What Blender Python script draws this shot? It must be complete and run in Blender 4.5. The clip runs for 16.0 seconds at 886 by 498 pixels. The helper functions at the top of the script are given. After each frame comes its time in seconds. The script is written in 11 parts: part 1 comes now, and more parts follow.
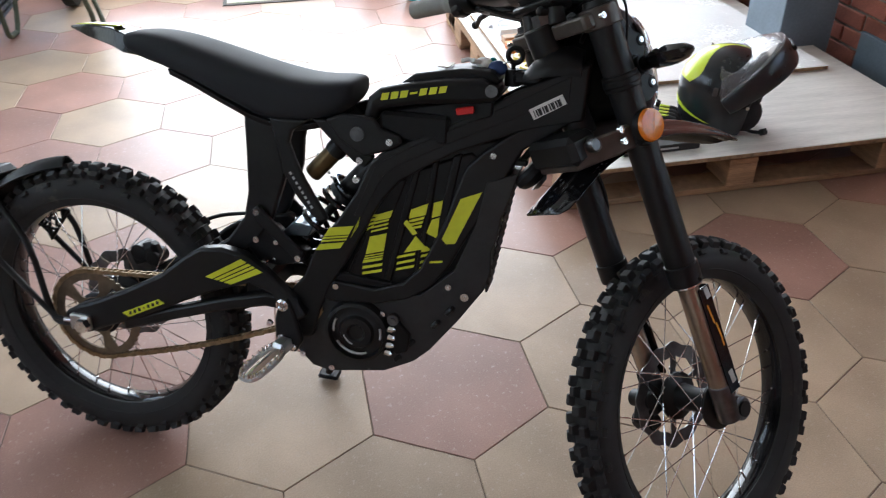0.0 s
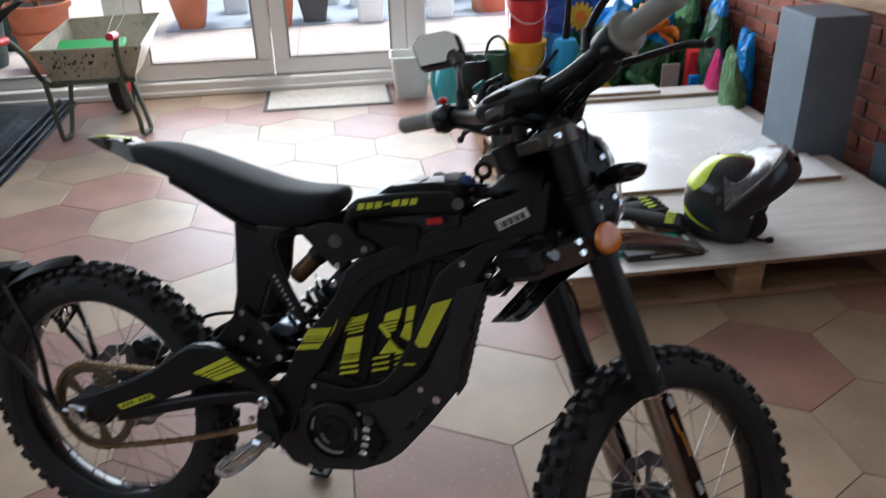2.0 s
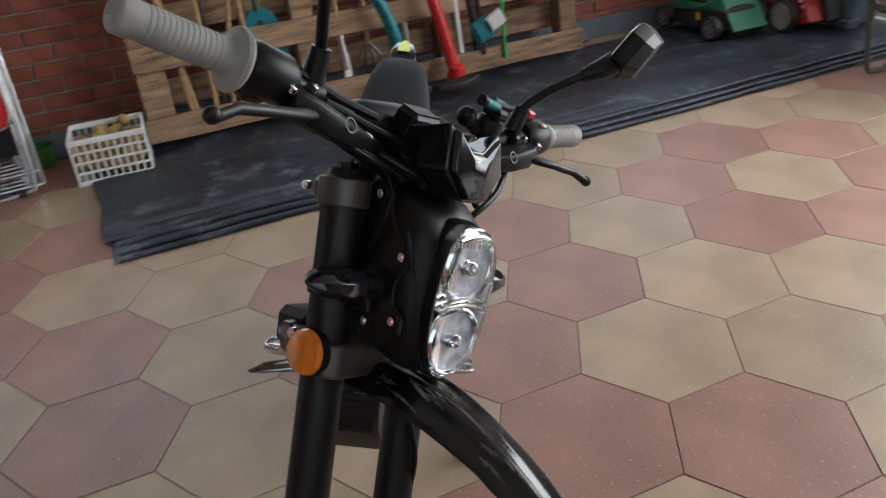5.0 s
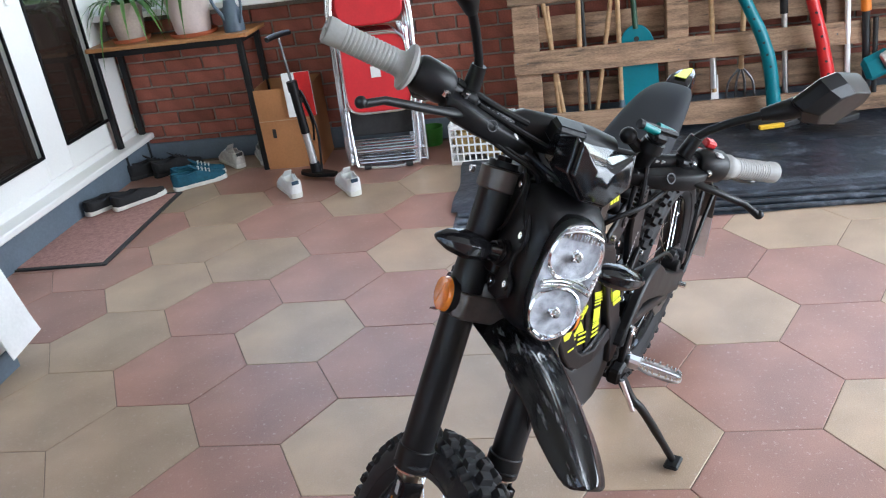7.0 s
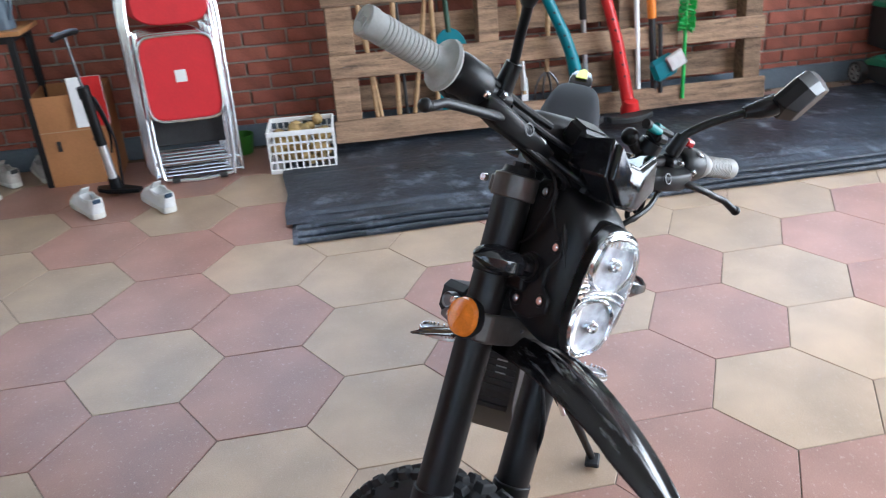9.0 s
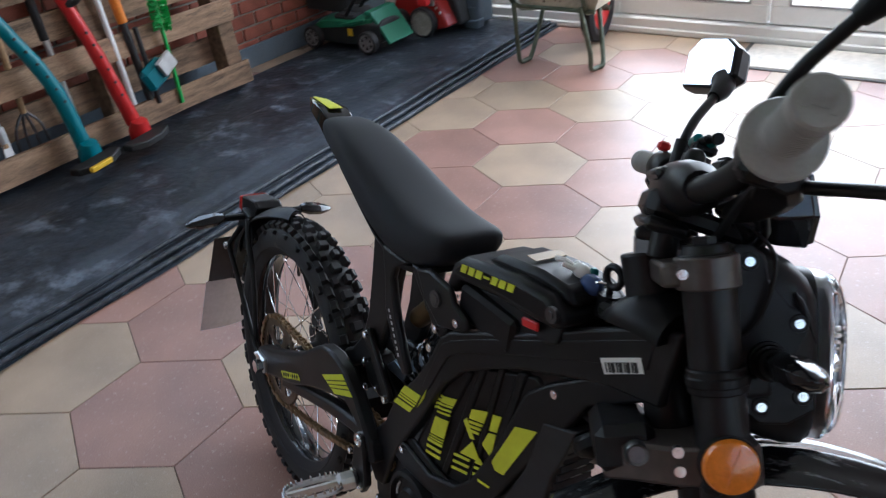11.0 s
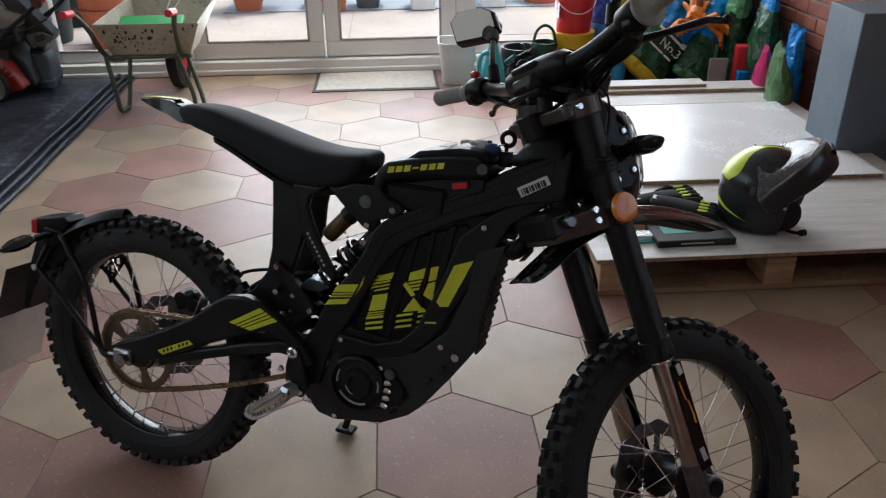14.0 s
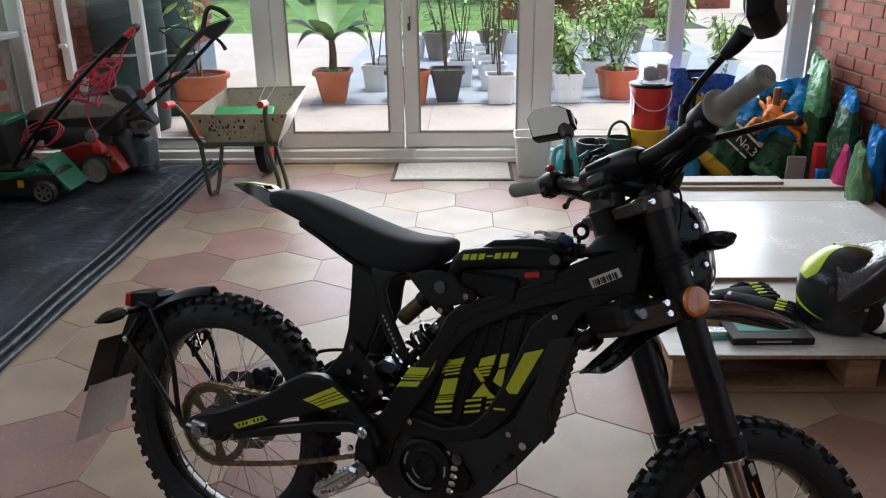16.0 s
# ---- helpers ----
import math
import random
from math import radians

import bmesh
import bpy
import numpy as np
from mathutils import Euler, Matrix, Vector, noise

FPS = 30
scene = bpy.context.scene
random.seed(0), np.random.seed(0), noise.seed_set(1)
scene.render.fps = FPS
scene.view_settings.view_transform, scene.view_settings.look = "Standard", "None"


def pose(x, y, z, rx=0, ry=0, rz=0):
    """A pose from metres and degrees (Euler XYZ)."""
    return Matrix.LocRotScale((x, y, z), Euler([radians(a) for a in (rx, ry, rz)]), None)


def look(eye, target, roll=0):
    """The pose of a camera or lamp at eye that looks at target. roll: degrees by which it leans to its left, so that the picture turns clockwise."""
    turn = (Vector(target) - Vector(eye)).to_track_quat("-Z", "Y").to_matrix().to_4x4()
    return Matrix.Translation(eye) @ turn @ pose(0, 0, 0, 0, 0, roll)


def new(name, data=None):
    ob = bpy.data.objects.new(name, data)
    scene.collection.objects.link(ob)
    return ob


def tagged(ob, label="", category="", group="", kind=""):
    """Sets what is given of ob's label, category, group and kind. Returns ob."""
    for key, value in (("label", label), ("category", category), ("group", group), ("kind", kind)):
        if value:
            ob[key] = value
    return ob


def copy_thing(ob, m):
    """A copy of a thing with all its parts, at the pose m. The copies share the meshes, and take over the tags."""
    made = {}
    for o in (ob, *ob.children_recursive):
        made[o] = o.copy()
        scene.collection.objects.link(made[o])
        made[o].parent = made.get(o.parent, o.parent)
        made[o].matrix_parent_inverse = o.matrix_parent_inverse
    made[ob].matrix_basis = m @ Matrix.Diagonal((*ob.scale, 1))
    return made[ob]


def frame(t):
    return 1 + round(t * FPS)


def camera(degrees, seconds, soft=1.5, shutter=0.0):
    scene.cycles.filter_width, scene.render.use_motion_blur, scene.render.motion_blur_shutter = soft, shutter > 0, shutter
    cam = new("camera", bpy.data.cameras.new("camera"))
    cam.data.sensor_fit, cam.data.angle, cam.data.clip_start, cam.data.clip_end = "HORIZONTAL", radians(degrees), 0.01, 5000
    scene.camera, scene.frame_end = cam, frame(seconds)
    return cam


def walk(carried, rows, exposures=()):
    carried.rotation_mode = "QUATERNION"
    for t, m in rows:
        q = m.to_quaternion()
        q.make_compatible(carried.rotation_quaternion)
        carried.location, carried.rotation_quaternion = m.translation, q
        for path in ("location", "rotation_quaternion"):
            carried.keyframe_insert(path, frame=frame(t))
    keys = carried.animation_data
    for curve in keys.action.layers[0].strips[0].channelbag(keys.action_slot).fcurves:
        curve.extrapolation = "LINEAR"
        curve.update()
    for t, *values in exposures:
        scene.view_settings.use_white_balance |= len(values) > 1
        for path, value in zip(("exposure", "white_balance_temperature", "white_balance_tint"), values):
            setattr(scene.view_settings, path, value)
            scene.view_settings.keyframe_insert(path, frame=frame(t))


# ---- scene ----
# ================= camera and its walk =================
cam = camera(58.0, 16.0, soft=1.1, shutter=0.35)
PATH = [
    (0, (-0.136, -1.178, 1.331), (0.183, 0.451, 0.216), -0.8),
    (0.5, (-0.094, -1.238, 1.329), (0.069, 0.41, 0.208), -2.4),
    (1, (-0.079, -1.266, 1.345), (0.013, 0.406, 0.252), -2.8),
    (1.5, (-0.095, -1.263, 1.361), (0.035, 0.477, 0.382), -2.2),
    (2, (-0.009, -1.244, 1.372), (0.214, 0.525, 0.467), -1.6),
    (2.1, (0.026, -1.246, 1.375), (0.261, 0.545, 0.517), -1.2),
    (2.2, (0.070, -1.242, 1.372), (0.290, 0.578, 0.568), -0.5),
    (2.3, (0.112, -1.243, 1.367), (0.275, 0.594, 0.594), 0.2),
    (2.5, (0.196, -1.235, 1.365), (0.179, 0.61, 0.593), 0.4),
    (3, (0.367, -1.122, 1.355), (0.094, 0.702, 0.581), -1.2),
    (3.5, (0.584, -0.899, 1.359), (0.108, 0.868, 0.553), -1.3),
    (4, (0.851, -0.699, 1.35), (-0.026, 0.895, 0.52), -5.2),
    (4.2, (0.972, -0.61, 1.352), (-0.155, 0.79, 0.49), -7.2),
    (4.5, (1.094, -0.493, 1.36), (-0.394, 0.53, 0.501), -10.9),
    (5, (1.145, -0.234, 1.308), (-0.485, 0.405, 0.341), -6.0),
    (5.2, (1.17, -0.158, 1.316), (-0.507, 0.311, 0.333), -6.6),
    (7.3, (1.465, 0.056, 1.343), (-0.329, -0.257, 0.516), -7.5),
    (7.5, (1.485, 0.054, 1.346), (-0.326, -0.215, 0.54), -6.4),
    (8, (1.46, 0.04, 1.336), (-0.364, -0.069, 0.524), -4.9),
    (8.5, (1.405, -0.085, 1.333), (-0.416, -0.062, 0.507), -3.0),
    (9, (1.292, -0.29, 1.335), (-0.48, 0.006, 0.456), -3.5),
    (9.5, (1.114, -0.411, 1.303), (-0.538, 0.153, 0.328), -3.3),
    (10, (0.866, -0.49, 1.317), (-0.514, 0.468, 0.232), -9.0),
    (10.2, (0.791, -0.516, 1.329), (-0.506, 0.543, 0.234), -8.7),
    (12.3, (0.073, -1.09, 1.379), (-0.187, 0.689, 0.503), -3.1),
    (12.5, (0.027, -1.138, 1.367), (-0.097, 0.649, 0.478), -3.3),
    (13, (-0.015, -1.223, 1.353), (0.084, 0.556, 0.444), -1.4),
    (13.5, (0.014, -1.28, 1.346), (0.163, 0.491, 0.429), -0.6),
    (14, (0.02, -1.335, 1.354), (0.13, 0.439, 0.436), -0.6),
    (14.5, (0.007, -1.361, 1.359), (-0.026, 0.439, 0.489), -1.9),
    (15, (0.008, -1.371, 1.364), (-0.063, 0.453, 0.546), -1.4),
    (15.5, (0.01, -1.375, 1.365), (-0.065, 0.473, 0.605), -1.0),
    (16, (0.014, -1.376, 1.369), (-0.047, 0.491, 0.655), -0.8),
]
EXPOSURES = [(0.0, 0.95, 6100, 10), (1.5, 0.6, 6000, 10), (2.5, 0.1, 6000, 10), (3.5, -0.35, 6200, 10), (4.0, -0.45, 6350, 10), (4.5, -0.4, 6900, 10), (5.2, 0.8, 6300, 10), (7.3, 1.48, 5850, 10), (9.0, 1.54, 5750, 10), (10.2, 1.24, 5450, 10), (12.3, 0.08, 6200, 10), (16.0, 0.0, 6200, 10)]
walk(cam, [(t, look(eye, target, roll)) for t, eye, target, roll in PATH], EXPOSURES)

# ================= world, sun, large lights =================
world = bpy.data.worlds.new("sky")
scene.world = world
world.use_nodes = True
wn, wl = world.node_tree.nodes, world.node_tree.links
wn.clear()
sky = wn.new("ShaderNodeTexSky")
sky.sky_type = "NISHITA"
sky.sun_disc = False
sky.sun_elevation, sky.sun_rotation = radians(78), radians(45)
sky.dust_density, sky.air_density = 4.0, 1.6
bgd = wn.new("ShaderNodeBackground")
bgd.inputs["Strength"].default_value = 0.28
wout = wn.new("ShaderNodeOutputWorld")
wl.new(sky.outputs[0], bgd.inputs[0])
wl.new(bgd.outputs[0], wout.inputs[0])


def sun_lamp():
    data = bpy.data.lights.new("sun", "SUN")
    data.energy, data.angle, data.color = 3.0, radians(14), (1.0, 0.96, 0.9)
    ob = new("sun", data)
    ob.matrix_world = look((2, 7, 16), (0, 5, 0))


def area_lamp(name, eye, target, sx, sy, watts, color):
    data = bpy.data.lights.new(name, "AREA")
    data.shape, data.size, data.size_y, data.energy, data.color = "RECTANGLE", sx, sy, watts, color
    ob = new(name, data)
    ob.matrix_world = look(eye, target)
    return data


sun_lamp()
SKYC = (0.93, 0.97, 1.0)
# area lamps for daylight through the glazed north front and the low west wall's window
area_lamp("window_light_north", (0.35, 3.815, 1.3), (0.35, 0, 1.3), 3.4, 2.1, 90, SKYC).spread = radians(152)
area_lamp("window_light_west", (-2.8, 0.6, 1.62), (0, 0.6, 1.62), 5.2, 1.3, 14, SKYC)
# added fill lamp at an unseen east window, weak and neutral
area_lamp("added_fill_east", (2.06, -0.95, 1.62), (0, -0.95, 1.62), 2.9, 1.3, 1.0, SKYC)


# ================= small tools =================
class Geo:
    """Collects vertices and faces of one mesh."""

    def __init__(self):
        self.v, self.f, self.m = [], [], []

    def add(self, verts, faces, M=None, mi=0):
        o = len(self.v)
        if M is not None:
            verts = [M @ Vector(p) for p in verts]
        self.v += [tuple(p) for p in verts]
        self.f += [tuple(i + o for i in f) for f in faces]
        self.m += [mi] * len(faces)
        return self

    def box(self, c, s, M=None, ch=0.0, mi=0):
        x, y, z = s[0] / 2, s[1] / 2, s[2] / 2
        T = (M if M is not None else Matrix()) @ Matrix.Translation(c)
        if ch <= 0:
            vs = [(i, j, k) for i in (-x, x) for j in (-y, y) for k in (-z, z)]
            fs = [(0, 1, 3, 2), (4, 6, 7, 5), (0, 4, 5, 1), (2, 3, 7, 6), (0, 2, 6, 4), (1, 5, 7, 3)]
            return self.add(vs, fs, T, mi)
        c_ = min(ch, x * 0.9, y * 0.9, z * 0.9)
        vs, idx = [], {}
        for i in (-1, 1):
            for j in (-1, 1):
                for k in (-1, 1):
                    for a in range(3):
                        p = [i * (x - c_), j * (y - c_), k * (z - c_)]
                        p[a] = (i, j, k)[a] * (x, y, z)[a]
                        idx[i, j, k, a] = len(vs)
                        vs.append(p)
        fs = []
        for a in range(3):
            b, d = (a + 1) % 3, (a + 2) % 3
            for sgn in (-1, 1):
                q = []
                for (m, n) in ((-1, -1), (1, -1), (1, 1), (-1, 1)):
                    key = [0, 0, 0]
                    key[a], key[b], key[d] = sgn, m, n
                    q.append(idx[(*key, a)])
                fs.append(q if sgn > 0 else q[::-1])
        for a in range(3):
            b, d = (a + 1) % 3, (a + 2) % 3
            for m in (-1, 1):
                for n in (-1, 1):
                    k1, k2 = [0, 0, 0], [0, 0, 0]
                    k1[a], k1[b], k1[d] = -1, m, n
                    k2[a], k2[b], k2[d] = 1, m, n
                    fs.append((idx[(*k1, b)], idx[(*k2, b)], idx[(*k2, d)], idx[(*k1, d)]))
        for i in (-1, 1):
            for j in (-1, 1):
                for k in (-1, 1):
                    fs.append((idx[i, j, k, 0], idx[i, j, k, 1], idx[i, j, k, 2]))
        return self.add(vs, fs, T, mi)

    def rings(self, rings, close=False, caps=True, M=None, mi=0):
        """Joins rings of equally many points."""
        n = len(rings[0])
        vs = [p for r in rings for p in r]
        fs = []
        m = len(rings)
        for i in range(m if close else m - 1):
            a, b = i * n, ((i + 1) % m) * n
            for j in range(n):
                k = (j + 1) % n
                fs.append((a + j, a + k, b + k, b + j))
        if caps and not close:
            fs.append(tuple(range(n))[::-1])
            fs.append(tuple(range((m - 1) * n, m * n)))
        return self.add(vs, fs, M, mi)

    def tube(self, pts, r, seg=10, M=None, mi=0, smooth=0, close=False):
        """A tube along points; r is one radius or one for each point."""
        pts = [Vector(p) for p in pts]
        if smooth:
            pts = curve(pts, smooth, close)
        n = len(pts)
        rad = r if isinstance(r, (list, tuple)) else [r] * n
        if len(rad) != n:
            rad = [rad[min(len(rad) - 1, int(i / max(1, n - 1) * (len(rad) - 1) + 0.5))] for i in range(n)]
        rings_, up = [], None
        for i, p in enumerate(pts):
            if close:
                d = pts[(i + 1) % n] - pts[i - 1]
            else:
                d = pts[min(i + 1, n - 1)] - pts[max(i - 1, 0)]
            d = d.normalized() if d.length > 1e-9 else Vector((0, 0, 1))
            if up is None:
                up = Vector((0, 0, 1)) if abs(d.z) < 0.9 else Vector((1, 0, 0))
            side = d.cross(up).normalized()
            up = side.cross(d).normalized()
            rings_.append([p + rad[i] * (math.cos(t) * side + math.sin(t) * up) for t in [2 * math.pi * k / seg for k in range(seg)]])
        return self.rings(rings_, close, True, M, mi)

    def cyl(self, p0, p1, r0, r1=None, seg=16, M=None, mi=0):
        return self.tube([p0, p1], [r0, r0 if r1 is None else r1], seg, M, mi)

    def lathe(self, prof, seg=32, M=None, mi=0, close=False):
        """Turns (radius, height) pairs round the z axis."""
        rings_ = [[(r * math.cos(2 * math.pi * k / seg), r * math.sin(2 * math.pi * k / seg), z) for k in range(seg)] for r, z in prof]
        return self.rings(rings_, close, not close, M, mi)

    def slab(self, poly, y0, y1, M=None, mi=0):
        """An (x, z) outline given thickness along y."""
        n = len(poly)
        area = sum(poly[i][0] * poly[(i + 1) % n][1] - poly[(i + 1) % n][0] * poly[i][1] for i in range(n))
        if area < 0:
            poly = poly[::-1]
        vs = [(x, y0, z) for x, z in poly] + [(x, y1, z) for x, z in poly]
        fs = [tuple(range(n)), tuple(range(2 * n - 1, n - 1, -1))]
        fs += [(i, i + n, (i + 1) % n + n, (i + 1) % n) for i in range(n)]
        return self.add(vs, fs, M, mi)

    def ball(self, c, r, seg=12, rows=8, M=None, mi=0, scale=(1, 1, 1)):
        prof = [[(c[0] + scale[0] * r * math.sin(math.pi * i / rows) * math.cos(2 * math.pi * k / seg),
                  c[1] + scale[1] * r * math.sin(math.pi * i / rows) * math.sin(2 * math.pi * k / seg),
                  c[2] - scale[2] * r * math.cos(math.pi * i / rows)) for k in range(seg)] for i in range(1, rows)]
        return self.rings(prof, False, True, M, mi)

    def grid(self, fn, nu, nv, M=None, mi=0):
        vs = [fn(i / nu, j / nv) for i in range(nu + 1) for j in range(nv + 1)]
        fs = [(i * (nv + 1) + j, (i + 1) * (nv + 1) + j, (i + 1) * (nv + 1) + j + 1, i * (nv + 1) + j + 1) for i in range(nu) for j in range(nv)]
        return self.add(vs, fs, M, mi)

    def mesh(self, name, mats, smooth=35):
        me = bpy.data.meshes.new(name)
        me.from_pydata(self.v, [], self.f)
        for m in (mats if isinstance(mats, (list, tuple)) else [mats]):
            me.materials.append(m)
        me.polygons.foreach_set("material_index", self.m)
        me.update()
        bm = bmesh.new()
        bm.from_mesh(me)
        bmesh.ops.recalc_face_normals(bm, faces=bm.faces)
        bm.to_mesh(me)
        bm.free()
        if smooth:
            me.polygons.foreach_set("use_smooth", [True] * len(me.polygons))
            me.set_sharp_from_angle(angle=radians(smooth))
        return me


def curve(pts, n, close=False):
    """A smooth line through points, n steps for each."""
    out, m = [], len(pts)
    for i in range(m if close else m - 1):
        g = (lambda k: pts[k % m]) if close else (lambda k: pts[max(0, min(m - 1, k))])
        p0, p1, p2, p3 = g(i - 1), g(i), g(i + 1), g(i + 2)
        for k in range(n):
            t = k / n
            out.append(0.5 * (2 * p1 + (p2 - p0) * t + (2 * p0 - 5 * p1 + 4 * p2 - p3) * t * t + (3 * p1 - p0 - 3 * p2 + p3) * t ** 3))
    if not close:
        out.append(pts[-1])
    return out


def part(name, geo, material, parent=None, label="", m=None, bevel=0.0, sub=0, smooth=35, segs=2):
    """Links geometry as ONE mesh object under a thing or a part."""
    ob = new(name, geo if isinstance(geo, bpy.types.Mesh) else geo.mesh(name, material, smooth))
    if parent is not None:
        ob.parent = parent
    if m is not None:
        ob.matrix_basis = m
    if label:
        ob["label"] = label
    if bevel:
        mod = ob.modifiers.new("bevel", "BEVEL")
        mod.width, mod.segments, mod.limit_method, mod.angle_limit = bevel, segs, "ANGLE", radians(40)
    if sub:
        mod = ob.modifiers.new("sub", "SUBSURF")
        mod.levels = mod.render_levels = sub
    return ob


def thing(name, label, category, m=None, group="", kind=""):
    """An Empty at the base of a thing."""
    ob = tagged(new(name), label, category, group, kind)
    if m is not None:
        ob.matrix_basis = m
    return ob


# ================= materials =================
def mat(name, base, rough=0.5, metal=0.0, var=0.12, scale=12.0, fine=90.0, bump=0.15, dist=0.002, rvar=0.1, island=0.0, coat=0.0,
        dirt=None, dirt_at=0.62, dirt_scale=3.0, coord="Object", stretch=(1, 1, 1), spec=0.5, trans=0.0, ior=1.45):
    """A surface with two scales of variation, optional stains, a rough relief and a shift of tone from piece to piece."""
    m = bpy.data.materials.new(name)
    m.use_nodes = True
    n, l = m.node_tree.nodes, m.node_tree.links
    bs = n["Principled BSDF"]
    tc = n.new("ShaderNodeTexCoord")
    mp = n.new("ShaderNodeMapping")
    mp.inputs["Scale"].default_value = stretch
    l.new(tc.outputs[coord], mp.inputs[0])
    big, small = n.new("ShaderNodeTexNoise"), n.new("ShaderNodeTexNoise")
    big.inputs["Scale"].default_value, small.inputs["Scale"].default_value = scale, fine
    big.inputs["Detail"].default_value, small.inputs["Detail"].default_value = 5, 4
    for t in (big, small):
        l.new(mp.outputs[0], t.inputs["Vector"])
    mixf = n.new("ShaderNodeMath")
    mixf.operation = "MULTIPLY_ADD"
    mixf.inputs[1].default_value = 0.4
    l.new(small.outputs["Fac"], mixf.inputs[0])
    add = n.new("ShaderNodeMath")
    add.operation = "MULTIPLY"
    add.inputs[1].default_value = 0.6
    l.new(big.outputs["Fac"], add.inputs[0])
    l.new(add.outputs[0], mixf.inputs[2])
    ramp = n.new("ShaderNodeValToRGB")
    lo = tuple(max(0.0, c * (1 - var * 1.6)) for c in base)
    hi = tuple(min(1.0, c * (1 + var * 1.3)) for c in base)
    ramp.color_ramp.elements[0].position, ramp.color_ramp.elements[0].color = 0.32, (*lo, 1)
    ramp.color_ramp.elements[1].position, ramp.color_ramp.elements[1].color = 0.68, (*hi, 1)
    l.new(mixf.outputs[0], ramp.inputs[0])
    col = ramp.outputs[0]
    if island:
        info = n.new("ShaderNodeObjectInfo")
        geo = n.new("ShaderNodeNewGeometry")
        s = n.new("ShaderNodeMath")
        s.operation = "ADD"
        l.new(info.outputs["Random"], s.inputs[0])
        l.new(geo.outputs["Random Per Island"], s.inputs[1])
        fr = n.new("ShaderNodeMath")
        fr.operation = "FRACT"
        l.new(s.outputs[0], fr.inputs[0])
        mr = n.new("ShaderNodeMapRange")
        mr.inputs["To Min"].default_value, mr.inputs["To Max"].default_value = 1 - island, 1 + island
        l.new(fr.outputs[0], mr.inputs["Value"])
        hs = n.new("ShaderNodeHueSaturation")
        l.new(mr.outputs[0], hs.inputs["Value"])
        l.new(col, hs.inputs["Color"])
        col = hs.outputs[0]
    if dirt is not None:
        dn = n.new("ShaderNodeTexNoise")
        dn.inputs["Scale"].default_value, dn.inputs["Detail"].default_value, dn.inputs["Roughness"].default_value = dirt_scale, 8, 0.7
        l.new(mp.outputs[0], dn.inputs["Vector"])
        dr = n.new("ShaderNodeMapRange")
        dr.inputs["From Min"].default_value, dr.inputs["From Max"].default_value = dirt_at, dirt_at + 0.12
        l.new(dn.outputs["Fac"], dr.inputs["Value"])
        mx = n.new("ShaderNodeMix")
        mx.data_type = "RGBA"
        l.new(dr.outputs[0], mx.inputs["Factor"])
        l.new(col, mx.inputs["A"])
        mx.inputs["B"].default_value = (*dirt, 1)
        col = mx.outputs["Result"]
    l.new(col, bs.inputs["Base Color"])
    rr = n.new("ShaderNodeMapRange")
    rr.inputs["To Min"].default_value, rr.inputs["To Max"].default_value = max(0.02, rough - rvar), min(1.0, rough + rvar)
    l.new(mixf.outputs[0], rr.inputs["Value"])
    l.new(rr.outputs[0], bs.inputs["Roughness"])
    bs.inputs["Metallic"].default_value = metal
    bs.inputs["Specular IOR Level"].default_value = spec
    bs.inputs["IOR"].default_value = ior
    bs.inputs["Coat Weight"].default_value = coat
    bs.inputs["Transmission Weight"].default_value = trans
    if bump:
        b = n.new("ShaderNodeBump")
        b.inputs["Strength"].default_value, b.inputs["Distance"].default_value = bump, dist
        l.new(mixf.outputs[0], b.inputs["Height"])
        l.new(b.outputs[0], bs.inputs["Normal"])
    return m


def glass(name, tint=(1, 1, 1), rough=0.0, ior=1.45):
    m = bpy.data.materials.new(name)
    m.use_nodes = True
    bs = m.node_tree.nodes["Principled BSDF"]
    bs.inputs["Base Color"].default_value = (*tint, 1)
    bs.inputs["Roughness"].default_value, bs.inputs["IOR"].default_value = rough, ior
    bs.inputs["Transmission Weight"].default_value = 1.0
    return m


TILE_PINK = mat("tile_pink", (0.355, 0.196, 0.153), 0.41, var=0.2, scale=3.5, fine=300, bump=0.07, rvar=0.14, island=0.1, dirt=(0.52, 0.37, 0.32), dirt_at=0.58, dirt_scale=75, spec=0.58)
TILE_TAN = mat("tile_tan", (0.395, 0.29, 0.2), 0.41, var=0.2, scale=3.5, fine=300, bump=0.06, rvar=0.14, island=0.1, dirt=(0.46, 0.36, 0.28), dirt_at=0.57, dirt_scale=75, spec=0.58)
GROUT = mat("grout", (0.2, 0.15, 0.115), 0.9, var=0.3, scale=20)
BRICK = mat("brick_red", (0.28, 0.088, 0.057), 0.8, var=0.25, scale=9, fine=140, bump=0.4, dist=0.003, island=0.2, dirt=(0.2, 0.07, 0.05), dirt_at=0.66, dirt_scale=7)
MORTAR = mat("mortar", (0.3, 0.26, 0.22), 0.95, var=0.2, scale=30, bump=0.5)
UPVC = mat("white_upvc", (0.8, 0.79, 0.76), 0.32, var=0.03, scale=3, bump=0.02)
# for the unseen ceiling: held at mid grey to weaken the fill light
PLASTER = mat("ceiling_paint", (0.5, 0.49, 0.47), 0.9, var=0.03, scale=4)
SLATE_PAINT = mat("blue_grey_paint", (0.13, 0.165, 0.2), 0.6, var=0.12, scale=6, bump=0.1)
PANE = glass("window_glass")
SEAL = mat("grey_rubber_seal", (0.34, 0.335, 0.32), 0.7, var=0.1, scale=20)
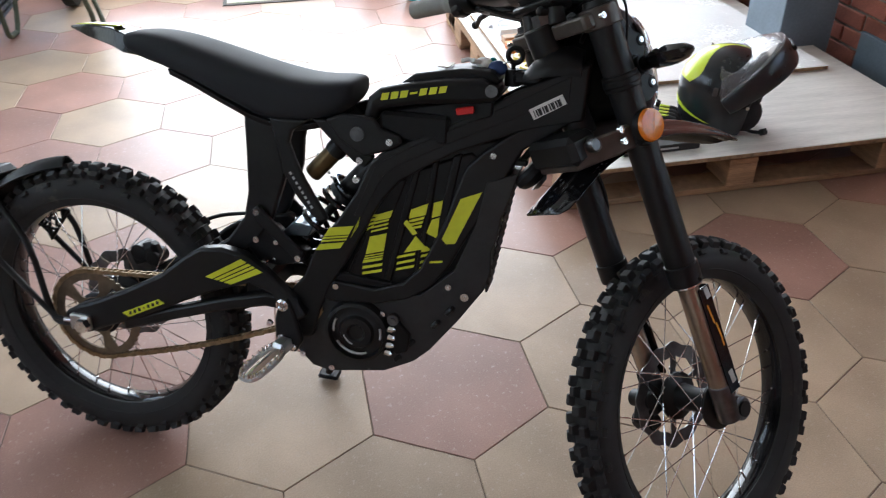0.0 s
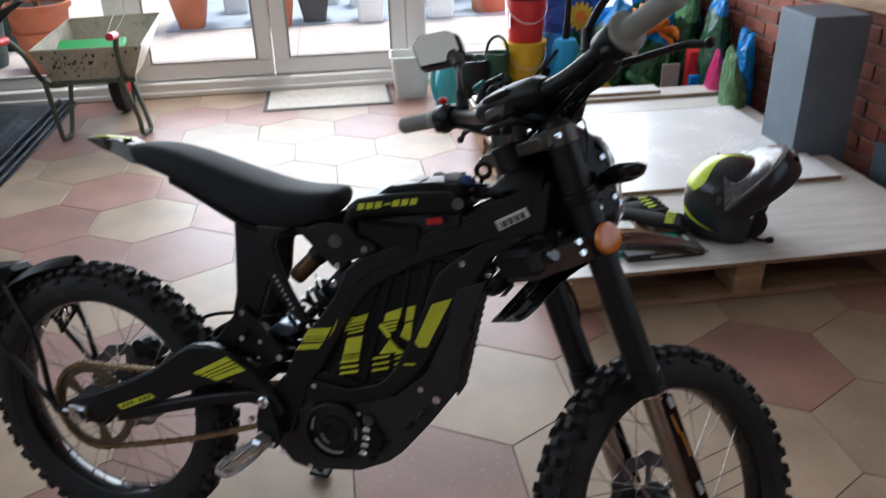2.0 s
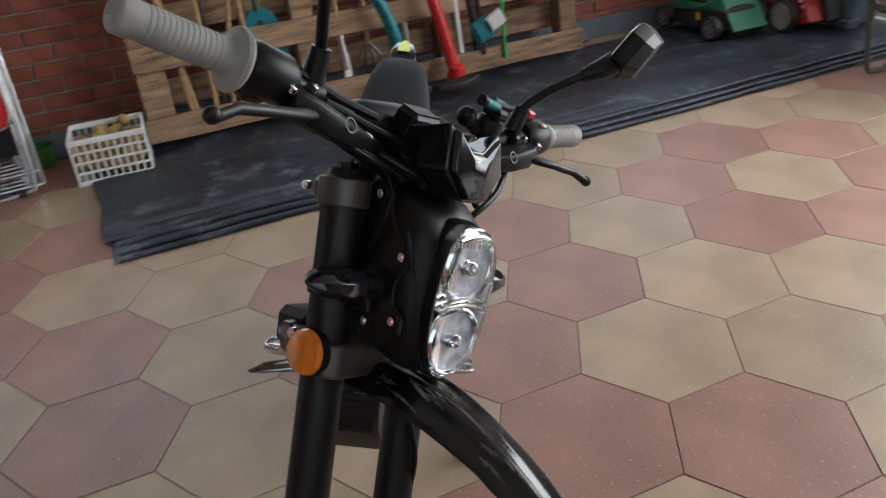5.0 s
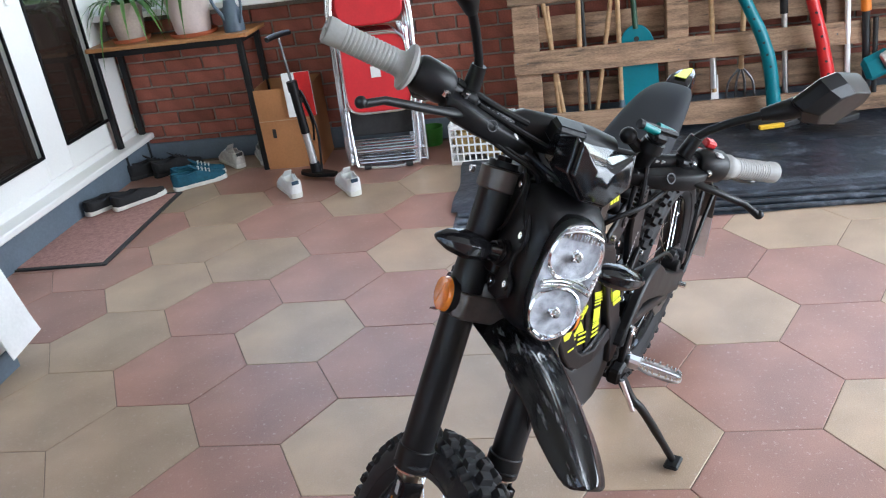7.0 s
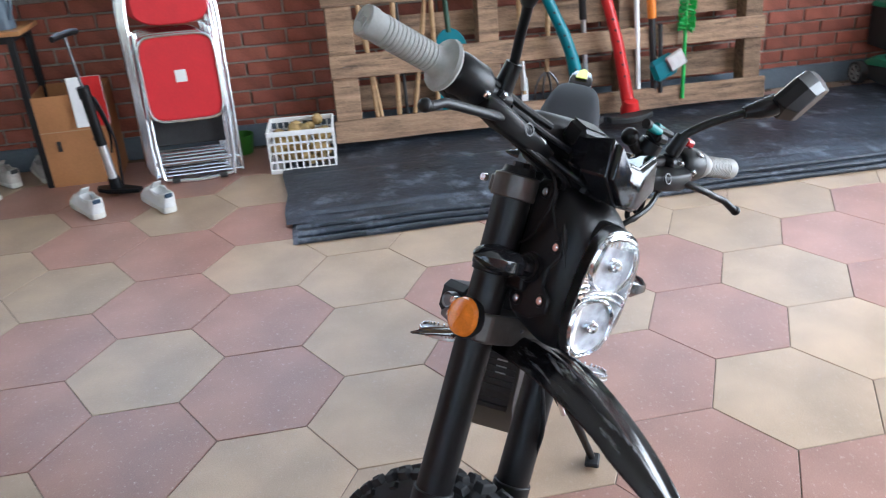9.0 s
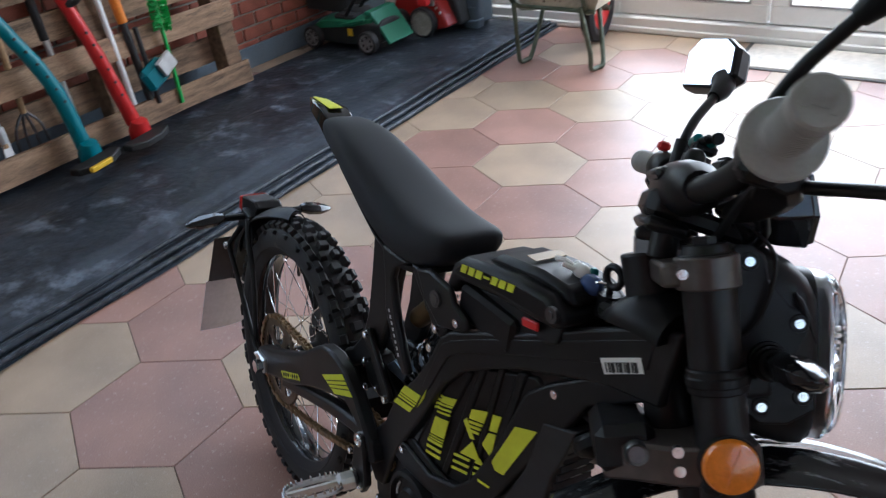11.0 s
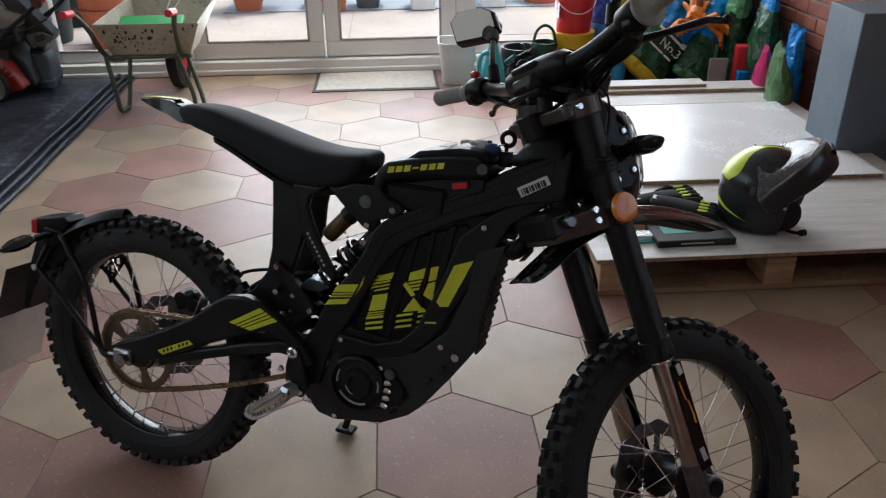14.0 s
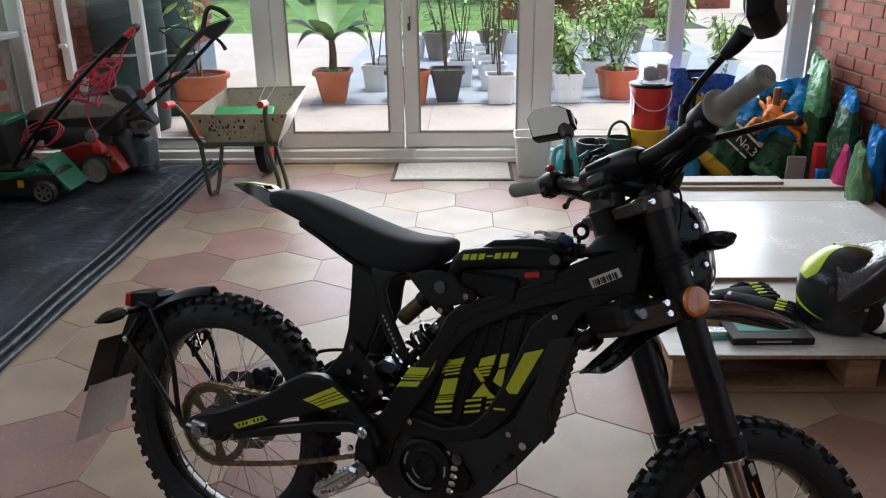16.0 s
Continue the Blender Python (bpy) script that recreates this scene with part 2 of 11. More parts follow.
# the bluish blotches paint in scuffs and also the sheen on the wrinkles
SHEET = mat("black_polythene", (0.028, 0.035, 0.046), 0.42, var=0.5, scale=3, fine=30, bump=0.8, dist=0.015, rvar=0.22, dirt=(0.13, 0.15, 0.185), dirt_at=0.54, dirt_scale=7, spec=0.42)
BOARD_WHITE = mat("white_board", (0.85, 0.85, 0.84), 0.26, var=0.05, scale=4, bump=0.05, dirt=(0.74, 0.73, 0.7), dirt_at=0.72, dirt_scale=3)
BOARD_GREY = mat("limed_wood_board", (0.64, 0.62, 0.58), 0.38, var=0.12, scale=3, fine=30, bump=0.1, stretch=(1, 9, 1))
PALLET = mat("pallet_wood", (0.4, 0.255, 0.15), 0.8, var=0.28, scale=4, fine=40, bump=0.4, stretch=(1, 1, 8), island=0.15)
PALLET_OLD = mat("weathered_pallet_wood", (0.25, 0.16, 0.1), 0.85, var=0.42, scale=5, fine=60, bump=0.6, dist=0.004, stretch=(8, 1, 8), island=0.32, dirt=(0.075, 0.055, 0.04), dirt_at=0.56, dirt_scale=4)
CHIP = mat("chipboard_edge", (0.33, 0.22, 0.13), 0.9, var=0.3, scale=60)
BLACK_PAINT = mat("satin_black_frame", (0.006, 0.006, 0.0065), 0.45, var=0.25, scale=20, bump=0.05, dirt=(0.03, 0.028, 0.026), dirt_at=0.72, dirt_scale=20, spec=0.35)
BLACK_PLASTIC = mat("black_plastic", (0.006, 0.006, 0.0065), 0.42, var=0.25, scale=30, bump=0.06, spec=0.25)
GLOSS_BLACK = mat("gloss_black_plastic", (0.008, 0.008, 0.009), 0.1, var=0.3, scale=14, bump=0.04, rvar=0.07, dirt=(0.04, 0.04, 0.04), dirt_at=0.68, dirt_scale=30)
RUBBER = mat("tyre_rubber", (0.014, 0.014, 0.015), 0.72, var=0.25, scale=16, bump=0.2, dirt=(0.07, 0.06, 0.05), dirt_at=0.6, dirt_scale=12)
VINYL = mat("seat_vinyl", (0.017, 0.019, 0.023), 0.72, var=0.12, scale=8, fine=500, bump=0.3, dist=0.0006, spec=0.28)
ALLOY = mat("alloy", (0.62, 0.62, 0.62), 0.32, 1.0, var=0.1, scale=30)
CHROME = mat("bright_steel", (0.78, 0.78, 0.78), 0.16, 1.0, var=0.06, scale=20)
DARK_STEEL = mat("dark_steel", (0.14, 0.14, 0.145), 0.38, 1.0, var=0.2, scale=40)
BRONZE = mat("fork_bronze", (0.36, 0.31, 0.25), 0.3, 1.0, var=0.08, scale=30)
LIME = mat("lime_decal", (0.62, 0.66, 0.03), 0.45, var=0.06, scale=20, bump=0.02)
ORANGE_GLASS = mat("amber_reflector", (0.72, 0.2, 0.015), 0.2, var=0.12, scale=60, fine=300, bump=0.35, coat=0.6)
GRIP_GREY = mat("grey_grip_rubber", (0.27, 0.265, 0.25), 0.6, var=0.08, scale=30, fine=300, bump=0.2)

# ================= the room =================
XW, XE, YS, YN, CEIL, DWARF = -2.95, 2.17, -2.42, 3.86, 2.45, 0.855


def struct(name, geo, material, label, category, bevel=0.0):
    return tagged(part(name, geo, material, bevel=bevel), label, category, kind="structure")


floor = struct("floor", Geo().box((-0.4, 0.65, -0.0772), (5.6, 6.9, 0.15)), GROUT, "hexagonal pink and tan terrazzo floor tiles with dark joints", "floor")
ceiling = struct("ceiling", Geo().box((-0.4, 0.65, CEIL + 0.06), (5.6, 6.9, 0.12)), PLASTER, "plain ceiling added to close the sun room, greyed to cut bounce light", "ceiling")


def low_wall(name, x, sgn, y0, y1, label, top=0.855):
    """Mortar core of a low brick wall; its bricks come at the end."""
    w = struct(name, Geo().box((x + sgn * 0.06, (y0 + y1) / 2, top / 2), (0.12, y1 - y0, top)), MORTAR, label, "wall")
    return w


wall_west = low_wall("wall_west", XW - 0.005, -1, YS, YN, "low red brick wall with pale mortar under a long window")
wall_east = low_wall("wall_east", XE + 0.005, 1, 0.6, YN, "red brick wall with pale mortar beside the garden bags", CEIL)
wall_east_low = low_wall("wall_east_low", XE + 0.005, 1, YS, 0.6, "low red brick wall under an added, unseen window")
wall_south = struct("wall_south", Geo().box((0.75, YS - 0.075, CEIL / 2), (2.9, 0.12, CEIL)).box((-2.95, YS - 0.075, CEIL / 2), (0.04, 0.12, CEIL))
                    .box((-1.8, YS - 0.075, 2.3), (2.2, 0.12, 0.3)), MORTAR, "red brick house wall with a white door", "wall")


def window_band(name, x, sgn, y0, y1, label):
    """A long window over a low wall: sill board, frame bars and panes."""
    w = tagged(part(name, Geo().box((x - sgn * 0.045, (y0 + y1) / 2, DWARF + 0.02), (0.24, y1 - y0, 0.036), ch=0.006), UPVC), label, "window", kind="structure")
    g = Geo()
    zs, ze = DWARF + 0.038, CEIL
    g.box((x + sgn * 0.05, (y0 + y1) / 2, zs + 0.04), (0.07, y1 - y0, 0.08), ch=0.006).box((x + sgn * 0.05, (y0 + y1) / 2, ze - 0.04), (0.07, y1 - y0, 0.08), ch=0.006)
    n = 5
    for i in range(n + 1):
        y = y0 + 0.04 + (y1 - y0 - 0.08) * i / n
        g.box((x + sgn * 0.05, y, (zs + ze) / 2), (0.068, 0.08, ze - zs - 0.16), ch=0.006)
    part("window_frame", g, UPVC, w)
    for i in range(n):
        a = y0 + 0.04 + (y1 - y0 - 0.08) * i / n + 0.04
        b = y0 + 0.04 + (y1 - y0 - 0.08) * (i + 1) / n - 0.04
        p = part("pane", Geo().box((x + sgn * 0.05, (a + b) / 2, (zs + ze) / 2), (0.006, b - a, ze - zs - 0.16)), PANE, w)
        p.visible_shadow = False


window_band("window_1", XW, -1, YS, 3.7, "long white plastic window with a sill over the brick wall")

# unseen window, added so that neutral light reaches the black parts
window_band("window_2", XE, 1, YS, 0.6, "unseen white plastic window added over the low east wall")

# skirting bands in blue-grey paint
struct("baseboard_west", Geo().box((XW + 0.012, (YS + YN) / 2, 0.06), (0.022, YN - YS - 0.01, 0.12)), SLATE_PAINT, "blue-grey painted band along the foot of the brick wall", "skirting", 0.003)
struct("baseboard_east", Geo().box((XE - 0.012, -0.45, 0.12), (0.022, 4.1, 0.24)), SLATE_PAINT, "blue-grey painted band along the foot of the east wall", "skirting", 0.003)
struct("baseboard_south", Geo().box((-1.74, YS + 0.03, 0.075), (2.4, 0.1, 0.15)), SLATE_PAINT, "blue-grey painted plinth below the white house door", "skirting", 0.003)


def glazed_front():
    """The white glazed north front: posts, sidelights and a pair of glazed doors."""
    y = YN + 0.045
    base = tagged(part("window_3", Geo().box((-0.39, y - 0.02, 0.045), (5.2, 0.13, 0.09), ch=0.008).box((-0.39, y - 0.075, 0.02), (5.2, 0.05, 0.035), ch=0.006), UPVC),
                  "white plastic glazed front with a low sill facing the patio", "window", kind="structure")
    top = CEIL

    def post(x0, x1, d=0.075, z0=0.09, z1=top):
        part("window_frame", Geo().box(((x0 + x1) / 2, y, (z0 + z1) / 2), (x1 - x0, d, z1 - z0), ch=0.007), UPVC, base)

    for a, b in ((-2.95, -2.86), (-2.135, -2.07), (-1.365, -1.24), (0.44, 0.565), (1.29, 1.385), (2.05, 2.17)):
        post(a, b)
    for a, b in ((-2.86, -2.135), (-2.07, -1.365), (0.565, 1.29), (1.385, 2.05)):
        part("rail", Geo().box(((a + b) / 2, y, 0.125), (b - a, 0.07, 0.065), ch=0.006).box(((a + b) / 2, y, top - 0.05), (b - a, 0.07, 0.1), ch=0.006), UPVC, base)
        p = part("pane", Geo().box(((a + b) / 2, y, (0.155 + top - 0.1) / 2), (b - a, 0.008, top - 0.255)), PANE, base)
        p.visible_shadow = False
        part("bead", Geo().box(((a + b) / 2, y - 0.032, 0.162), (b - a, 0.012, 0.012)), SEAL, base, "grey rubber glazing seal")
    part("rail", Geo().box((-0.4, y, 2.2), (1.68, 0.07, 0.5), ch=0.006), UPVC, base)
    for k, (a, b) in enumerate(((-1.238, -0.405), (-0.395, 0.438))):
        door = tagged(part("door_%d" % (k + 1), Geo().box(((a + b) / 2, y - 0.01, 0.145), (b - a, 0.065, 0.1), ch=0.007).box(((a + b) / 2, y - 0.01, 1.9), (b - a, 0.065, 0.1), ch=0.007)
                           .box((a + 0.047, y - 0.01, 1.02), (0.094, 0.065, 1.66), ch=0.007).box((b - 0.047, y - 0.01, 1.02), (0.094, 0.065, 1.66), ch=0.007), UPVC),
                      "white plastic glazed patio door, shut", "door", kind="structure")
        p = part("pane", Geo().box(((a + b) / 2, y - 0.01, 1.02), (b - a - 0.188, 0.008, 1.66)), PANE, door)
        p.visible_shadow = False
        part("bead", Geo().box(((a + b) / 2, y - 0.035, 0.2), (b - a - 0.19, 0.012, 0.01)).box((a + 0.099, y - 0.035, 1.02), (0.01, 0.012, 1.64)).box((b - 0.099, y - 0.035, 1.02), (0.01, 0.012, 1.64)), SEAL, door, "grey rubber glazing seal")
        if k == 1:
            part("door_handle", Geo().box((a + 0.047, y - 0.047, 1.02), (0.026, 0.012, 0.24), ch=0.005).tube([(a + 0.047, y - 0.05, 1.09), (a + 0.047, y - 0.09, 1.09), (a + 0.16, y - 0.095, 1.088)], 0.009, 10), UPVC, door, "white lever handle on a long plate")
            part("key", Geo().cyl((a + 0.047, y - 0.047, 0.935), (a + 0.047, y - 0.075, 0.935), 0.008).tube([(a + 0.047, y - 0.075, 0.935), (a + 0.05, y - 0.08, 0.9), (a + 0.044, y - 0.075, 0.86)], 0.005, 8).box((a + 0.044, y - 0.075, 0.88), (0.02, 0.006, 0.045), ch=0.002), DARK_STEEL, door, "dark key left in the lock")


glazed_front()


def house_door():
    """The white house door with a side pane in the south wall."""
    y = YS - 0.02
    d = tagged(part("door_3", Geo().box((-1.9, y, 0.2), (2.06, 0.09, 0.06), ch=0.008).box((-1.9, y + 0.06, 0.172), (2.08, 0.16, 0.035), ch=0.006), UPVC),
               "white plastic house door with dark glass over a blue-grey plinth", "door", kind="structure")
    for a, b in ((-2.93, -2.69), (-2.24, -2.03), (-1.32, -1.06)):
        part("frame", Geo().box(((a + b) / 2, y, 1.2), (b - a, 0.085, 1.94), ch=0.007), UPVC, d)
    for a, b in ((-2.69, -2.24), (-2.03, -1.32)):
        part("rail", Geo().box(((a + b) / 2, y, 0.285), (b - a, 0.08, 0.12), ch=0.006).box(((a + b) / 2, y, 2.1), (b - a, 0.08, 0.12), ch=0.006), UPVC, d)
        part("bead", Geo().box(((a + b) / 2, y + 0.042, 0.352), (b - a, 0.012, 0.014)).box((a + 0.006, y + 0.042, 1.2), (0.012, 0.012, 1.7)).box((b - 0.006, y + 0.042, 1.2), (0.012, 0.012, 1.7)), BLACK_PLASTIC, d)
        p = part("pane", Geo().box(((a + b) / 2, y, 1.2), (b - a, 0.012, 1.72)), DARK_PANE, d, "dark glass pane with the dim room behind put into its colour")
    part("handle", Geo().box((-2.13, y + 0.05, 1.15), (0.03, 0.012, 0.2), ch=0.004).tube([(-2.13, y + 0.06, 1.18), (-2.13, y + 0.09, 1.18), (-2.02, y + 0.092, 1.18)], 0.009), UPVC, d)


# opaque glass: the gloom of the room behind is put into its near-black colour
DARK_PANE = mat("painted_dim_room_glass", (0.02, 0.014, 0.011), 0.06, var=0.6, scale=2.0, bump=0.0, rvar=0.02)
house_door()

# slate-grey box standing by the east wall
pier = tagged(part("standing_panel_box", Geo().box((1.96, 1.82, 0.367), (0.24, 0.26, 0.734)), SLATE_PAINT, bevel=0.004), "tall dark slate-grey box standing against the brick wall", "box")


batten = tagged(part("wooden_batten", Geo().box((0, 0, 0), (0.02, 1.4, 0.065), ch=0.003), PALLET, m=pose(2.15, 1.58, 0.766, -2.8, 0, 0)), "pale rough wooden batten along the brick wall", "batten")


def hex_centres():
    a, ox, oy = 0.2337, 0.1486, 0.1916
    w = math.sqrt(3) * a
    for j in range(-8, 12):
        for i in range(-9, 8):
            x, y = ox + (i + 0.5 * (j % 2)) * w, oy + j * 1.5 * a
            if XW - 0.12 < x < XE + 0.12 and YS - 0.15 < y < YN + 0.1:
                yield i, j, x, y


def tile_mesh(name, material):
    a = 0.2337
    g = Geo()
    ring = lambda r, z: [(r * math.sin(k * math.pi / 3), r * math.cos(k * math.pi / 3), z) for k in range(6)]
    g.rings([ring(a - 0.0016, -0.012), ring(a - 0.0016, -0.0012), ring(a - 0.003, 0.0)])
    return g.mesh(name, material, 0)


# which tiles are pink: row by row, column from -9 on
PINK = {}
PINK[-6] = "...t..ptp"
PINK[-5] = "..ptttttt"
PINK[-4] = "...pptppt"
PINK[-3] = "..ptpptpp"
PINK[-2] = "....ptppt"
PINK[-1] = "....tttttt"
PINK[0] = "....ptpptptt"
PINK[1] = "....pptppttp"
PINK[2] = ".....tpptpp"
PINK[3] = ".....ttttt"
PINK[4] = ".....tpptp"
PINK[5] = ".....ptpt"
PINK[6] = ".....tppt"
PINK[7] = "....tttttt"
PINK[8] = "......ptt"


def lay_tiles():
    pink, tan = tile_mesh("tile_pink", TILE_PINK), tile_mesh("tile_tan", TILE_TAN)
    rnd = random.Random(4)
    for i, j, x, y in hex_centres():
        r = rnd.random()
        row = PINK.get(j, "")
        k = i + 9
        is_pink = row[k] == "p" if k < len(row) and row[k] in "pt" else r < 0.5
        t = part("tile", pink if is_pink else tan, None, floor)
        t.location = (x, y, 0)
        t.rotation_euler = (radians(rnd.uniform(-0.12, 0.12)), radians(rnd.uniform(-0.12, 0.12)), 0)


def plastic_sheet():
    """A long folded black sheet laid along the wall, with a loose doubled edge."""
    g = Geo()

    def layer(x0, x1, y0, y1, z, seed, droop):
        def fn(s, t):
            x, y = x0 + (x1 - x0) * s, y0 + (y1 - y0) * t
            w = 0.004 * noise.noise((x * 3, y * 2.2, seed)) + 0.003 * noise.noise((x * 11, y * 7, seed + 3))
            edge = min(s * (x1 - x0), (1 - s) * (x1 - x0), t * (y1 - y0), (1 - t) * (y1 - y0))
            lip = max(0.0, 1 - edge / 0.03)
            x += 0.02 * noise.noise((seed, y * 2.0, 1.0)) * s
            y += 0.02 * noise.noise((x * 4.0, seed, 2.0))
            return (x, y, z + w * (1 - lip) - droop * lip)
        g.grid(fn, 24, 70)

    layer(-2.78, -1.60, -0.40, 3.80, 0.010, 1, 0.006)
    base = tagged(part("plastic_sheet", g, SHEET, smooth=60), "folded black polythene sheet lying along the brick wall", "sheet")
    for a in ((-2.80, -1.68, -0.36, 3.82, 0.017, 5, 0.008), (-2.76, -1.78, -0.42, 3.78, 0.024, 9, 0.008), (-2.35, -1.83, -0.37, 3.72, 0.031, 12, 0.008)):
        g = Geo()
        layer(*a)
        part("fold", g, SHEET, base, smooth=60)
    for x, z, r in ((-1.615, 0.012, 0.011), (-1.655, 0.02, 0.012), (-1.70, 0.03, 0.011)):
        g = Geo()
        g.tube([(x + 0.016 * noise.noise((y * 1.7, x * 5, 0)) - 0.01 * max(0, y - 2), y, z + 0.004 * noise.noise((y * 5, x, 3))) for y in np.linspace(-0.38, 3.8, 60)], r, 8)
        part("hem", g, SHEET, base, smooth=60)
    return base


plastic_sheet()

# ================= the motorcycle =================
RUST_CHAIN = mat("brown_chain_steel", (0.3, 0.21, 0.12), 0.5, 0.85, var=0.3, scale=60, bump=0.2)
RED_LENS = mat("red_lens", (0.5, 0.02, 0.015), 0.15, var=0.1, scale=40, coat=0.5)
CLEAR = glass("clear_lens", (0.97, 0.98, 1.0), 0.0, 1.22)
CHROME_CUP = mat("chrome_reflector_cup", (0.88, 0.89, 0.9), 0.14, 1.0, var=0.05, scale=40, bump=0.05, dist=0.002)
MIRROR = mat("mirror_silver", (0.9, 0.9, 0.9), 0.02, 1.0, var=0.01, scale=2, bump=0.0, rvar=0.01)
LABEL_WHITE = mat("white_label", (0.75, 0.75, 0.73), 0.5, var=0.04, scale=20, bump=0.0)
INK = mat("black_ink", (0.02, 0.02, 0.02), 0.6, var=0.1, scale=20, bump=0.0)
WHITE_GREY = mat("pale_grey_print", (0.45, 0.45, 0.45), 0.5, var=0.05, scale=20, bump=0.0)
TEAL = mat("teal_plastic", (0.0, 0.17, 0.17), 0.35, var=0.1, scale=20, bump=0.02)
RED_PLASTIC = mat("red_plastic", (0.55, 0.02, 0.02), 0.35, var=0.1, scale=20, bump=0.02)
CLEAR_FILM = mat("milky_plastic_film", (0.62, 0.6, 0.62), 0.3, var=0.1, scale=6, bump=0.05, trans=0.15)
BLUE_DARK = mat("dark_blue_rubber", (0.02, 0.05, 0.16), 0.5, var=0.1, scale=20)
ORANGE_PRINT = mat("orange_print", (0.75, 0.28, 0.02), 0.45, var=0.06, scale=20, bump=0.0)
GOLD = mat("gold_anodised", (0.11, 0.07, 0.028), 0.4, 0.7, var=0.2, scale=30)
SKID_GREY = mat("scuffed_black_guard", (0.018, 0.018, 0.019), 0.6, var=0.3, scale=20, bump=0.3)

def drawn_in(geo, material, name, keep=0.4, x0=0.60, x1=0.88):
    """A mesh of the frame whose sides draw together from x0 towards the steering head at x1."""
    me = geo.mesh(name, material, 35)
    bm = bmesh.new()
    bm.from_mesh(me)
    for x in (x0, x1):
        bmesh.ops.bisect_plane(bm, geom=bm.verts[:] + bm.edges[:] + bm.faces[:], plane_co=(x, 0, 0), plane_no=(1, 0, 0))
    for v in bm.verts:
        f = 1 - (1 - keep) * max(0.0, min(1.0, (v.co.x - x0) / (x1 - x0)))
        d = abs(v.co.y) * (1 - f)
        v.co = (v.co.x - 0.24 * d, v.co.y * f, v.co.z - 0.26 * d)
    bm.to_mesh(me)
    bm.free()
    return me


bike = thing("electric_motorcycle", "black electric dirt bike with lime decals leaning on its side stand", "motorcycle",
             Matrix.Translation((-0.588, 0.215, 0.0)) @ pose(0, 0, 0, 0, 0, -25.3) @ pose(0, 0, 0, -11.9))
AX = Vector((-math.sin(radians(27.37)), 0, math.cos(radians(27.37))))
SP = Vector((0.8634, 0, 0.9))
# the bars stand at full left lock; the whole front leans a little within the frame's head
STEER = Matrix.Translation(SP) @ Matrix.Rotation(radians(51.84), 4, AX) @ Matrix.Translation(-SP) @ Matrix.Translation((0, 0, 0.62)) @ pose(0, 0, 0, 1.85) @ Matrix.Translation((0, 0, -0.62))
HUB = Vector((1.212, 0, 0.289))
RAKE = 24.5
FX = Vector((-math.sin(radians(RAKE)), 0, math.cos(radians(RAKE))))
TOPF = Vector((0.889, 0, 0.95))
LEGS = 0.08


def sp(name, geo, material, label="", bevel=0.0, sub=0, smooth=35):
    """A part that turns with the bars."""
    return part(name, geo, material, bike, label, STEER, bevel, sub, smooth)


def bolt(g, p, d, r=0.007, h=0.006):
    p, d = Vector(p), Vector(d).normalized()
    g.cyl(p, p + d * h, r, r * 0.92, 12)
    g.cyl(p + d * h, p + d * (h + 0.001), r * 0.5, r * 0.45, 6, mi=0)
    return g


def bolts(parent, pts, d, r=0.007, m=None):
    for p in pts:
        part("bolt", bolt(Geo(), p, d, r), CHROME, parent, "bright steel bolt", m)


def tyre_geo(w):
    """The bare carcass: a round crown, long flat sidewalls and a bead."""
    prof = [(0.2265, 0.62), (0.232, 0.74), (0.245, 0.92), (0.258, 1.0), (0.272, 0.97), (0.283, 0.82), (0.2905, 0.52), (0.2935, 0.18)]
    prof = prof + [(r, -y) for r, y in prof[::-1]]
    g = Geo()
    g.rings([[(r * math.cos(a), w * y, r * math.sin(a)) for r, y in prof] for a in [2 * math.pi * k / 72 for k in range(72)]], True)
    for y in (-0.9, 0.9):
        g.rings([[((0.2445 + dr) * math.cos(a), w * y + dy, (0.2445 + dr) * math.sin(a)) for dr, dy in ((0.0, -0.002), (0.0018, 0.0), (0.0, 0.002), (-0.0018, 0.0))] for a in [2 * math.pi * k / 72 for k in range(72)]], True)
    return g


def knob_mesh(lx, ly, h, name):
    """One tread block with sloping sides."""
    g = Geo()
    ring = lambda q, z: [(i * lx / 2 * q, j * ly / 2 * q, z) for i, j in ((-1, -1), (1, -1), (1, 1), (-1, 1))]
    g.rings([ring(1.18, -0.004), ring(1.0, h * 0.8), ring(0.86, h)])
    return g.mesh(name, RUBBER, 0)


KNOBS = {"crown": knob_mesh(0.017, 0.019, 0.0125, "knob"), "pair": knob_mesh(0.016, 0.013, 0.0125, "knob"), "shoulder": knob_mesh(0.018, 0.013, 0.0115, "knob"), "edge": knob_mesh(0.014, 0.008, 0.0065, "knob")}


def tread(tyre, w, n, seed):
    """Staggered rows of tread blocks, each a piece of its own."""
    rnd = random.Random(seed)

    def lay(kind, a, y, r, lean):
        k = part("knob", KNOBS[kind], None, tyre)
        k.matrix_basis = pose(0, 0, 0, 0, a + rnd.uniform(-0.35, 0.35), 0) @ Matrix.Translation((0, y, r)) @ pose(0, 0, 0, -lean, 0, rnd.uniform(-5, 5))

    for k in range(n):
        a, half = 360 / n * k, 180 / n
        if k % 2:
            lay("pair", a, 0.3 * w, 0.2925, 10)
            lay("pair", a, -0.3 * w, 0.2925, -10)
        else:
            lay("crown", a, 0, 0.2935, 0)
        for q in (-1, 1):
            lay("shoulder", a + half, q * w * 0.66, 0.2875, q * 34)
            if k % 2:
                lay("edge", a, q * w * 0.93, 0.2755, q * 66)


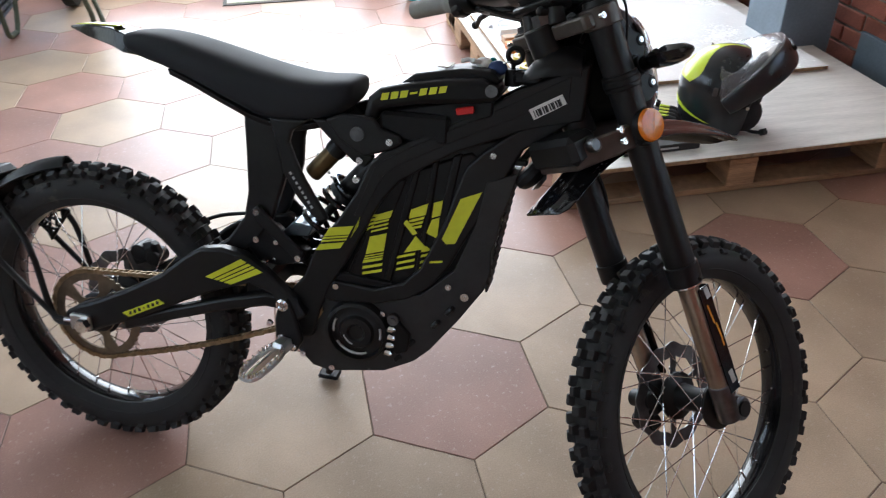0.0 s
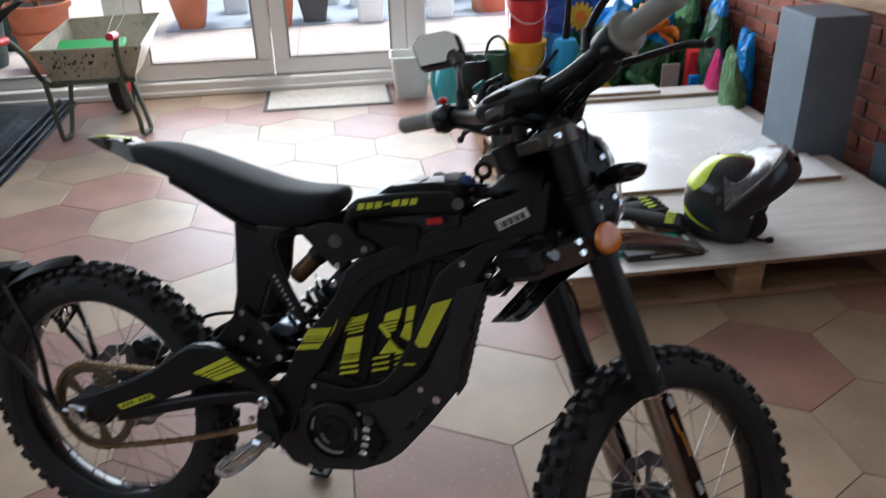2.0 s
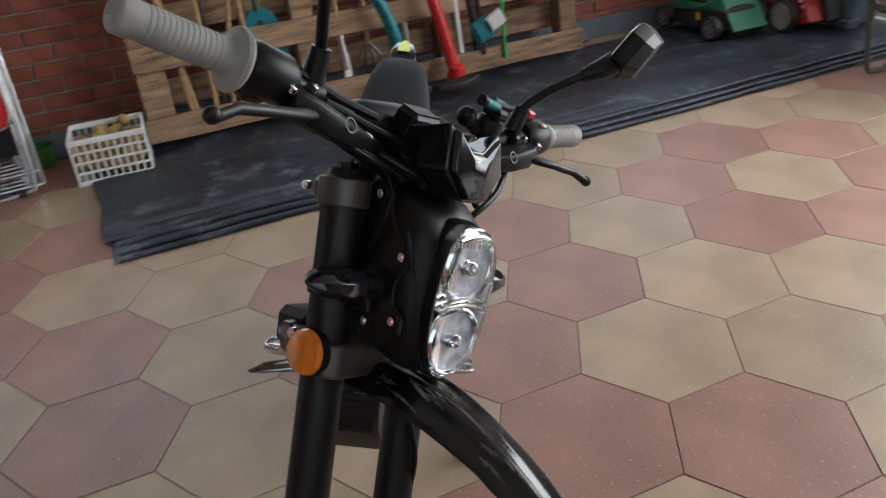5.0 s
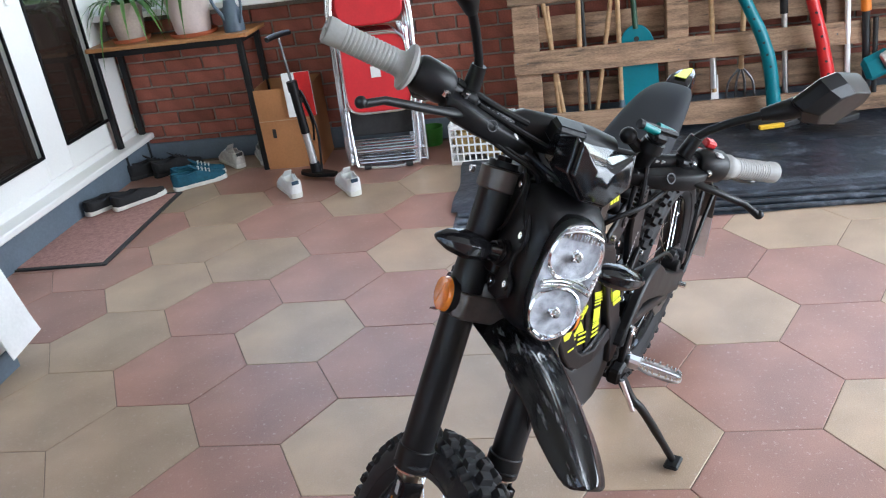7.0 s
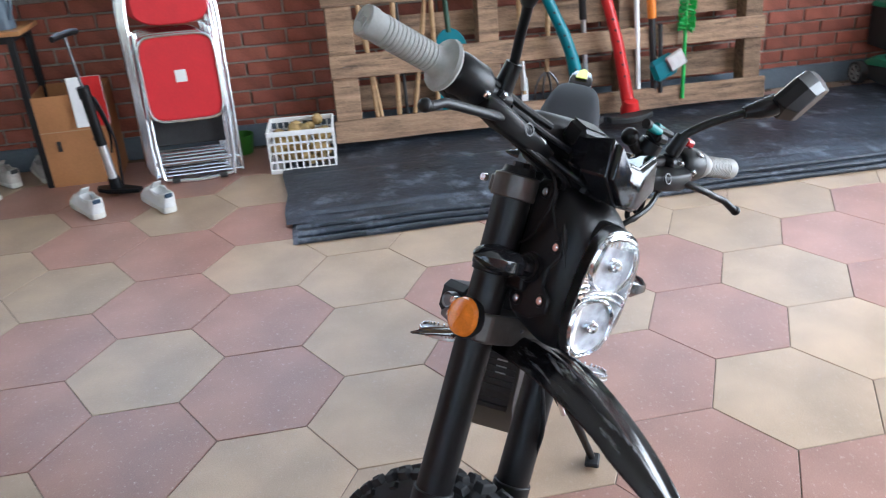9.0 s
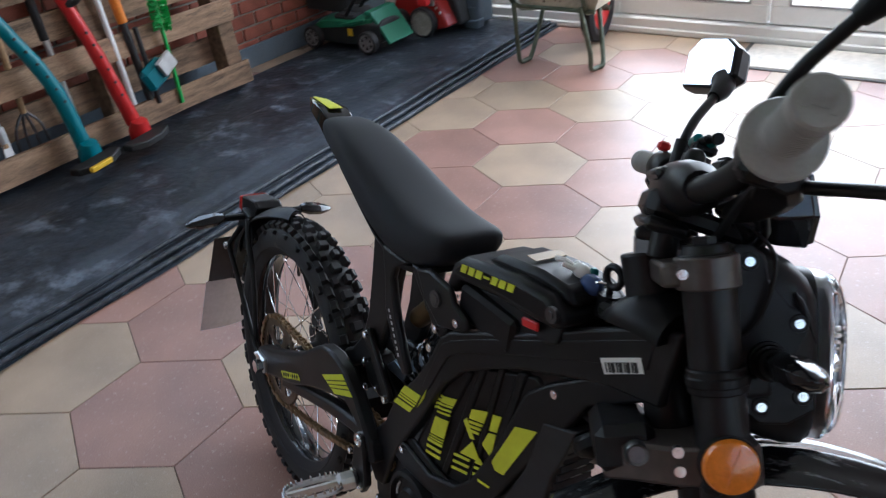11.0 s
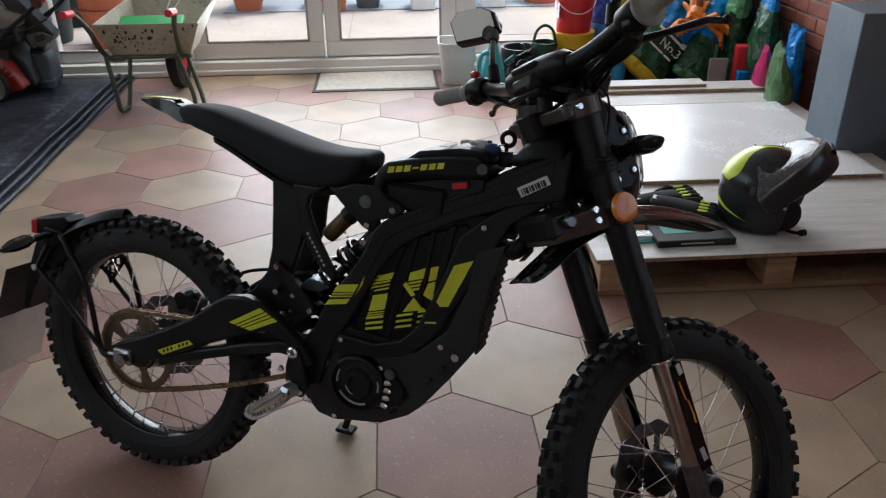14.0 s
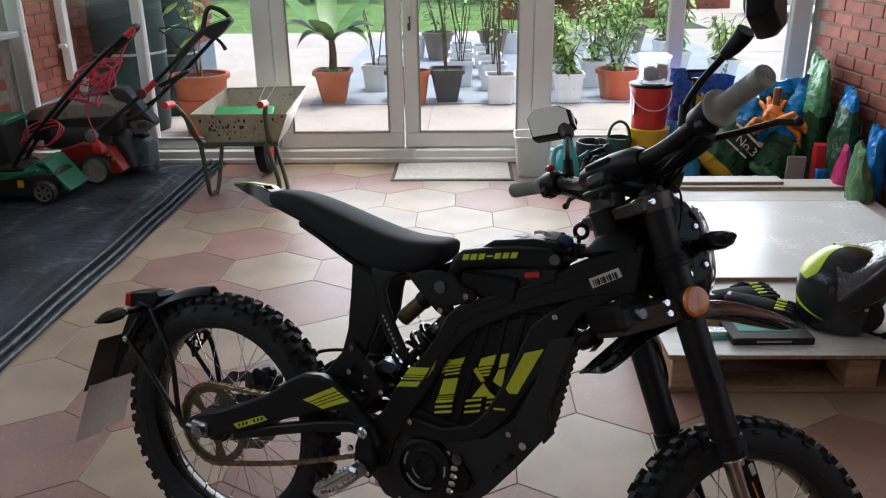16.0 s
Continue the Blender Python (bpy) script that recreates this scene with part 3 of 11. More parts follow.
SPOKE = Geo().cyl((0, 0, 0), (0, 0, 1), 0.0011, None, 6).cyl((0, 0, 0.93), (0, 0, 1), 0.0022, None, 6).mesh("spoke", CHROME)


def wheel(name, m, w, seed, disc_side, label):
    """Black rim with tyre, hub, wire spokes and brake disc, about its own middle."""
    prof = [(0.222, -0.014), (0.228, -0.024), (0.243, -0.026), (0.243, 0.026), (0.228, 0.024), (0.222, 0.014)]
    g = Geo().rings([[(r * math.cos(a), y, r * math.sin(a)) for r, y in prof] for a in [2 * math.pi * k / 72 for k in range(72)]], True)
    rim = part(name, g, GLOSS_BLACK, bike, label, m)
    tread(part("tyre", tyre_geo(w), RUBBER, bike, "knobbly black off-road tyre", m), w, 58, seed)
    h = Geo()
    Y = Matrix.Rotation(radians(-90), 4, "X")
    h.lathe([(0.012, -0.062), (0.034, -0.06), (0.046, -0.05), (0.046, -0.044), (0.026, -0.036), (0.022, 0), (0.026, 0.036), (0.046, 0.044), (0.046, 0.05), (0.034, 0.06), (0.012, 0.062)], 28, Y)
    part("hub", h, BLACK_PAINT, rim, bevel=0.001)
    for k in range(36):
        a = 2 * math.pi * k / 36
        sgn = 1 if k % 2 else -1
        twist = (0.62 if (k // 2) % 2 else -0.62)
        p0 = Vector((0.042 * math.cos(a + twist * 2), sgn * 0.046, 0.042 * math.sin(a + twist * 2)))
        p1 = Vector((0.226 * math.cos(a), sgn * 0.006, 0.226 * math.sin(a)))
        d = p1 - p0
        q = d.to_track_quat("Z", "Y").to_matrix().to_4x4()
        s = part("spoke", SPOKE, None, rim, "bright wire spoke" if k % 3 == 0 else "")
        s.matrix_basis = Matrix.Translation(p0) @ q @ Matrix.Diagonal((1, 1, d.length, 1))
    # brake disc: a wavy ring with slots and a carrier
    y = disc_side * 0.058
    d = Geo()
    n = 72
    ring = lambda r0, wv, yy: [((r0 + wv * math.cos(12 * a)) * math.cos(a), yy, (r0 + wv * math.cos(12 * a)) * math.sin(a)) for a in [2 * math.pi * k / n for k in range(n)]]
    d.rings([ring(0.1, 0.003, y - 0.0015), ring(0.1, 0.003, y + 0.0015), ring(0.074, 0.002, y + 0.0015), ring(0.074, 0.002, y - 0.0015)], True)
    for k in range(6):
        a = k * math.pi / 3
        d.box((0, 0, 0.055), (0.013, 0.0026, 0.046), Matrix.Translation((0, y, 0)) @ pose(0, 0, 0, 0, math.degrees(a), 0))
    disc = part("brake_disc", d, DARK_STEEL, rim, "drilled steel brake disc")
    for k in range(24):
        a = 2 * math.pi * k / 24
        d.cyl((0.088 * math.cos(a), y - 0.0019, 0.088 * math.sin(a)), (0.088 * math.cos(a), y + 0.0019, 0.088 * math.sin(a)), 0.004, None, 8)
    for k in range(6):
        a = k * math.pi / 3
        part("disc_bolt", bolt(Geo(), (0.05 * math.sin(a), y, 0.05 * math.cos(a)), (0, disc_side, 0), 0.005), CHROME, rim)
    return rim


rear = wheel("rear_wheel", Matrix.Translation((0, 0, 0.31)), 0.041, 1, 1, "black rear rim with wire spokes")
front = wheel("front_wheel", STEER @ Matrix.Translation(HUB) @ Matrix.Scale(0.995, 4), 0.038, 2, 1, "black front rim with wire spokes")

# rear sprocket, chain, caliper and axle
g = Geo()
n = 88
g.rings([[((r + (0.004 if k % 2 else 0)) * math.cos(2 * math.pi * k / n), y, (r + (0.004 if k % 2 else 0)) * math.sin(2 * math.pi * k / n)) for k in range(n)] for r, y in ((0.093, -0.052), (0.093, -0.056))]
        + [[(r * math.cos(2 * math.pi * k / n), y, r * math.sin(2 * math.pi * k / n)) for k in range(n)] for r, y in ((0.078, -0.056), (0.078, -0.052))], True)
for k in range(5):
    g.slab([(-0.02, 0.02), (-0.008, 0.05), (-0.017, 0.08), (0.017, 0.08), (0.008, 0.05), (0.02, 0.02)], -0.0555, -0.0525, pose(0, 0, 0, 0, k * 72 + 20, 0))
g.lathe([(0.02, 0.052), (0.04, 0.052), (0.04, 0.057), (0.02, 0.057)], 24, Matrix.Rotation(radians(90), 4, "X"), close=True)
part("sprocket", g, mat("worn_steel_sprocket", (0.17, 0.13, 0.09), 0.5, 0.8, var=0.2, scale=50), rear, "perforated bronze-coloured sprocket")
CHAIN_C, CHAIN_F, RC, RF = Vector((0, 0, 0.312)), Vector((0.455, 0, 0.405)), 0.0965, 0.034
dv = CHAIN_F - CHAIN_C
base_a = math.atan2(dv.z, dv.x)
off_a = math.acos((RC - RF) / dv.length)
loop = []
for k in range(60):
    a = base_a + off_a + (2 * math.pi - 2 * off_a) * k / 59
    loop.append(CHAIN_C + RC * Vector((math.cos(a), 0, math.sin(a))))
for k in range(34):
    t = (k + 1) / 35
    a = base_a - off_a
    p0, p1 = CHAIN_C + RC * Vector((math.cos(a), 0, math.sin(a))), CHAIN_F + RF * Vector((math.cos(a), 0, math.sin(a)))
    loop.append(p0.lerp(p1, t) - Vector((0, 0, 0.012 * math.sin(math.pi * t))))
for k in range(10):
    a = base_a - off_a + 2 * off_a * (k + 1) / 11
    loop.append(CHAIN_F + RF * Vector((math.cos(a), 0, math.sin(a))))
for k in range(34):
    t = (k + 1) / 35
    a = base_a + off_a
    p0, p1 = CHAIN_F + RF * Vector((math.cos(a), 0, math.sin(a))), CHAIN_C + RC * Vector((math.cos(a), 0, math.sin(a)))
    loop.append(p0.lerp(p1, t))
g = Geo()
m_ = len(loop)
pts, carry = [], 0.0
for i in range(m_):
    a, b = loop[i], loop[(i + 1) % m_]
    L = (b - a).length
    while carry < L:
        pts.append((a.lerp(b, carry / L), (b - a).normalized()))
        carry += 0.0127
    carry -= L
for i, (p, d) in enumerate(pts):
    ang = math.degrees(math.atan2(d.z, d.x))
    M = Matrix.Translation(p) @ pose(0, -0.054, 0, 0, -ang, 0)
    wv = 0.0065 if i % 2 else 0.0045
    for q in (-wv, wv):
        g.box((0.006, q, 0), (0.0155, 0.0018, 0.0085), M)
    g.cyl((0, -0.006, 0), (0, 0.006, 0), 0.0036, None, 6, M)
part("chain", g, RUST_CHAIN, bike, "dull brown drive chain")
part("front_sprocket", Geo().cyl((0.455, -0.06, 0.405), (0.455, -0.048, 0.405), 0.034, None, 26), DARK_STEEL, bike)
g = Geo().cyl((0, -0.11, 0.31), (0, 0.11, 0.31), 0.008).cyl((0, -0.113, 0.31), (0, -0.098, 0.31), 0.014, None, 6)
part("axle_nut", g, CHROME, bike, "bright rear axle and nut")
part("chain_adjuster", Geo().box((-0.012, -0.092, 0.31), (0.045, 0.012, 0.034), ch=0.003).cyl((-0.05, -0.092, 0.31), (0.0, -0.092, 0.31), 0.004), ALLOY, bike, "alloy chain adjuster block")
cal = part("rear_caliper", Geo().box((0, 0, 0), (0.07, 0.034, 0.045), pose(0.045, 0.068, 0.405, 0, -20, 0), ch=0.01).cyl((0.035, 0.05, 0.41), (0.035, 0.095, 0.41), 0.018, None, 20).cyl((0.068, 0.05, 0.4), (0.068, 0.092, 0.4), 0.016, None, 20), BLACK_PAINT, bike, "black rear brake caliper", bevel=0.002)
part("caliper_bracket", Geo().slab([(-0.01, 0.30), (0.03, 0.31), (0.09, 0.38), (0.075, 0.40), (0.0, 0.40)], 0.064, 0.07), DARK_STEEL, cal)


# swingarm: a right and a left arm joined by a bridge
def arm(s):
    y0, y1 = s * 0.062, s * 0.089
    g = Geo()
    g.slab([(-0.045, 0.29), (-0.05, 0.325), (-0.02, 0.342), (0.033, 0.363), (0.10, 0.396), (0.174, 0.437), (0.234, 0.486), (0.263, 0.504), (0.307, 0.511), (0.349, 0.503), (0.392, 0.477), (0.448, 0.427), (0.472, 0.395), (0.445, 0.378),
            (0.405, 0.43), (0.36, 0.446), (0.30, 0.425), (0.22, 0.388), (0.143, 0.345), (0.037, 0.302), (0.0, 0.285)], y0, y1)
    g.slab([(0.08, 0.326), (0.19, 0.368), (0.30, 0.405), (0.39, 0.43), (0.45, 0.428), (0.465, 0.398), (0.39, 0.402), (0.30, 0.379), (0.2, 0.345), (0.08, 0.302)], y0 * 0.98, y1 * 0.97)
    return g


swing = part("swingarm", arm(-1), BLACK_PAINT, bike, "matt black swingarm with lime stripes", bevel=0.006)
part("left_arm", arm(1), BLACK_PAINT, swing, bevel=0.006)
part("bridge", Geo().box((0.36, 0, 0.425), (0.05, 0.13, 0.05), ch=0.01), BLACK_PAINT, swing)
g = Geo()
for k, (lo, hi) in enumerate(((0.0, 0.27), (0.33, 0.47), (0.53, 0.66), (0.72, 1.0))):
    A_, B_, C_, D_ = Vector((0.272, 0, 0.449)), Vector((0.347, 0, 0.495)), Vector((0.389, 0, 0.474)), Vector((0.325, 0, 0.441))
    q = [A_.lerp(D_, lo), B_.lerp(C_, lo), B_.lerp(C_, hi), A_.lerp(D_, hi)]
    g.slab([(p.x, p.z) for p in q], -0.0905, -0.0893)
part("lime_stripes", g, LIME, swing, "lime stripe decal")
g = Geo().slab([(0.085, 0.345), (0.167, 0.386), (0.18, 0.379), (0.098, 0.337)], -0.0902, -0.0893)
lb = part("name_decal", g, LIME, swing, "small lime name decal")
g = Geo()
for k in range(7):
    t = k / 6
    x, z = 0.103 + 0.062 * t, 0.3475 + 0.031 * t
    g.box((x, -0.0908, z), (0.0055 if k != 3 else 0.003, 0.001, 0.007 if k != 3 else 0.0025), Matrix())
part("print", g, INK, lb)

# main frame: two broad cast sides, each a spar from the head to the pivot and a rail that curves under the battery
for s in (-1, 1):
    y0, y1 = s * 0.044, s * 0.068
    spar = [(0.948, 0.892), (0.915, 0.882), (0.882, 0.866), (0.829, 0.837), (0.774, 0.803), (0.716, 0.770), (0.655, 0.740), (0.604, 0.713), (0.585, 0.694), (0.563, 0.642), (0.532, 0.592), (0.503, 0.555), (0.480, 0.515), (0.462, 0.470), (0.428, 0.428), (0.42, 0.40),
            (0.424, 0.36), (0.448, 0.335), (0.475, 0.345), (0.49, 0.40), (0.512, 0.455), (0.545, 0.51), (0.580, 0.578), (0.607, 0.628), (0.640, 0.668), (0.688, 0.700), (0.741, 0.731), (0.777, 0.746), (0.835, 0.770), (0.87, 0.782), (0.945, 0.80)]
    part("frame_spar", drawn_in(Geo().slab(spar, y0, y1), BLACK_PAINT, "frame_spar"), None, bike, "matt black frame spar", bevel=0.007, segs=3)
    ridge = [(0.92, 0.872), (0.80, 0.806), (0.66, 0.732), (0.612, 0.704), (0.596, 0.69), (0.56, 0.60), (0.575, 0.60), (0.612, 0.678), (0.64, 0.70), (0.74, 0.752), (0.83, 0.795), (0.92, 0.835)]
    part("spar_face", drawn_in(Geo().slab(ridge, s * 0.066, s * 0.0705), BLACK_PAINT, "spar_face"), None, bike, bevel=0.003)
    rail = [(0.935, 0.803), (0.885, 0.766), (0.85, 0.742), (0.829, 0.70), (0.812, 0.662), (0.79, 0.625), (0.757, 0.567), (0.732, 0.517), (0.70, 0.475), (0.66, 0.447), (0.604, 0.431), (0.524, 0.422), (0.455, 0.43),
            (0.48, 0.462), (0.524, 0.466), (0.595, 0.46), (0.650, 0.479), (0.679, 0.509), (0.70, 0.555), (0.72, 0.60), (0.742, 0.669), (0.755, 0.705), (0.785, 0.735), (0.87, 0.80)]
    part("down_tube", drawn_in(Geo().slab(rail, s * 0.042, s * 0.066), BLACK_PAINT, "down_tube"), None, bike, bevel=0.007, segs=3)
    part("battery_cover", drawn_in(Geo().slab([(0.585, 0.6), (0.62, 0.655), (0.66, 0.685), (0.76, 0.728), (0.785, 0.71), (0.768, 0.64), (0.745, 0.57), (0.71, 0.5), (0.675, 0.475), (0.55, 0.455), (0.53, 0.465)], s * 0.03, s * 0.052), BLACK_PLASTIC, "battery_cover"), None, bike, bevel=0.004)
    for x0, z0, x1, z1, w in ((0.560, 0.47, 0.632, 0.665, 0.018), (0.618, 0.475, 0.668, 0.69, 0.007), (0.674, 0.49, 0.70, 0.705, 0.006), (0.70, 0.51, 0.738, 0.72, 0.008)):
        part("cover_rib", drawn_in(Geo().slab([(x0 - w, z0), (x1 - w, z1), (x1 + w, z1 + 0.005), (x0 + w, z0)], s * 0.045, s * 0.056), BLACK_PLASTIC, "cover_rib"), None, bike, bevel=0.003)
    part("lower_strut", drawn_in(Geo().slab([(0.50, 0.462), (0.535, 0.482), (0.66, 0.47), (0.655, 0.46), (0.56, 0.462)], s * 0.052, s * 0.06), BLACK_PLASTIC, "lower_strut"), None, bike, bevel=0.003)
part("head_tube", Geo().cyl(SP - AX * 0.16, SP + AX * 0.035, 0.026, None, 28).box((0.885, 0, 0.825), (0.1, 0.036, 0.10), ch=0.012), BLACK_PAINT, bike, bevel=0.003)
part("battery_box", drawn_in(Geo().slab([(0.46, 0.36), (0.55, 0.45), (0.6, 0.66), (0.68, 0.72), (0.82, 0.76), (0.83, 0.70), (0.805, 0.6), (0.78, 0.47), (0.71, 0.38), (0.55, 0.3)], -0.046, 0.046), BLACK_PLASTIC, "battery_box"), None, bike, bevel=0.006)
guard = part("motor_guard", drawn_in(Geo().slab([(0.843, 0.70), (0.832, 0.656), (0.818, 0.615), (0.814, 0.581), (0.805, 0.555), (0.807, 0.515), (0.796, 0.478), (0.752, 0.412), (0.70, 0.344), (0.672, 0.318), (0.614, 0.287), (0.505, 0.268), (0.470, 0.275), (0.438, 0.306), (0.426, 0.36), (0.43, 0.41), (0.47, 0.43), (0.55, 0.44), (0.68, 0.455),
                                           (0.74, 0.51), (0.775, 0.6), (0.79, 0.68)], -0.056, 0.056), SKID_GREY, "motor_guard", 0.62, 0.66, 0.84), None, bike, "scuffed black motor housing and skid guard", bevel=0.006)
for k in range(14):
    t = k / 13
    part("guard_rib", Geo().box((0, 0, 0), (0.008, 0.062, 0.0035), pose(0.829 - 0.034 * t, 0, 0.672 - 0.2 * t, 0, 72, 0)), SKID_GREY, guard)
for k in range(5):
    part("print", Geo().box((0, 0, 0), (0.003, 0.018, 0.012), pose(0.817 - 0.014 * k / 4, 0.006, 0.622 - 0.072 * k / 4, 0, -8, 0)), WHITE_GREY, guard, "pale printed bar")
for x, z in ((0.71, 0.40), (0.665, 0.355), (0.735, 0.43), (0.64, 0.318)):
    part("guard_slot", Geo().box((0, 0, 0), (0.02, 0.118, 0.01), pose(x, 0, z, 0, -48, 0), ch=0.003), BLACK_PAINT, guard)
MOT = Matrix.Translation((0.563, -0.056, 0.368)) @ Matrix.Rotation(radians(90), 4, "X")
mo = part("motor_cover", Geo().lathe([(0.0, 0.012), (0.014, 0.012), (0.018, 0.017), (0.03, 0.017), (0.034, 0.011), (0.04, 0.009), (0.052, 0.009), (0.054, 0.018), (0.06, 0.016), (0.063, 0.0), (0.0, 0.0)], 48, MOT), BLACK_PAINT, bike, "round black motor cover with pale arcs")
for a0, span, r in ((-12, 28, 0.046), (152, 34, 0.046), (212, 82, 0.046), (195, 60, 0.024)):
    pts_ = [(r * math.cos(radians(a0 + span * k / 10)), r * math.sin(radians(a0 + span * k / 10)), 0.010 if r > 0.03 else 0.0175) for k in range(11)]
    part("arc", Geo().tube(pts_, 0.0024 if r > 0.03 else 0.0012, 6, MOT), WHITE_GREY, mo, "pale grey arc")
part("terminal_washer", Geo().cyl((0.632, -0.056, 0.402), (0.632, -0.066, 0.402), 0.011, None, 20).cyl((0.632, -0.066, 0.402), (0.632, -0.069, 0.402), 0.006, None, 6), DARK_STEEL, guard)
for k in range(4):
    part("terminal", Geo().box((0, 0, 0), (0.018, 0.02, 0.012), pose(0.63 - 0.0018 * k * k * 0.4, -0.064, 0.384 - 0.0165 * k, 0, 12 * (k % 2), 0), ch=0.004), CHROME, guard, "small bright clamp")
part("terminal_block", Geo().slab([(0.64, 0.40), (0.665, 0.375), (0.66, 0.34), (0.64, 0.33), (0.622, 0.345)], -0.052, -0.066), BLACK_PLASTIC, guard, bevel=0.003)
bolts(bike, [(0.794, -0.034, 0.723), (0.73, -0.046, 0.477), (0.524, -0.066, 0.457), (0.611, -0.058, 0.41), (0.511, -0.058, 0.28), (0.452, -0.058, 0.30)], (0, -1, 0), 0.0062)
bolts(bike, [(0.794, 0.034, 0.723), (0.73, 0.046, 0.477), (0.76, 0.045, 0.46), (0.6, 0.058, 0.31)], (0, 1, 0), 0.0065)
bolts(bike, [(0.76, -0.0435, 0.46)], (0, -1, 0), 0.0085)
for s in (-1, 1):
    part("pivot_bolt", Geo().lathe([(0.0, 0.012), (0.006, 0.012), (0.008, 0.015), (0.012, 0.013), (0.014, 0.0)], 22, Matrix.Translation((0.428, s * 0.084, 0.416)) @ Matrix.Rotation(radians(-90 * s), 4, "X")), CHROME, bike, "bright swingarm pivot bolt")

# lime side graphics: slanted bands, hatch lines and a broad flash
def decal(poly, y, s=-1, material=None, label="lime graphic"):
    part("decal", drawn_in(Geo().slab(poly, s * y, s * (y + 0.0012)), material or LIME, "decal"), None, bike, label)


def hatch(a, b, c, d, n, fill, y, s):
    """n slanted stripes that fill the quad a b c d from its top edge to its foot."""
    a, b, c, d = (Vector(p) for p in (a, b, c, d))
    for k in range(n):
        u, v = k / n, (k + fill) / n
        decal([tuple(a.lerp(d, u)), tuple(b.lerp(c, u)), tuple(b.lerp(c, v)), tuple(a.lerp(d, v))], y, s)


for s in (-1, 1):
    y = 0.0685
    decal([(0.513, 0.570), (0.558, 0.579), (0.550, 0.562), (0.503, 0.553)], y, s)
    hatch((0.502, 0.5505), (0.549, 0.560), (0.543, 0.5475), (0.4955, 0.538), 2, 0.55, y, s)
    decal([(0.4945, 0.536), (0.541, 0.546), (0.533, 0.5335), (0.486, 0.5235)], y, s)
    y = 0.0709
    hatch((0.562, 0.579), (0.571, 0.598), (0.567, 0.578), (0.551, 0.552), 4, 0.5, y - 0.0022, s)
    y = 0.0566
    hatch((0.588, 0.600), (0.600, 0.602), (0.590, 0.574), (0.578, 0.565), 4, 0.55, y, s)
    decal([(0.598, 0.601), (0.627, 0.613), (0.622, 0.598), (0.592, 0.588)], y, s)
    hatch((0.590, 0.585), (0.620, 0.596), (0.617, 0.573), (0.586, 0.562), 3, 0.45, y, s)
    decal([(0.585, 0.558), (0.616, 0.568), (0.611, 0.534), (0.577, 0.523)], y, s)
    hatch((0.576, 0.520), (0.611, 0.531), (0.609, 0.521), (0.573, 0.510), 2, 0.5, y, s)
    for z in (0.505, 0.4935, 0.482):
        decal([(0.548 + z * 0.046, z), (0.549 + z * 0.046, z + 0.0055), (0.586 + z * 0.046, z + 0.0165), (0.585 + z * 0.046, z + 0.011)], y, s)
    decal([(0.659, 0.617), (0.690, 0.632), (0.686, 0.610), (0.656, 0.600)], y, s)
    hatch((0.656, 0.597), (0.684, 0.607), (0.678, 0.583), (0.662, 0.578), 3, 0.62, y, s)
    decal([(0.646, 0.590), (0.652, 0.598), (0.672, 0.574), (0.664, 0.570)], y, s)
    decal([(0.7, 0.634), (0.716, 0.640), (0.712, 0.612), (0.697, 0.606)], y, s)
    decal([(0.697, 0.602), (0.711, 0.608), (0.708, 0.568), (0.688, 0.577)], y, s)
    decal([(0.669, 0.569), (0.690, 0.547), (0.648, 0.535)], y, s)
    for z in (0.522, 0.510, 0.498):
        decal([(0.606 + z * 0.056, z), (0.607 + z * 0.056, z + 0.005), (0.64 + z * 0.056, z + 0.0155), (0.639 + z * 0.056, z + 0.0105)], y, s)
    decal([(0.682, 0.547), (0.688, 0.552), (0.699, 0.545), (0.679, 0.539)], y, s)
    for z in (0.529, 0.517, 0.505):
        decal([(0.676 + (z - 0.5) * 0.1, z), (0.677 + (z - 0.5) * 0.1, z + 0.005), (0.692 + (z - 0.5) * 0.1, z + 0.010), (0.691 + (z - 0.5) * 0.1, z + 0.005)], y, s)
    decal([(0.698, 0.5235), (0.699, 0.5275), (0.722, 0.531), (0.721, 0.527)], 0.0665, s)
    decal([(0.749, 0.649), (0.786, 0.665), (0.743, 0.566), (0.727, 0.563), (0.719, 0.572)], 0.0668, s)

# seat: lofted through rounded sections
secs = [(0.106, 0.855, 0.873, 0.026), (0.120, 0.842, 0.879, 0.040), (0.155, 0.831, 0.884, 0.050), (0.205, 0.820, 0.881, 0.058), (0.255, 0.802, 0.870, 0.065), (0.31, 0.778, 0.857, 0.070), (0.36, 0.757, 0.844, 0.073), (0.411, 0.744, 0.833, 0.075),
        (0.45, 0.743, 0.827, 0.074), (0.49, 0.752, 0.826, 0.071), (0.522, 0.766, 0.829, 0.066), (0.544, 0.784, 0.829, 0.058), (0.551, 0.797, 0.822, 0.048)]
rings_ = []
for x, z0, z1, w in secs:
    ring = []
    for k in range(24):
        a = 2 * math.pi * k / 24
        cy, cz = math.sin(a), math.cos(a)
        py = w * math.copysign(abs(cy) ** 0.55, cy)
        pz = (z0 + z1) / 2 + (z1 - z0) / 2 * math.copysign(abs(cz) ** 0.62, cz)
        if cz < 0:
            py *= 1 - 0.14 * abs(cz)
        ring.append((x, py, pz))
    rings_.append(ring)
seat = part("seat", Geo().rings(rings_), VINYL, bike, "long narrow black vinyl seat", sub=1, smooth=60)
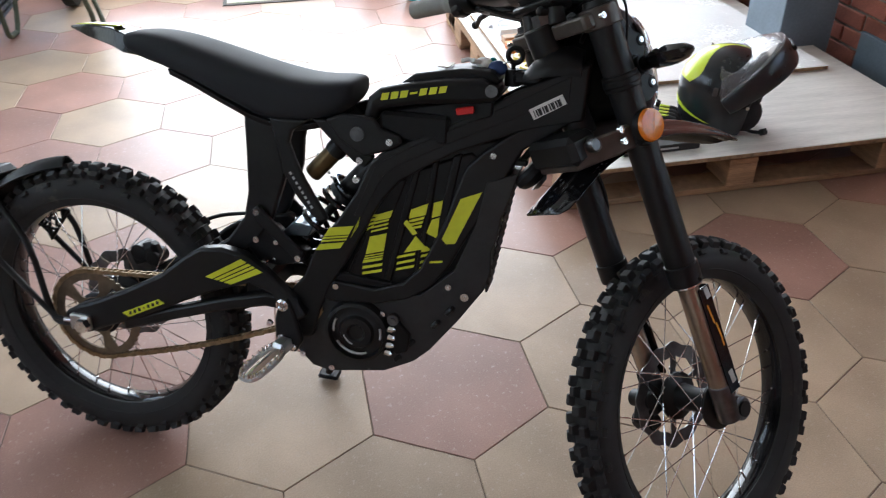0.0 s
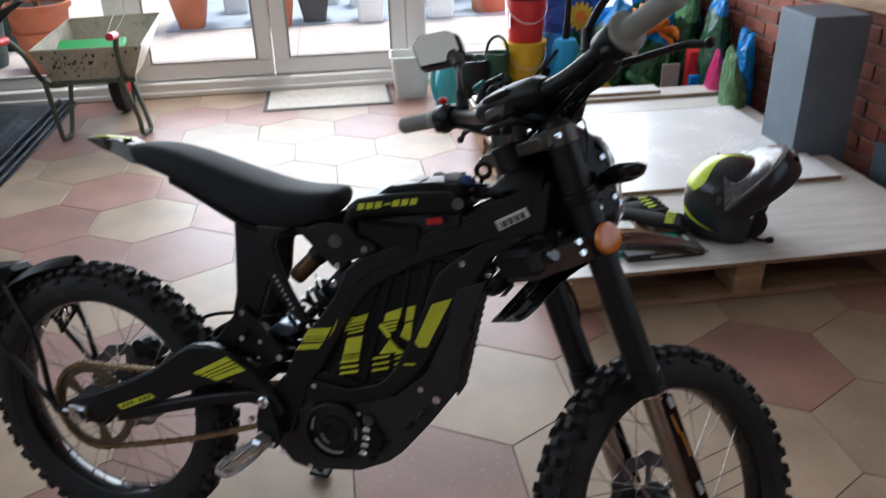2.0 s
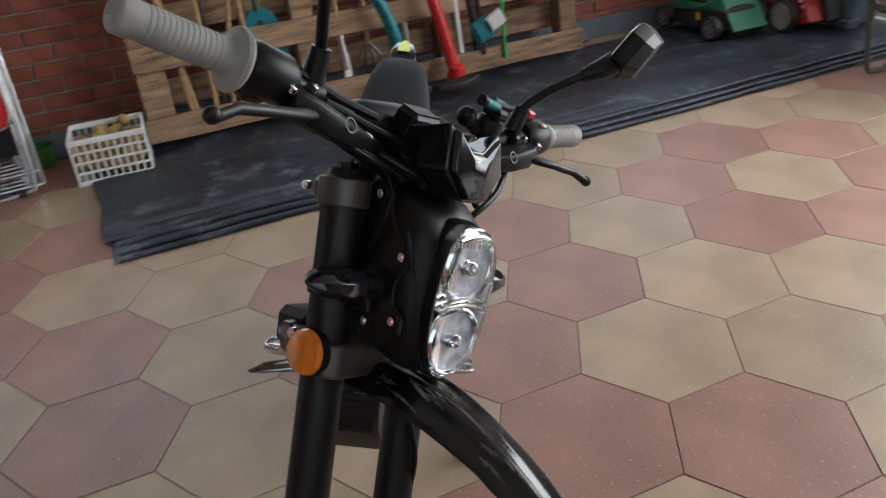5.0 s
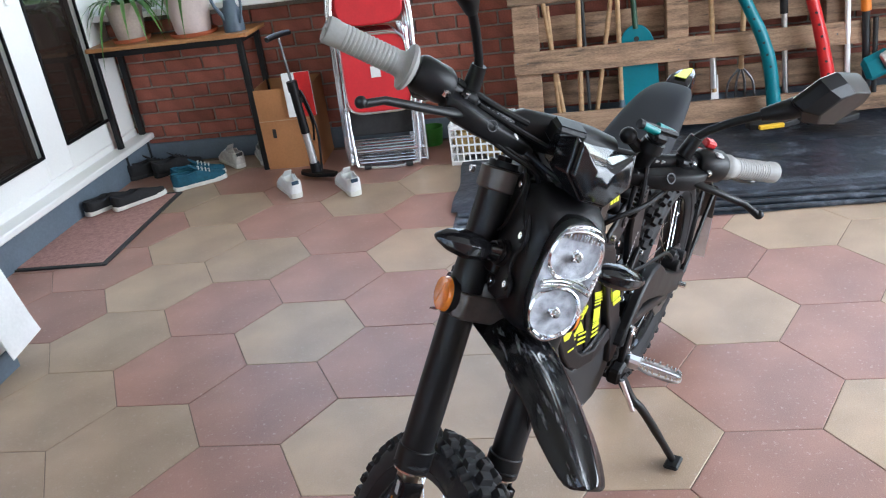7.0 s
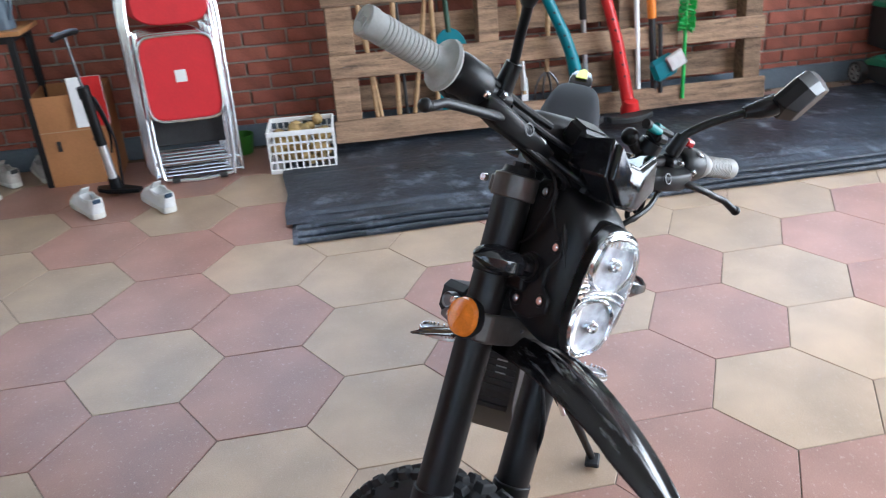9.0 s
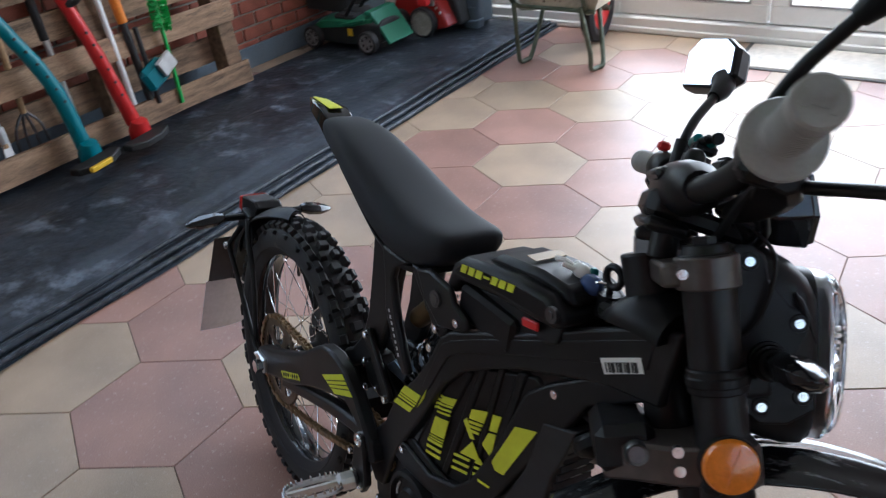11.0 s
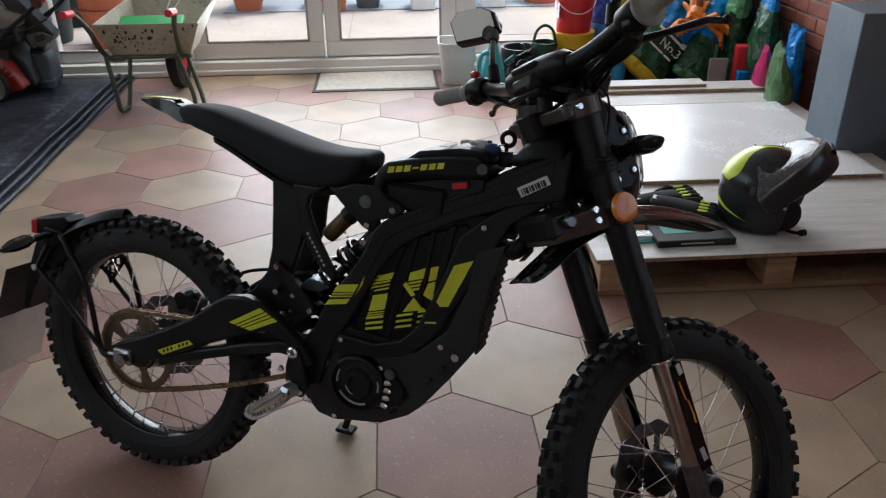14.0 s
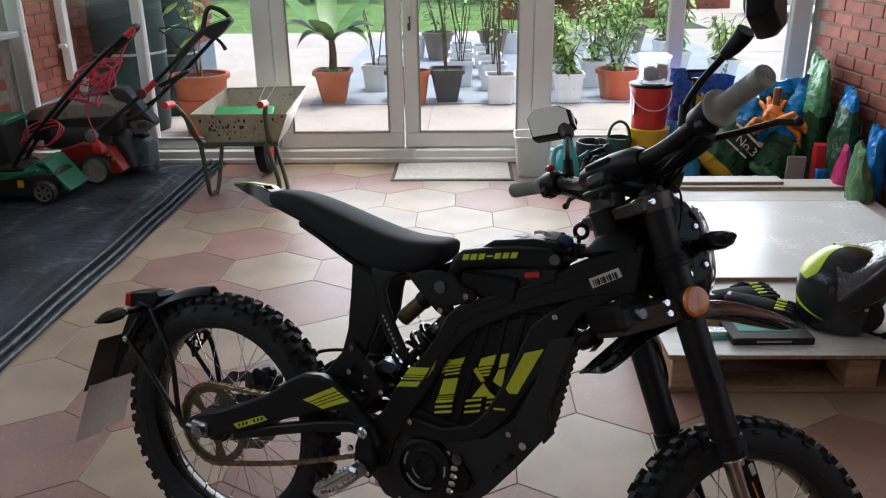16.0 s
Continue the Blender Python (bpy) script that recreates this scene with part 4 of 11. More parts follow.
part("seat_base", Geo().rings([[(x, -w * 0.8, z0 + 0.004), (x, w * 0.8, z0 + 0.004), (x, w * 0.72, z0 - 0.008), (x, -w * 0.72, z0 - 0.008)] for x, z0, z1, w in secs[3:11]]), BLACK_PLASTIC, seat, bevel=0.002)
tail = part("tail_fin", Geo().rings([[(-0.012, -0.004, 0.875), (-0.012, 0.004, 0.875), (-0.012, 0.004, 0.879), (-0.012, -0.004, 0.879)],
                                     [(0.035, -0.022, 0.864), (0.035, 0.022, 0.864), (0.035, 0.02, 0.884), (0.035, -0.02, 0.884)],
                                     [(0.085, -0.028, 0.852), (0.085, 0.028, 0.852), (0.085, 0.026, 0.884), (0.085, -0.026, 0.884)],
                                     [(0.108, -0.03, 0.842), (0.108, 0.03, 0.842), (0.108, 0.026, 0.876), (0.108, -0.026, 0.876)],
                                     [(0.145, -0.022, 0.836), (0.145, 0.022, 0.836), (0.145, 0.02, 0.852), (0.145, -0.02, 0.852)]]), GLOSS_BLACK, bike, "pointed gloss black tail fin with lime stripe", bevel=0.003)
part("tail_stripe", Geo().rings([[(x, -w, z), (x, w, z), (x, w, z + 0.0014), (x, -w, z + 0.0014)] for x, w, z in ((0.0, 0.003, 0.8815), (0.035, 0.010, 0.8852), (0.095, 0.013, 0.8852))]), LIME, tail, "lime stripe")
# rear frame, struts, rocker
for s in (-1, 1):
    part("rear_frame", Geo().slab([(0.347, 0.765), (0.348, 0.69), (0.347, 0.613), (0.336, 0.56), (0.30, 0.513), (0.276, 0.497), (0.262, 0.478), (0.31, 0.478), (0.36, 0.515), (0.392, 0.56), (0.406, 0.60), (0.422, 0.648), (0.426, 0.70), (0.44, 0.76)], s * 0.03, s * 0.048), BLACK_PAINT, bike, "curved black seat post plate", bevel=0.005)
    if s < 0:
        part("seat_strut", Geo().slab([(0.402, 0.758), (0.416, 0.71), (0.425, 0.660), (0.449, 0.62), (0.475, 0.588), (0.495, 0.574), (0.508, 0.583), (0.494, 0.604), (0.467, 0.648), (0.449, 0.685), (0.438, 0.716), (0.445, 0.738), (0.48, 0.76)], s * 0.05, s * 0.064), BLACK_PAINT, bike, bevel=0.005, segs=3)
    part("upper_link", Geo().slab([(0.479, 0.762), (0.506, 0.735), (0.556, 0.692), (0.575, 0.684), (0.592, 0.704), (0.556, 0.735), (0.523, 0.762)], s * 0.044, s * 0.06), BLACK_PAINT, bike, bevel=0.004)
    part("rocker", Geo().slab([(0.506, 0.764), (0.539, 0.777), (0.593, 0.774), (0.606, 0.757), (0.638, 0.748), (0.644, 0.735), (0.625, 0.722), (0.597, 0.713), (0.576, 0.705), (0.535, 0.728)], s * 0.056, s * 0.066), BLACK_PAINT, bike, bevel=0.004)
    part("shock_link", Geo().slab([(0.357, 0.58), (0.37, 0.592), (0.45, 0.515), (0.458, 0.5), (0.443, 0.49), (0.362, 0.566)], s * 0.05, s * 0.06), BLACK_PAINT, bike, bevel=0.003)
    for k in range(8):
        part("strut_print", Geo().box((0, 0, 0), (0.004, 0.001, 0.0055), pose(0.4405 + 0.0054 * k, s * 0.0644, 0.662 - 0.0084 * k, 0, -33, 0)), WHITE_GREY, bike, "small pale printed bar")
    bolts(bike, [(0.623, s * 0.066, 0.737), (0.568, s * 0.06, 0.698), (0.562, s * 0.062, 0.664), (0.37, s * 0.06, 0.58), (0.365, s * 0.055, 0.525), (0.381, s * 0.06, 0.483), (0.448, s * 0.06, 0.5)], (0, s, 0), 0.0066)
    part("pivot_disc", Geo().cyl((0.565, s * 0.064, 0.745), (0.565, s * 0.069, 0.745), 0.0125, None, 22).cyl((0.565, s * 0.069, 0.745), (0.565, s * 0.07, 0.745), 0.008, None, 18), DARK_STEEL, bike)
    part("rear_linkage", Geo().slab([(0.34, 0.50), (0.36, 0.545), (0.395, 0.55), (0.43, 0.52), (0.46, 0.505), (0.455, 0.485), (0.40, 0.47), (0.36, 0.475)], s * 0.02, s * 0.045), BLACK_PAINT, bike, bevel=0.004)
    bolts(bike, [(0.40, s * 0.046, 0.52), (0.43, s * 0.046, 0.505), (0.395, s * 0.046, 0.485)], (0, s, 0), 0.0052)
# shock absorber with spring and reservoir
S0, S1 = Vector((0.575, 0, 0.675)), Vector((0.41, 0, 0.49))
shock = part("shock_absorber", Geo().cyl(S0, S0.lerp(S1, 0.35), 0.022, None, 20).cyl(S0.lerp(S1, 0.35), S1, 0.009).cyl(S0.lerp(S1, 0.3), S0.lerp(S1, 0.36), 0.032, None, 22).cyl(S0.lerp(S1, 0.92), S0.lerp(S1, 0.97), 0.03, None, 20), BLACK_PAINT, bike, "coil shock absorber", bevel=0.002)
d = (S1 - S0).normalized()
e1 = Vector((0, 1, 0))
e2 = d.cross(e1)
part("spring", Geo().tube([S0.lerp(S1, 0.2 + 0.74 * k / 120) + 0.034 * (math.cos(k * 0.31) * e1 + math.sin(k * 0.31) * e2) for k in range(121)], 0.0052, 8), GLOSS_BLACK, shock, "gloss black coil spring")
part("reservoir", Geo().cyl((0.466, -0.025, 0.653), (0.51, -0.025, 0.70), 0.0165, None, 22), GOLD, shock, "brown and gold anodised reservoir", bevel=0.002)
part("reservoir_cap", Geo().cyl((0.507, -0.025, 0.697), (0.522, -0.025, 0.713), 0.019, None, 22), BLACK_PLASTIC, shock, bevel=0.002)
part("shock_bracket", Geo().slab([(0.40, 0.53), (0.43, 0.56), (0.47, 0.555), (0.46, 0.535)], -0.04, 0.04), mat("blue_grey_anodised", (0.10, 0.13, 0.16), 0.3, 0.8, var=0.1, scale=30), shock, "blue-grey anodised shock mount", bevel=0.003)

# tank-like top cover with name print, top lid, key and key ring
tank = part("top_cover", Geo().slab([(0.566, 0.758), (0.592, 0.763), (0.599, 0.786), (0.671, 0.801), (0.759, 0.809), (0.795, 0.814), (0.806, 0.832), (0.771, 0.851), (0.712, 0.846), (0.646, 0.834), (0.60, 0.823), (0.58, 0.806)], -0.058, 0.058), BLACK_PLASTIC, bike, "matt black top cover with lime name print", bevel=0.012, segs=3)
part("lid", Geo().slab([(0.625, 0.826), (0.655, 0.848), (0.735, 0.862), (0.785, 0.862), (0.80, 0.842), (0.72, 0.832)], -0.04, 0.04), BLACK_PLASTIC, tank, bevel=0.008)
part("cover_washer", Geo().cyl((0.788, -0.057, 0.834), (0.788, -0.062, 0.834), 0.010, None, 20).cyl((0.788, -0.062, 0.834), (0.788, -0.064, 0.834), 0.005, None, 6), DARK_STEEL, tank, "dark washer with a bright bolt")
for s in (-1, 1):
    for k in range(7):
        u, v = (k + 0.08) / 7, (k + 0.84) / 7
        lo = lambda q: (0.602 + 0.114 * q, 0.8035 + 0.0225 * q)
        hi = lambda q: (0.6045 + 0.114 * q, 0.8155 + 0.0218 * q)
        if k == 3:
            m0, m1, n0, n1 = Vector(lo(u)), Vector(hi(u)), Vector(lo(v)), Vector(hi(v))
            poly = [tuple(m0.lerp(m1, 0.35)), tuple(m0.lerp(m1, 0.65)), tuple(n0.lerp(n1, 0.65)), tuple(n0.lerp(n1, 0.35))]
        else:
            poly = [lo(u), hi(u), hi(v), lo(v)]
        part("print", Geo().slab(poly, s * 0.0582, s * 0.0592), LIME, tank, "lime printed bar")
part("warning_label", Geo().box((0.70, 0.0, 0.8605), (0.018, 0.05, 0.001), pose(0, 0, 0, 0, 0, 0)), GOLD, tank, "small amber warning label")
part("red_tab", Geo().box((0, 0, 0), (0.03, 0.006, 0.012), pose(0.745, -0.05, 0.797, 0, -12, 0), ch=0.002), RED_PLASTIC, tank)
part("wiring", Geo().tube([(0.59, -0.02, 0.745), (0.66, -0.045, 0.762), (0.72, -0.03, 0.775), (0.78, -0.035, 0.80)], 0.006, 8, smooth=5).tube([(0.6, 0.02, 0.75), (0.66, -0.02, 0.768), (0.74, -0.04, 0.785)], 0.005, 8, smooth=5)
     .box((0.66, -0.03, 0.76), (0.12, 0.05, 0.05), pose(0, 0, 0, 0, 0, 0), ch=0.006), BLACK_PLASTIC, bike)
part("controller", Geo().rings([[(x, -0.046, z), (x, 0.046, z), (x, 0.04, z + h), (x, -0.04, z + h)] for x, z, h in ((0.615, 0.735, 0.05), (0.70, 0.752, 0.052), (0.79, 0.79, 0.03))]), BLACK_PLASTIC, bike, "black finned controller box", bevel=0.004)
lock = part("lock", Geo().cyl((0.812, 0.0, 0.835), (0.812, 0.0, 0.862), 0.013, None, 18).box((0.84, 0, 0.85), (0.05, 0.045, 0.02), ch=0.006), BLACK_PLASTIC, bike)
part("key", Geo().cyl((0.812, 0.0, 0.86), (0.812, 0.0, 0.872), 0.004).tube([Vector((0.814 + 0.012 * math.cos(a), 0.0, 0.884 + 0.012 * math.sin(a))) for a in [2 * math.pi * k / 20 for k in range(20)]], 0.0045, 8, close=True), BLACK_PLASTIC, lock, "black ignition key")
part("key_wire", Geo().tube([(0.812, 0.0, 0.874), (0.80, -0.008, 0.872), (0.79, -0.006, 0.866)], 0.0016, 6, smooth=4), CHROME, lock, "bright wire ring")
kr = part("key_ring", Geo().ball((0.763, 0.0, 0.868), 0.012, 14, 10, scale=(1.25, 0.8, 0.8)).tube([(0.752, 0.0, 0.868), (0.738, -0.006, 0.873), (0.726, -0.008, 0.87)], 0.0035, 8).tube([(0.755, 0.006, 0.868), (0.74, 0.014, 0.866)], 0.0035, 8).tube([(0.758, -0.008, 0.87), (0.748, -0.018, 0.874)], 0.0035, 8), LABEL_WHITE, bike, "small white and blue rubber key ring")
part("ring_bead", Geo().ball((0.787, -0.004, 0.862), 0.014, 12, 8, scale=(1.2, 0.8, 0.9)), BLUE_DARK, kr, "dark blue bead")
part("ring_bead", Geo().ball((0.777, 0.006, 0.872), 0.006, 10, 6), TEAL, kr)
part("cable_cover", Geo().rings([[(x, w * math.sin(a) if abs(math.sin(a)) < 0.9 else w * math.sin(a), z + h * math.cos(a)) for a in [radians(-100 + 200 * k / 12) for k in range(13)]] for x, w, z, h in ((0.832, 0.03, 0.85, 0.01), (0.852, 0.042, 0.86, 0.026), (0.875, 0.046, 0.868, 0.034), (0.905, 0.046, 0.872, 0.034), (0.925, 0.044, 0.87, 0.03))]), BLACK_PLASTIC, bike, "soft black rubber cover over the cables", smooth=60)
for k in range(9):
    part("frame_print", Geo().box((0, 0, 0), (0.0035, 0.001, 0.0035), pose(0.921 - 0.0015 * k, -0.0255, 0.85 - 0.0055 * k, 0, 10, 0)), WHITE_GREY, bike, "tiny pale stamped mark")
# label on the frame
C_ = [(0.856, 0.814), (0.908, 0.844), (0.917, 0.829), (0.866, 0.798)]
lab = part("label", drawn_in(Geo().slab(C_, -0.0707, -0.0714), LABEL_WHITE, "label"), None, bike, "white label with a printed bar code")
for k in range(13):
    t = 0.1 + 0.8 * k / 12
    x, z = 0.857 + 0.050 * t, 0.813 + 0.029 * t
    part("print", drawn_in(Geo().slab([(x + 0.0016, z - 0.003), (x + 0.0016 + 0.0012 * (1 + k % 3), z - 0.003 + 0.0006), (x + 0.007 + 0.0012 * (1 + k % 3), z - 0.0125), (x + 0.007, z - 0.013)], -0.0717, -0.0730), INK, "print"), None, lab)

# foot pegs and side stand
for s in (-1, 1):
    g = Geo().slab([(0.422, 0.425), (0.438, 0.43), (0.452, 0.395), (0.465, 0.345), (0.452, 0.32), (0.428, 0.323), (0.412, 0.35), (0.412, 0.385)], s * 0.082, s * 0.096)
    part("peg_bracket", g, BLACK_PAINT, bike, bevel=0.004)
    PM = Matrix.Translation((0.435, s * 0.105, 0.342)) @ pose(0, 0, 0, -9 * s, 0, 14 * s)
    peg = part("foot_peg", Geo().box((0, s * 0.008, 0), (0.03, 0.034, 0.026), PM, ch=0.006), ALLOY, bike, "bright toothed alloy foot peg")
    loop_ = [Vector((0.02 * math.copysign(abs(math.cos(a)) ** 0.6, math.cos(a)), s * (0.066 + 0.048 * math.copysign(abs(math.sin(a)) ** 0.75, math.sin(a))), 0)) for a in [2 * math.pi * k / 28 for k in range(28)]]
    part("peg_ring", Geo().tube(loop_, 0.005, 8, PM, close=True).box((0, s * 0.066, 0), (0.005, 0.09, 0.012), PM), ALLOY, peg)
    for p in loop_:
        part("peg_tooth", Geo().rings([[(p.x + i * q, p.y + j * q, z) for i, j in ((-1, -1), (1, -1), (1, 1), (-1, 1))] for q, z in ((0.003, 0.002), (0.0012, 0.012))], M=PM), CHROME, peg)
    bolts(bike, [(0.40 + 0.03 * (s > 0), s * 0.09, 0.374), (0.425, s * 0.096, 0.352), (0.45, s * 0.096, 0.335)], (0, s, 0), 0.0065)
BI = bike.matrix_basis.inverted()
foot = BI @ Vector((-0.132, 0.281, 0.012))
stand = part("side_stand", Geo().tube([(0.475, 0.1, 0.325), (0.47, 0.135, 0.27), (0.455, 0.165, 0.235), foot + Vector((0.0, -0.005, 0.01))], [0.012, 0.011, 0.010, 0.009], 12, smooth=5)
             .box((0.475, 0.09, 0.33), (0.05, 0.03, 0.04), ch=0.006), BLACK_PAINT, bike, "black steel side stand resting on the tiles")
part("stand_foot", Geo().box((0, 0, 0), (0.05, 0.034, 0.012), Matrix.Translation(foot) @ pose(0, 0, 0, 11.9), ch=0.004), BLACK_PAINT, stand)
part("stand_spring", Geo().tube([(0.495, 0.11, 0.33), (0.482, 0.145, 0.25)], 0.006, 8), CHROME, stand)

# rear hugger, lamp, plate, braces
g = Geo()
rings_ = []
for k in range(17):
    a = radians(102 + 58 * k / 16)
    wv = 0.018 + 0.034 * min(1, k / 7)
    r = 0.322 + 0.012 * min(1, k / 8)
    ring = []
    for j in range(9):
        t = j / 8 * 2 - 1
        ring.append(((r - 0.018 * t * t) * math.cos(a), wv * t, 0.31 + (r - 0.018 * t * t) * math.sin(a)))
    for j in range(9):
        t = 1 - j / 8 * 2
        ring.append(((r - 0.003 - 0.018 * t * t) * math.cos(a), wv * t * 0.97, 0.31 + (r - 0.003 - 0.018 * t * t) * math.sin(a)))
    rings_.append(ring)
hug = part("rear_mudguard", g.rings(rings_), BLACK_PLASTIC, bike, "short black rear mudguard close over the tyre")
lampb = part("tail_lamp", Geo().slab([(-0.237, 0.538), (-0.208, 0.575), (-0.226, 0.588), (-0.308, 0.572), (-0.312, 0.535), (-0.28, 0.532)], -0.03, 0.03), BLACK_PLASTIC, bike, "black tail lamp with a red lens", bevel=0.004)
part("lens", Geo().slab([(-0.306, 0.534), (-0.304, 0.572), (-0.323, 0.568), (-0.325, 0.534)], -0.031, 0.031), RED_LENS, lampb, "red lens", bevel=0.003)
hold = part("plate_holder", Geo().slab([(-0.25, 0.53), (-0.30, 0.525), (-0.335, 0.44), (-0.36, 0.34), (-0.345, 0.34), (-0.31, 0.42), (-0.27, 0.46)], -0.04, 0.04).tube([(-0.252, -0.1, 0.545), (-0.252, 0.1, 0.545)], 0.008, 10).slab([(-0.268, 0.56), (-0.222, 0.555), (-0.20, 0.50), (-0.25, 0.46), (-0.29, 0.49)], -0.045, 0.045), BLACK_PLASTIC, bike, bevel=0.003)
PL = pose(-0.385, -0.005, 0.375, 0, 20, 0)
part("number_plate", Geo().box((0, 0, 0), (0.003, 0.15, 0.16), PL, ch=0.001), mat("dark_plate_back", (0.05, 0.04, 0.035), 0.5, var=0.2, scale=10), bike, "dark back of the number plate")
part("hanging_film", Geo().grid(lambda a, b: (0.004 * math.sin(5 * a), -0.085 + 0.17 * a, -0.17 * b + 0.02), 8, 8, pose(-0.385, -0.012, 0.31, 0, 16, 4)), CLEAR_FILM, bike, "milky clear plastic sheet hanging below the plate")
for s in (-1, 1):
    ind = part("rear_indicator", Geo().rings([[(x, s * y + 0, z) for x, y, z in ring] for ring in
          [[(-0.252 - 0.1 * yy + dx * w, 0.092 + yy, 0.547 - 0.15 * yy + dz * h) for dx, dz in ((1, 0), (0.5, 0.9), (-0.5, 0.9), (-1, 0), (-0.5, -0.9), (0.5, -0.9))] for yy, w, h in ((0, 0.010, 0.009), (0.018, 0.020, 0.014), (0.05, 0.022, 0.013), (0.074, 0.012, 0.007), (0.084, 0.003, 0.002))]]), GLOSS_BLACK, bike, "smoked leaf-shaped indicator", bevel=0.002)
    part("mudguard_brace", Geo().tube([(-0.03, s * 0.082, 0.3), (-0.078, s * 0.08, 0.304), (-0.11, s * 0.08, 0.334), (-0.199, s * 0.079, 0.42), (-0.262, s * 0.078, 0.474), (-0.256, s * 0.05, 0.52)], 0.006, 10), BLACK_PAINT, bike, "thin black stay", bevel=0)
    part("inner_brace", Geo().tube([(-0.034, s * 0.076, 0.299), (-0.077, s * 0.075, 0.293), (-0.096, s * 0.074, 0.325), (-0.125, s * 0.07, 0.448), (-0.18, s * 0.062, 0.52), (-0.215, s * 0.05, 0.55)], 0.0065, 10, smooth=4), BLACK_PAINT, bike)
    part("stay_bolt", bolt(Geo(), (-0.262, s * 0.082, 0.474), (0, s, 0), 0.008), CHROME, bike)
lat = part("disc_guard", Geo().tube([(-0.196, 0.062, 0.44), (-0.147, 0.062, 0.497), (-0.128, 0.062, 0.482), (-0.182, 0.062, 0.410)], 0.004, 6, close=True), BLACK_PLASTIC, bike, "small black lattice guard")
for q in (0.0, 0.34, 0.68):
    a, b, c, d = Vector((-0.196, 0.062, 0.44)), Vector((-0.147, 0.062, 0.497)), Vector((-0.182, 0.062, 0.410)), Vector((-0.128, 0.062, 0.482))
    part("lattice_bar", Geo().tube([a.lerp(b, q), c.lerp(d, q + 0.32)], 0.0035, 6).tube([c.lerp(d, q), a.lerp(b, q + 0.32)], 0.0035, 6), BLACK_PLASTIC, lat)
part("hose", Geo().tube([(0.09, 0.075, 0.43), (0.2, 0.08, 0.5), (0.33, 0.07, 0.53), (0.44, 0.06, 0.56)], 0.004, 8, smooth=6), BLACK_PLASTIC, bike)

# ---- front end, turning with the bars ----
CLAMP_METAL = mat("brown_grey_anodised", (0.085, 0.072, 0.064), 0.42, 0.55, var=0.15, scale=30)
for s in (-1, 1):
    o = Vector((0, s * LEGS, 0))
    at = lambda z: TOPF + o + FX * ((z - TOPF.z) / FX.z)
    tilt = pose(0, 0, 0, 0, -RAKE, 0)
    leg = sp("fork_leg", Geo().cyl(at(0.535), TOPF + o, 0.0255, None, 28).cyl(at(0.515), at(0.548), 0.0285, None, 28), BLACK_PAINT, "black upper fork tube", 0.0015)
    part("seal_ring", Geo().cyl(at(0.512), at(0.5155), 0.0262, None, 28), CHROME, leg, "thin bright ring at the seal")
    part("stanchion", Geo().cyl(at(0.31), at(0.52), 0.0178, None, 24), BRONZE, leg, "bronze-tinted lower fork leg")
    lug = at(0.30)
    part("axle_lug", Geo().cyl(at(0.27), at(0.335), 0.021, 0.0195, 22).rings([[p + Vector((0, dy, 0)) for p in (lug + Vector((-0.015, 0, 0.02)), HUB + o + Vector((0.012, 0, 0.018)), HUB + o + Vector((0.02, 0, -0.008)), HUB + o + Vector((0.0, 0, -0.02)), lug + Vector((-0.005, 0, -0.03)))] for dy in (-0.014, 0.014)])
         .cyl(HUB + o + Vector((0, -0.019, 0)), HUB + o + Vector((0, 0.019, 0)), 0.0215, None, 24), DARK_STEEL, leg, "dark cast fork foot", None, 0.003)
    part("fork_guard", Geo().box((0, 0, 0), (0.006, 0.034, 0.2), Matrix.Translation(at(0.41) + Vector((0.023, 0, 0.011))) @ tilt, ch=0.002).box((0, 0, 0), (0.026, 0.004, 0.2), Matrix.Translation(at(0.41) + Vector((0.012, s * 0.0185, 0.006))) @ tilt), GLOSS_BLACK, leg, "gloss black fork guard with orange print")
    for z, hh, dx, m_ in ((0.492, 0.02, 0.016, WHITE_GREY), (0.455, 0.036, 0.009, ORANGE_PRINT), (0.425, 0.034, 0.017, ORANGE_PRINT), (0.405, 0.012, 0.018, ORANGE_PRINT), (0.345, 0.024, 0.014, WHITE_GREY)):
        part("print", Geo().box((0, 0, 0), (0.003 if m_ is ORANGE_PRINT else 0.01, 0.001, hh), Matrix.Translation(at(z) + Vector((dx, s * 0.0212, 0.006))) @ pose(0, 0, 0, 0, -RAKE - 6, 0)), m_, leg, "orange and grey print")
    part("guard_bracket", Geo().tube([at(0.522) + Vector((0.0, -s * 0.03, 0)), at(0.526) + Vector((0.03, 0, 0.013)), at(0.522) + Vector((0, s * 0.03, 0))], 0.0035, 8, smooth=6), BLACK_PAINT, leg)
    part("fork_cap", Geo().cyl(TOPF + o, TOPF + o + FX * 0.008, 0.023, 0.021, 24).cyl(TOPF + o + FX * 0.008, TOPF + o + FX * 0.015, 0.012, 0.012, 6), BLACK_PAINT, leg)
    part("clamp_band", Geo().cyl(TOPF + o - FX * 0.034, TOPF + o - FX * 0.002, 0.0305, None, 30), CLAMP_METAL, leg, "brown-grey anodised clamp ring", None, 0.002)
    part("bracket_band", Geo().cyl(TOPF + o - FX * 0.135, TOPF + o - FX * 0.11, 0.029, None, 28).cyl(TOPF + o - FX * 0.128, TOPF + o - FX * 0.117, 0.0305, None, 28).box((0, 0, 0), (0.05, 0.02, 0.025), Matrix.Translation(TOPF + o - FX * 0.122 + Vector((0.03, -s * 0.014, 0))) @ tilt, ch=0.004), BLACK_PLASTIC, leg, "", None, 0.002)
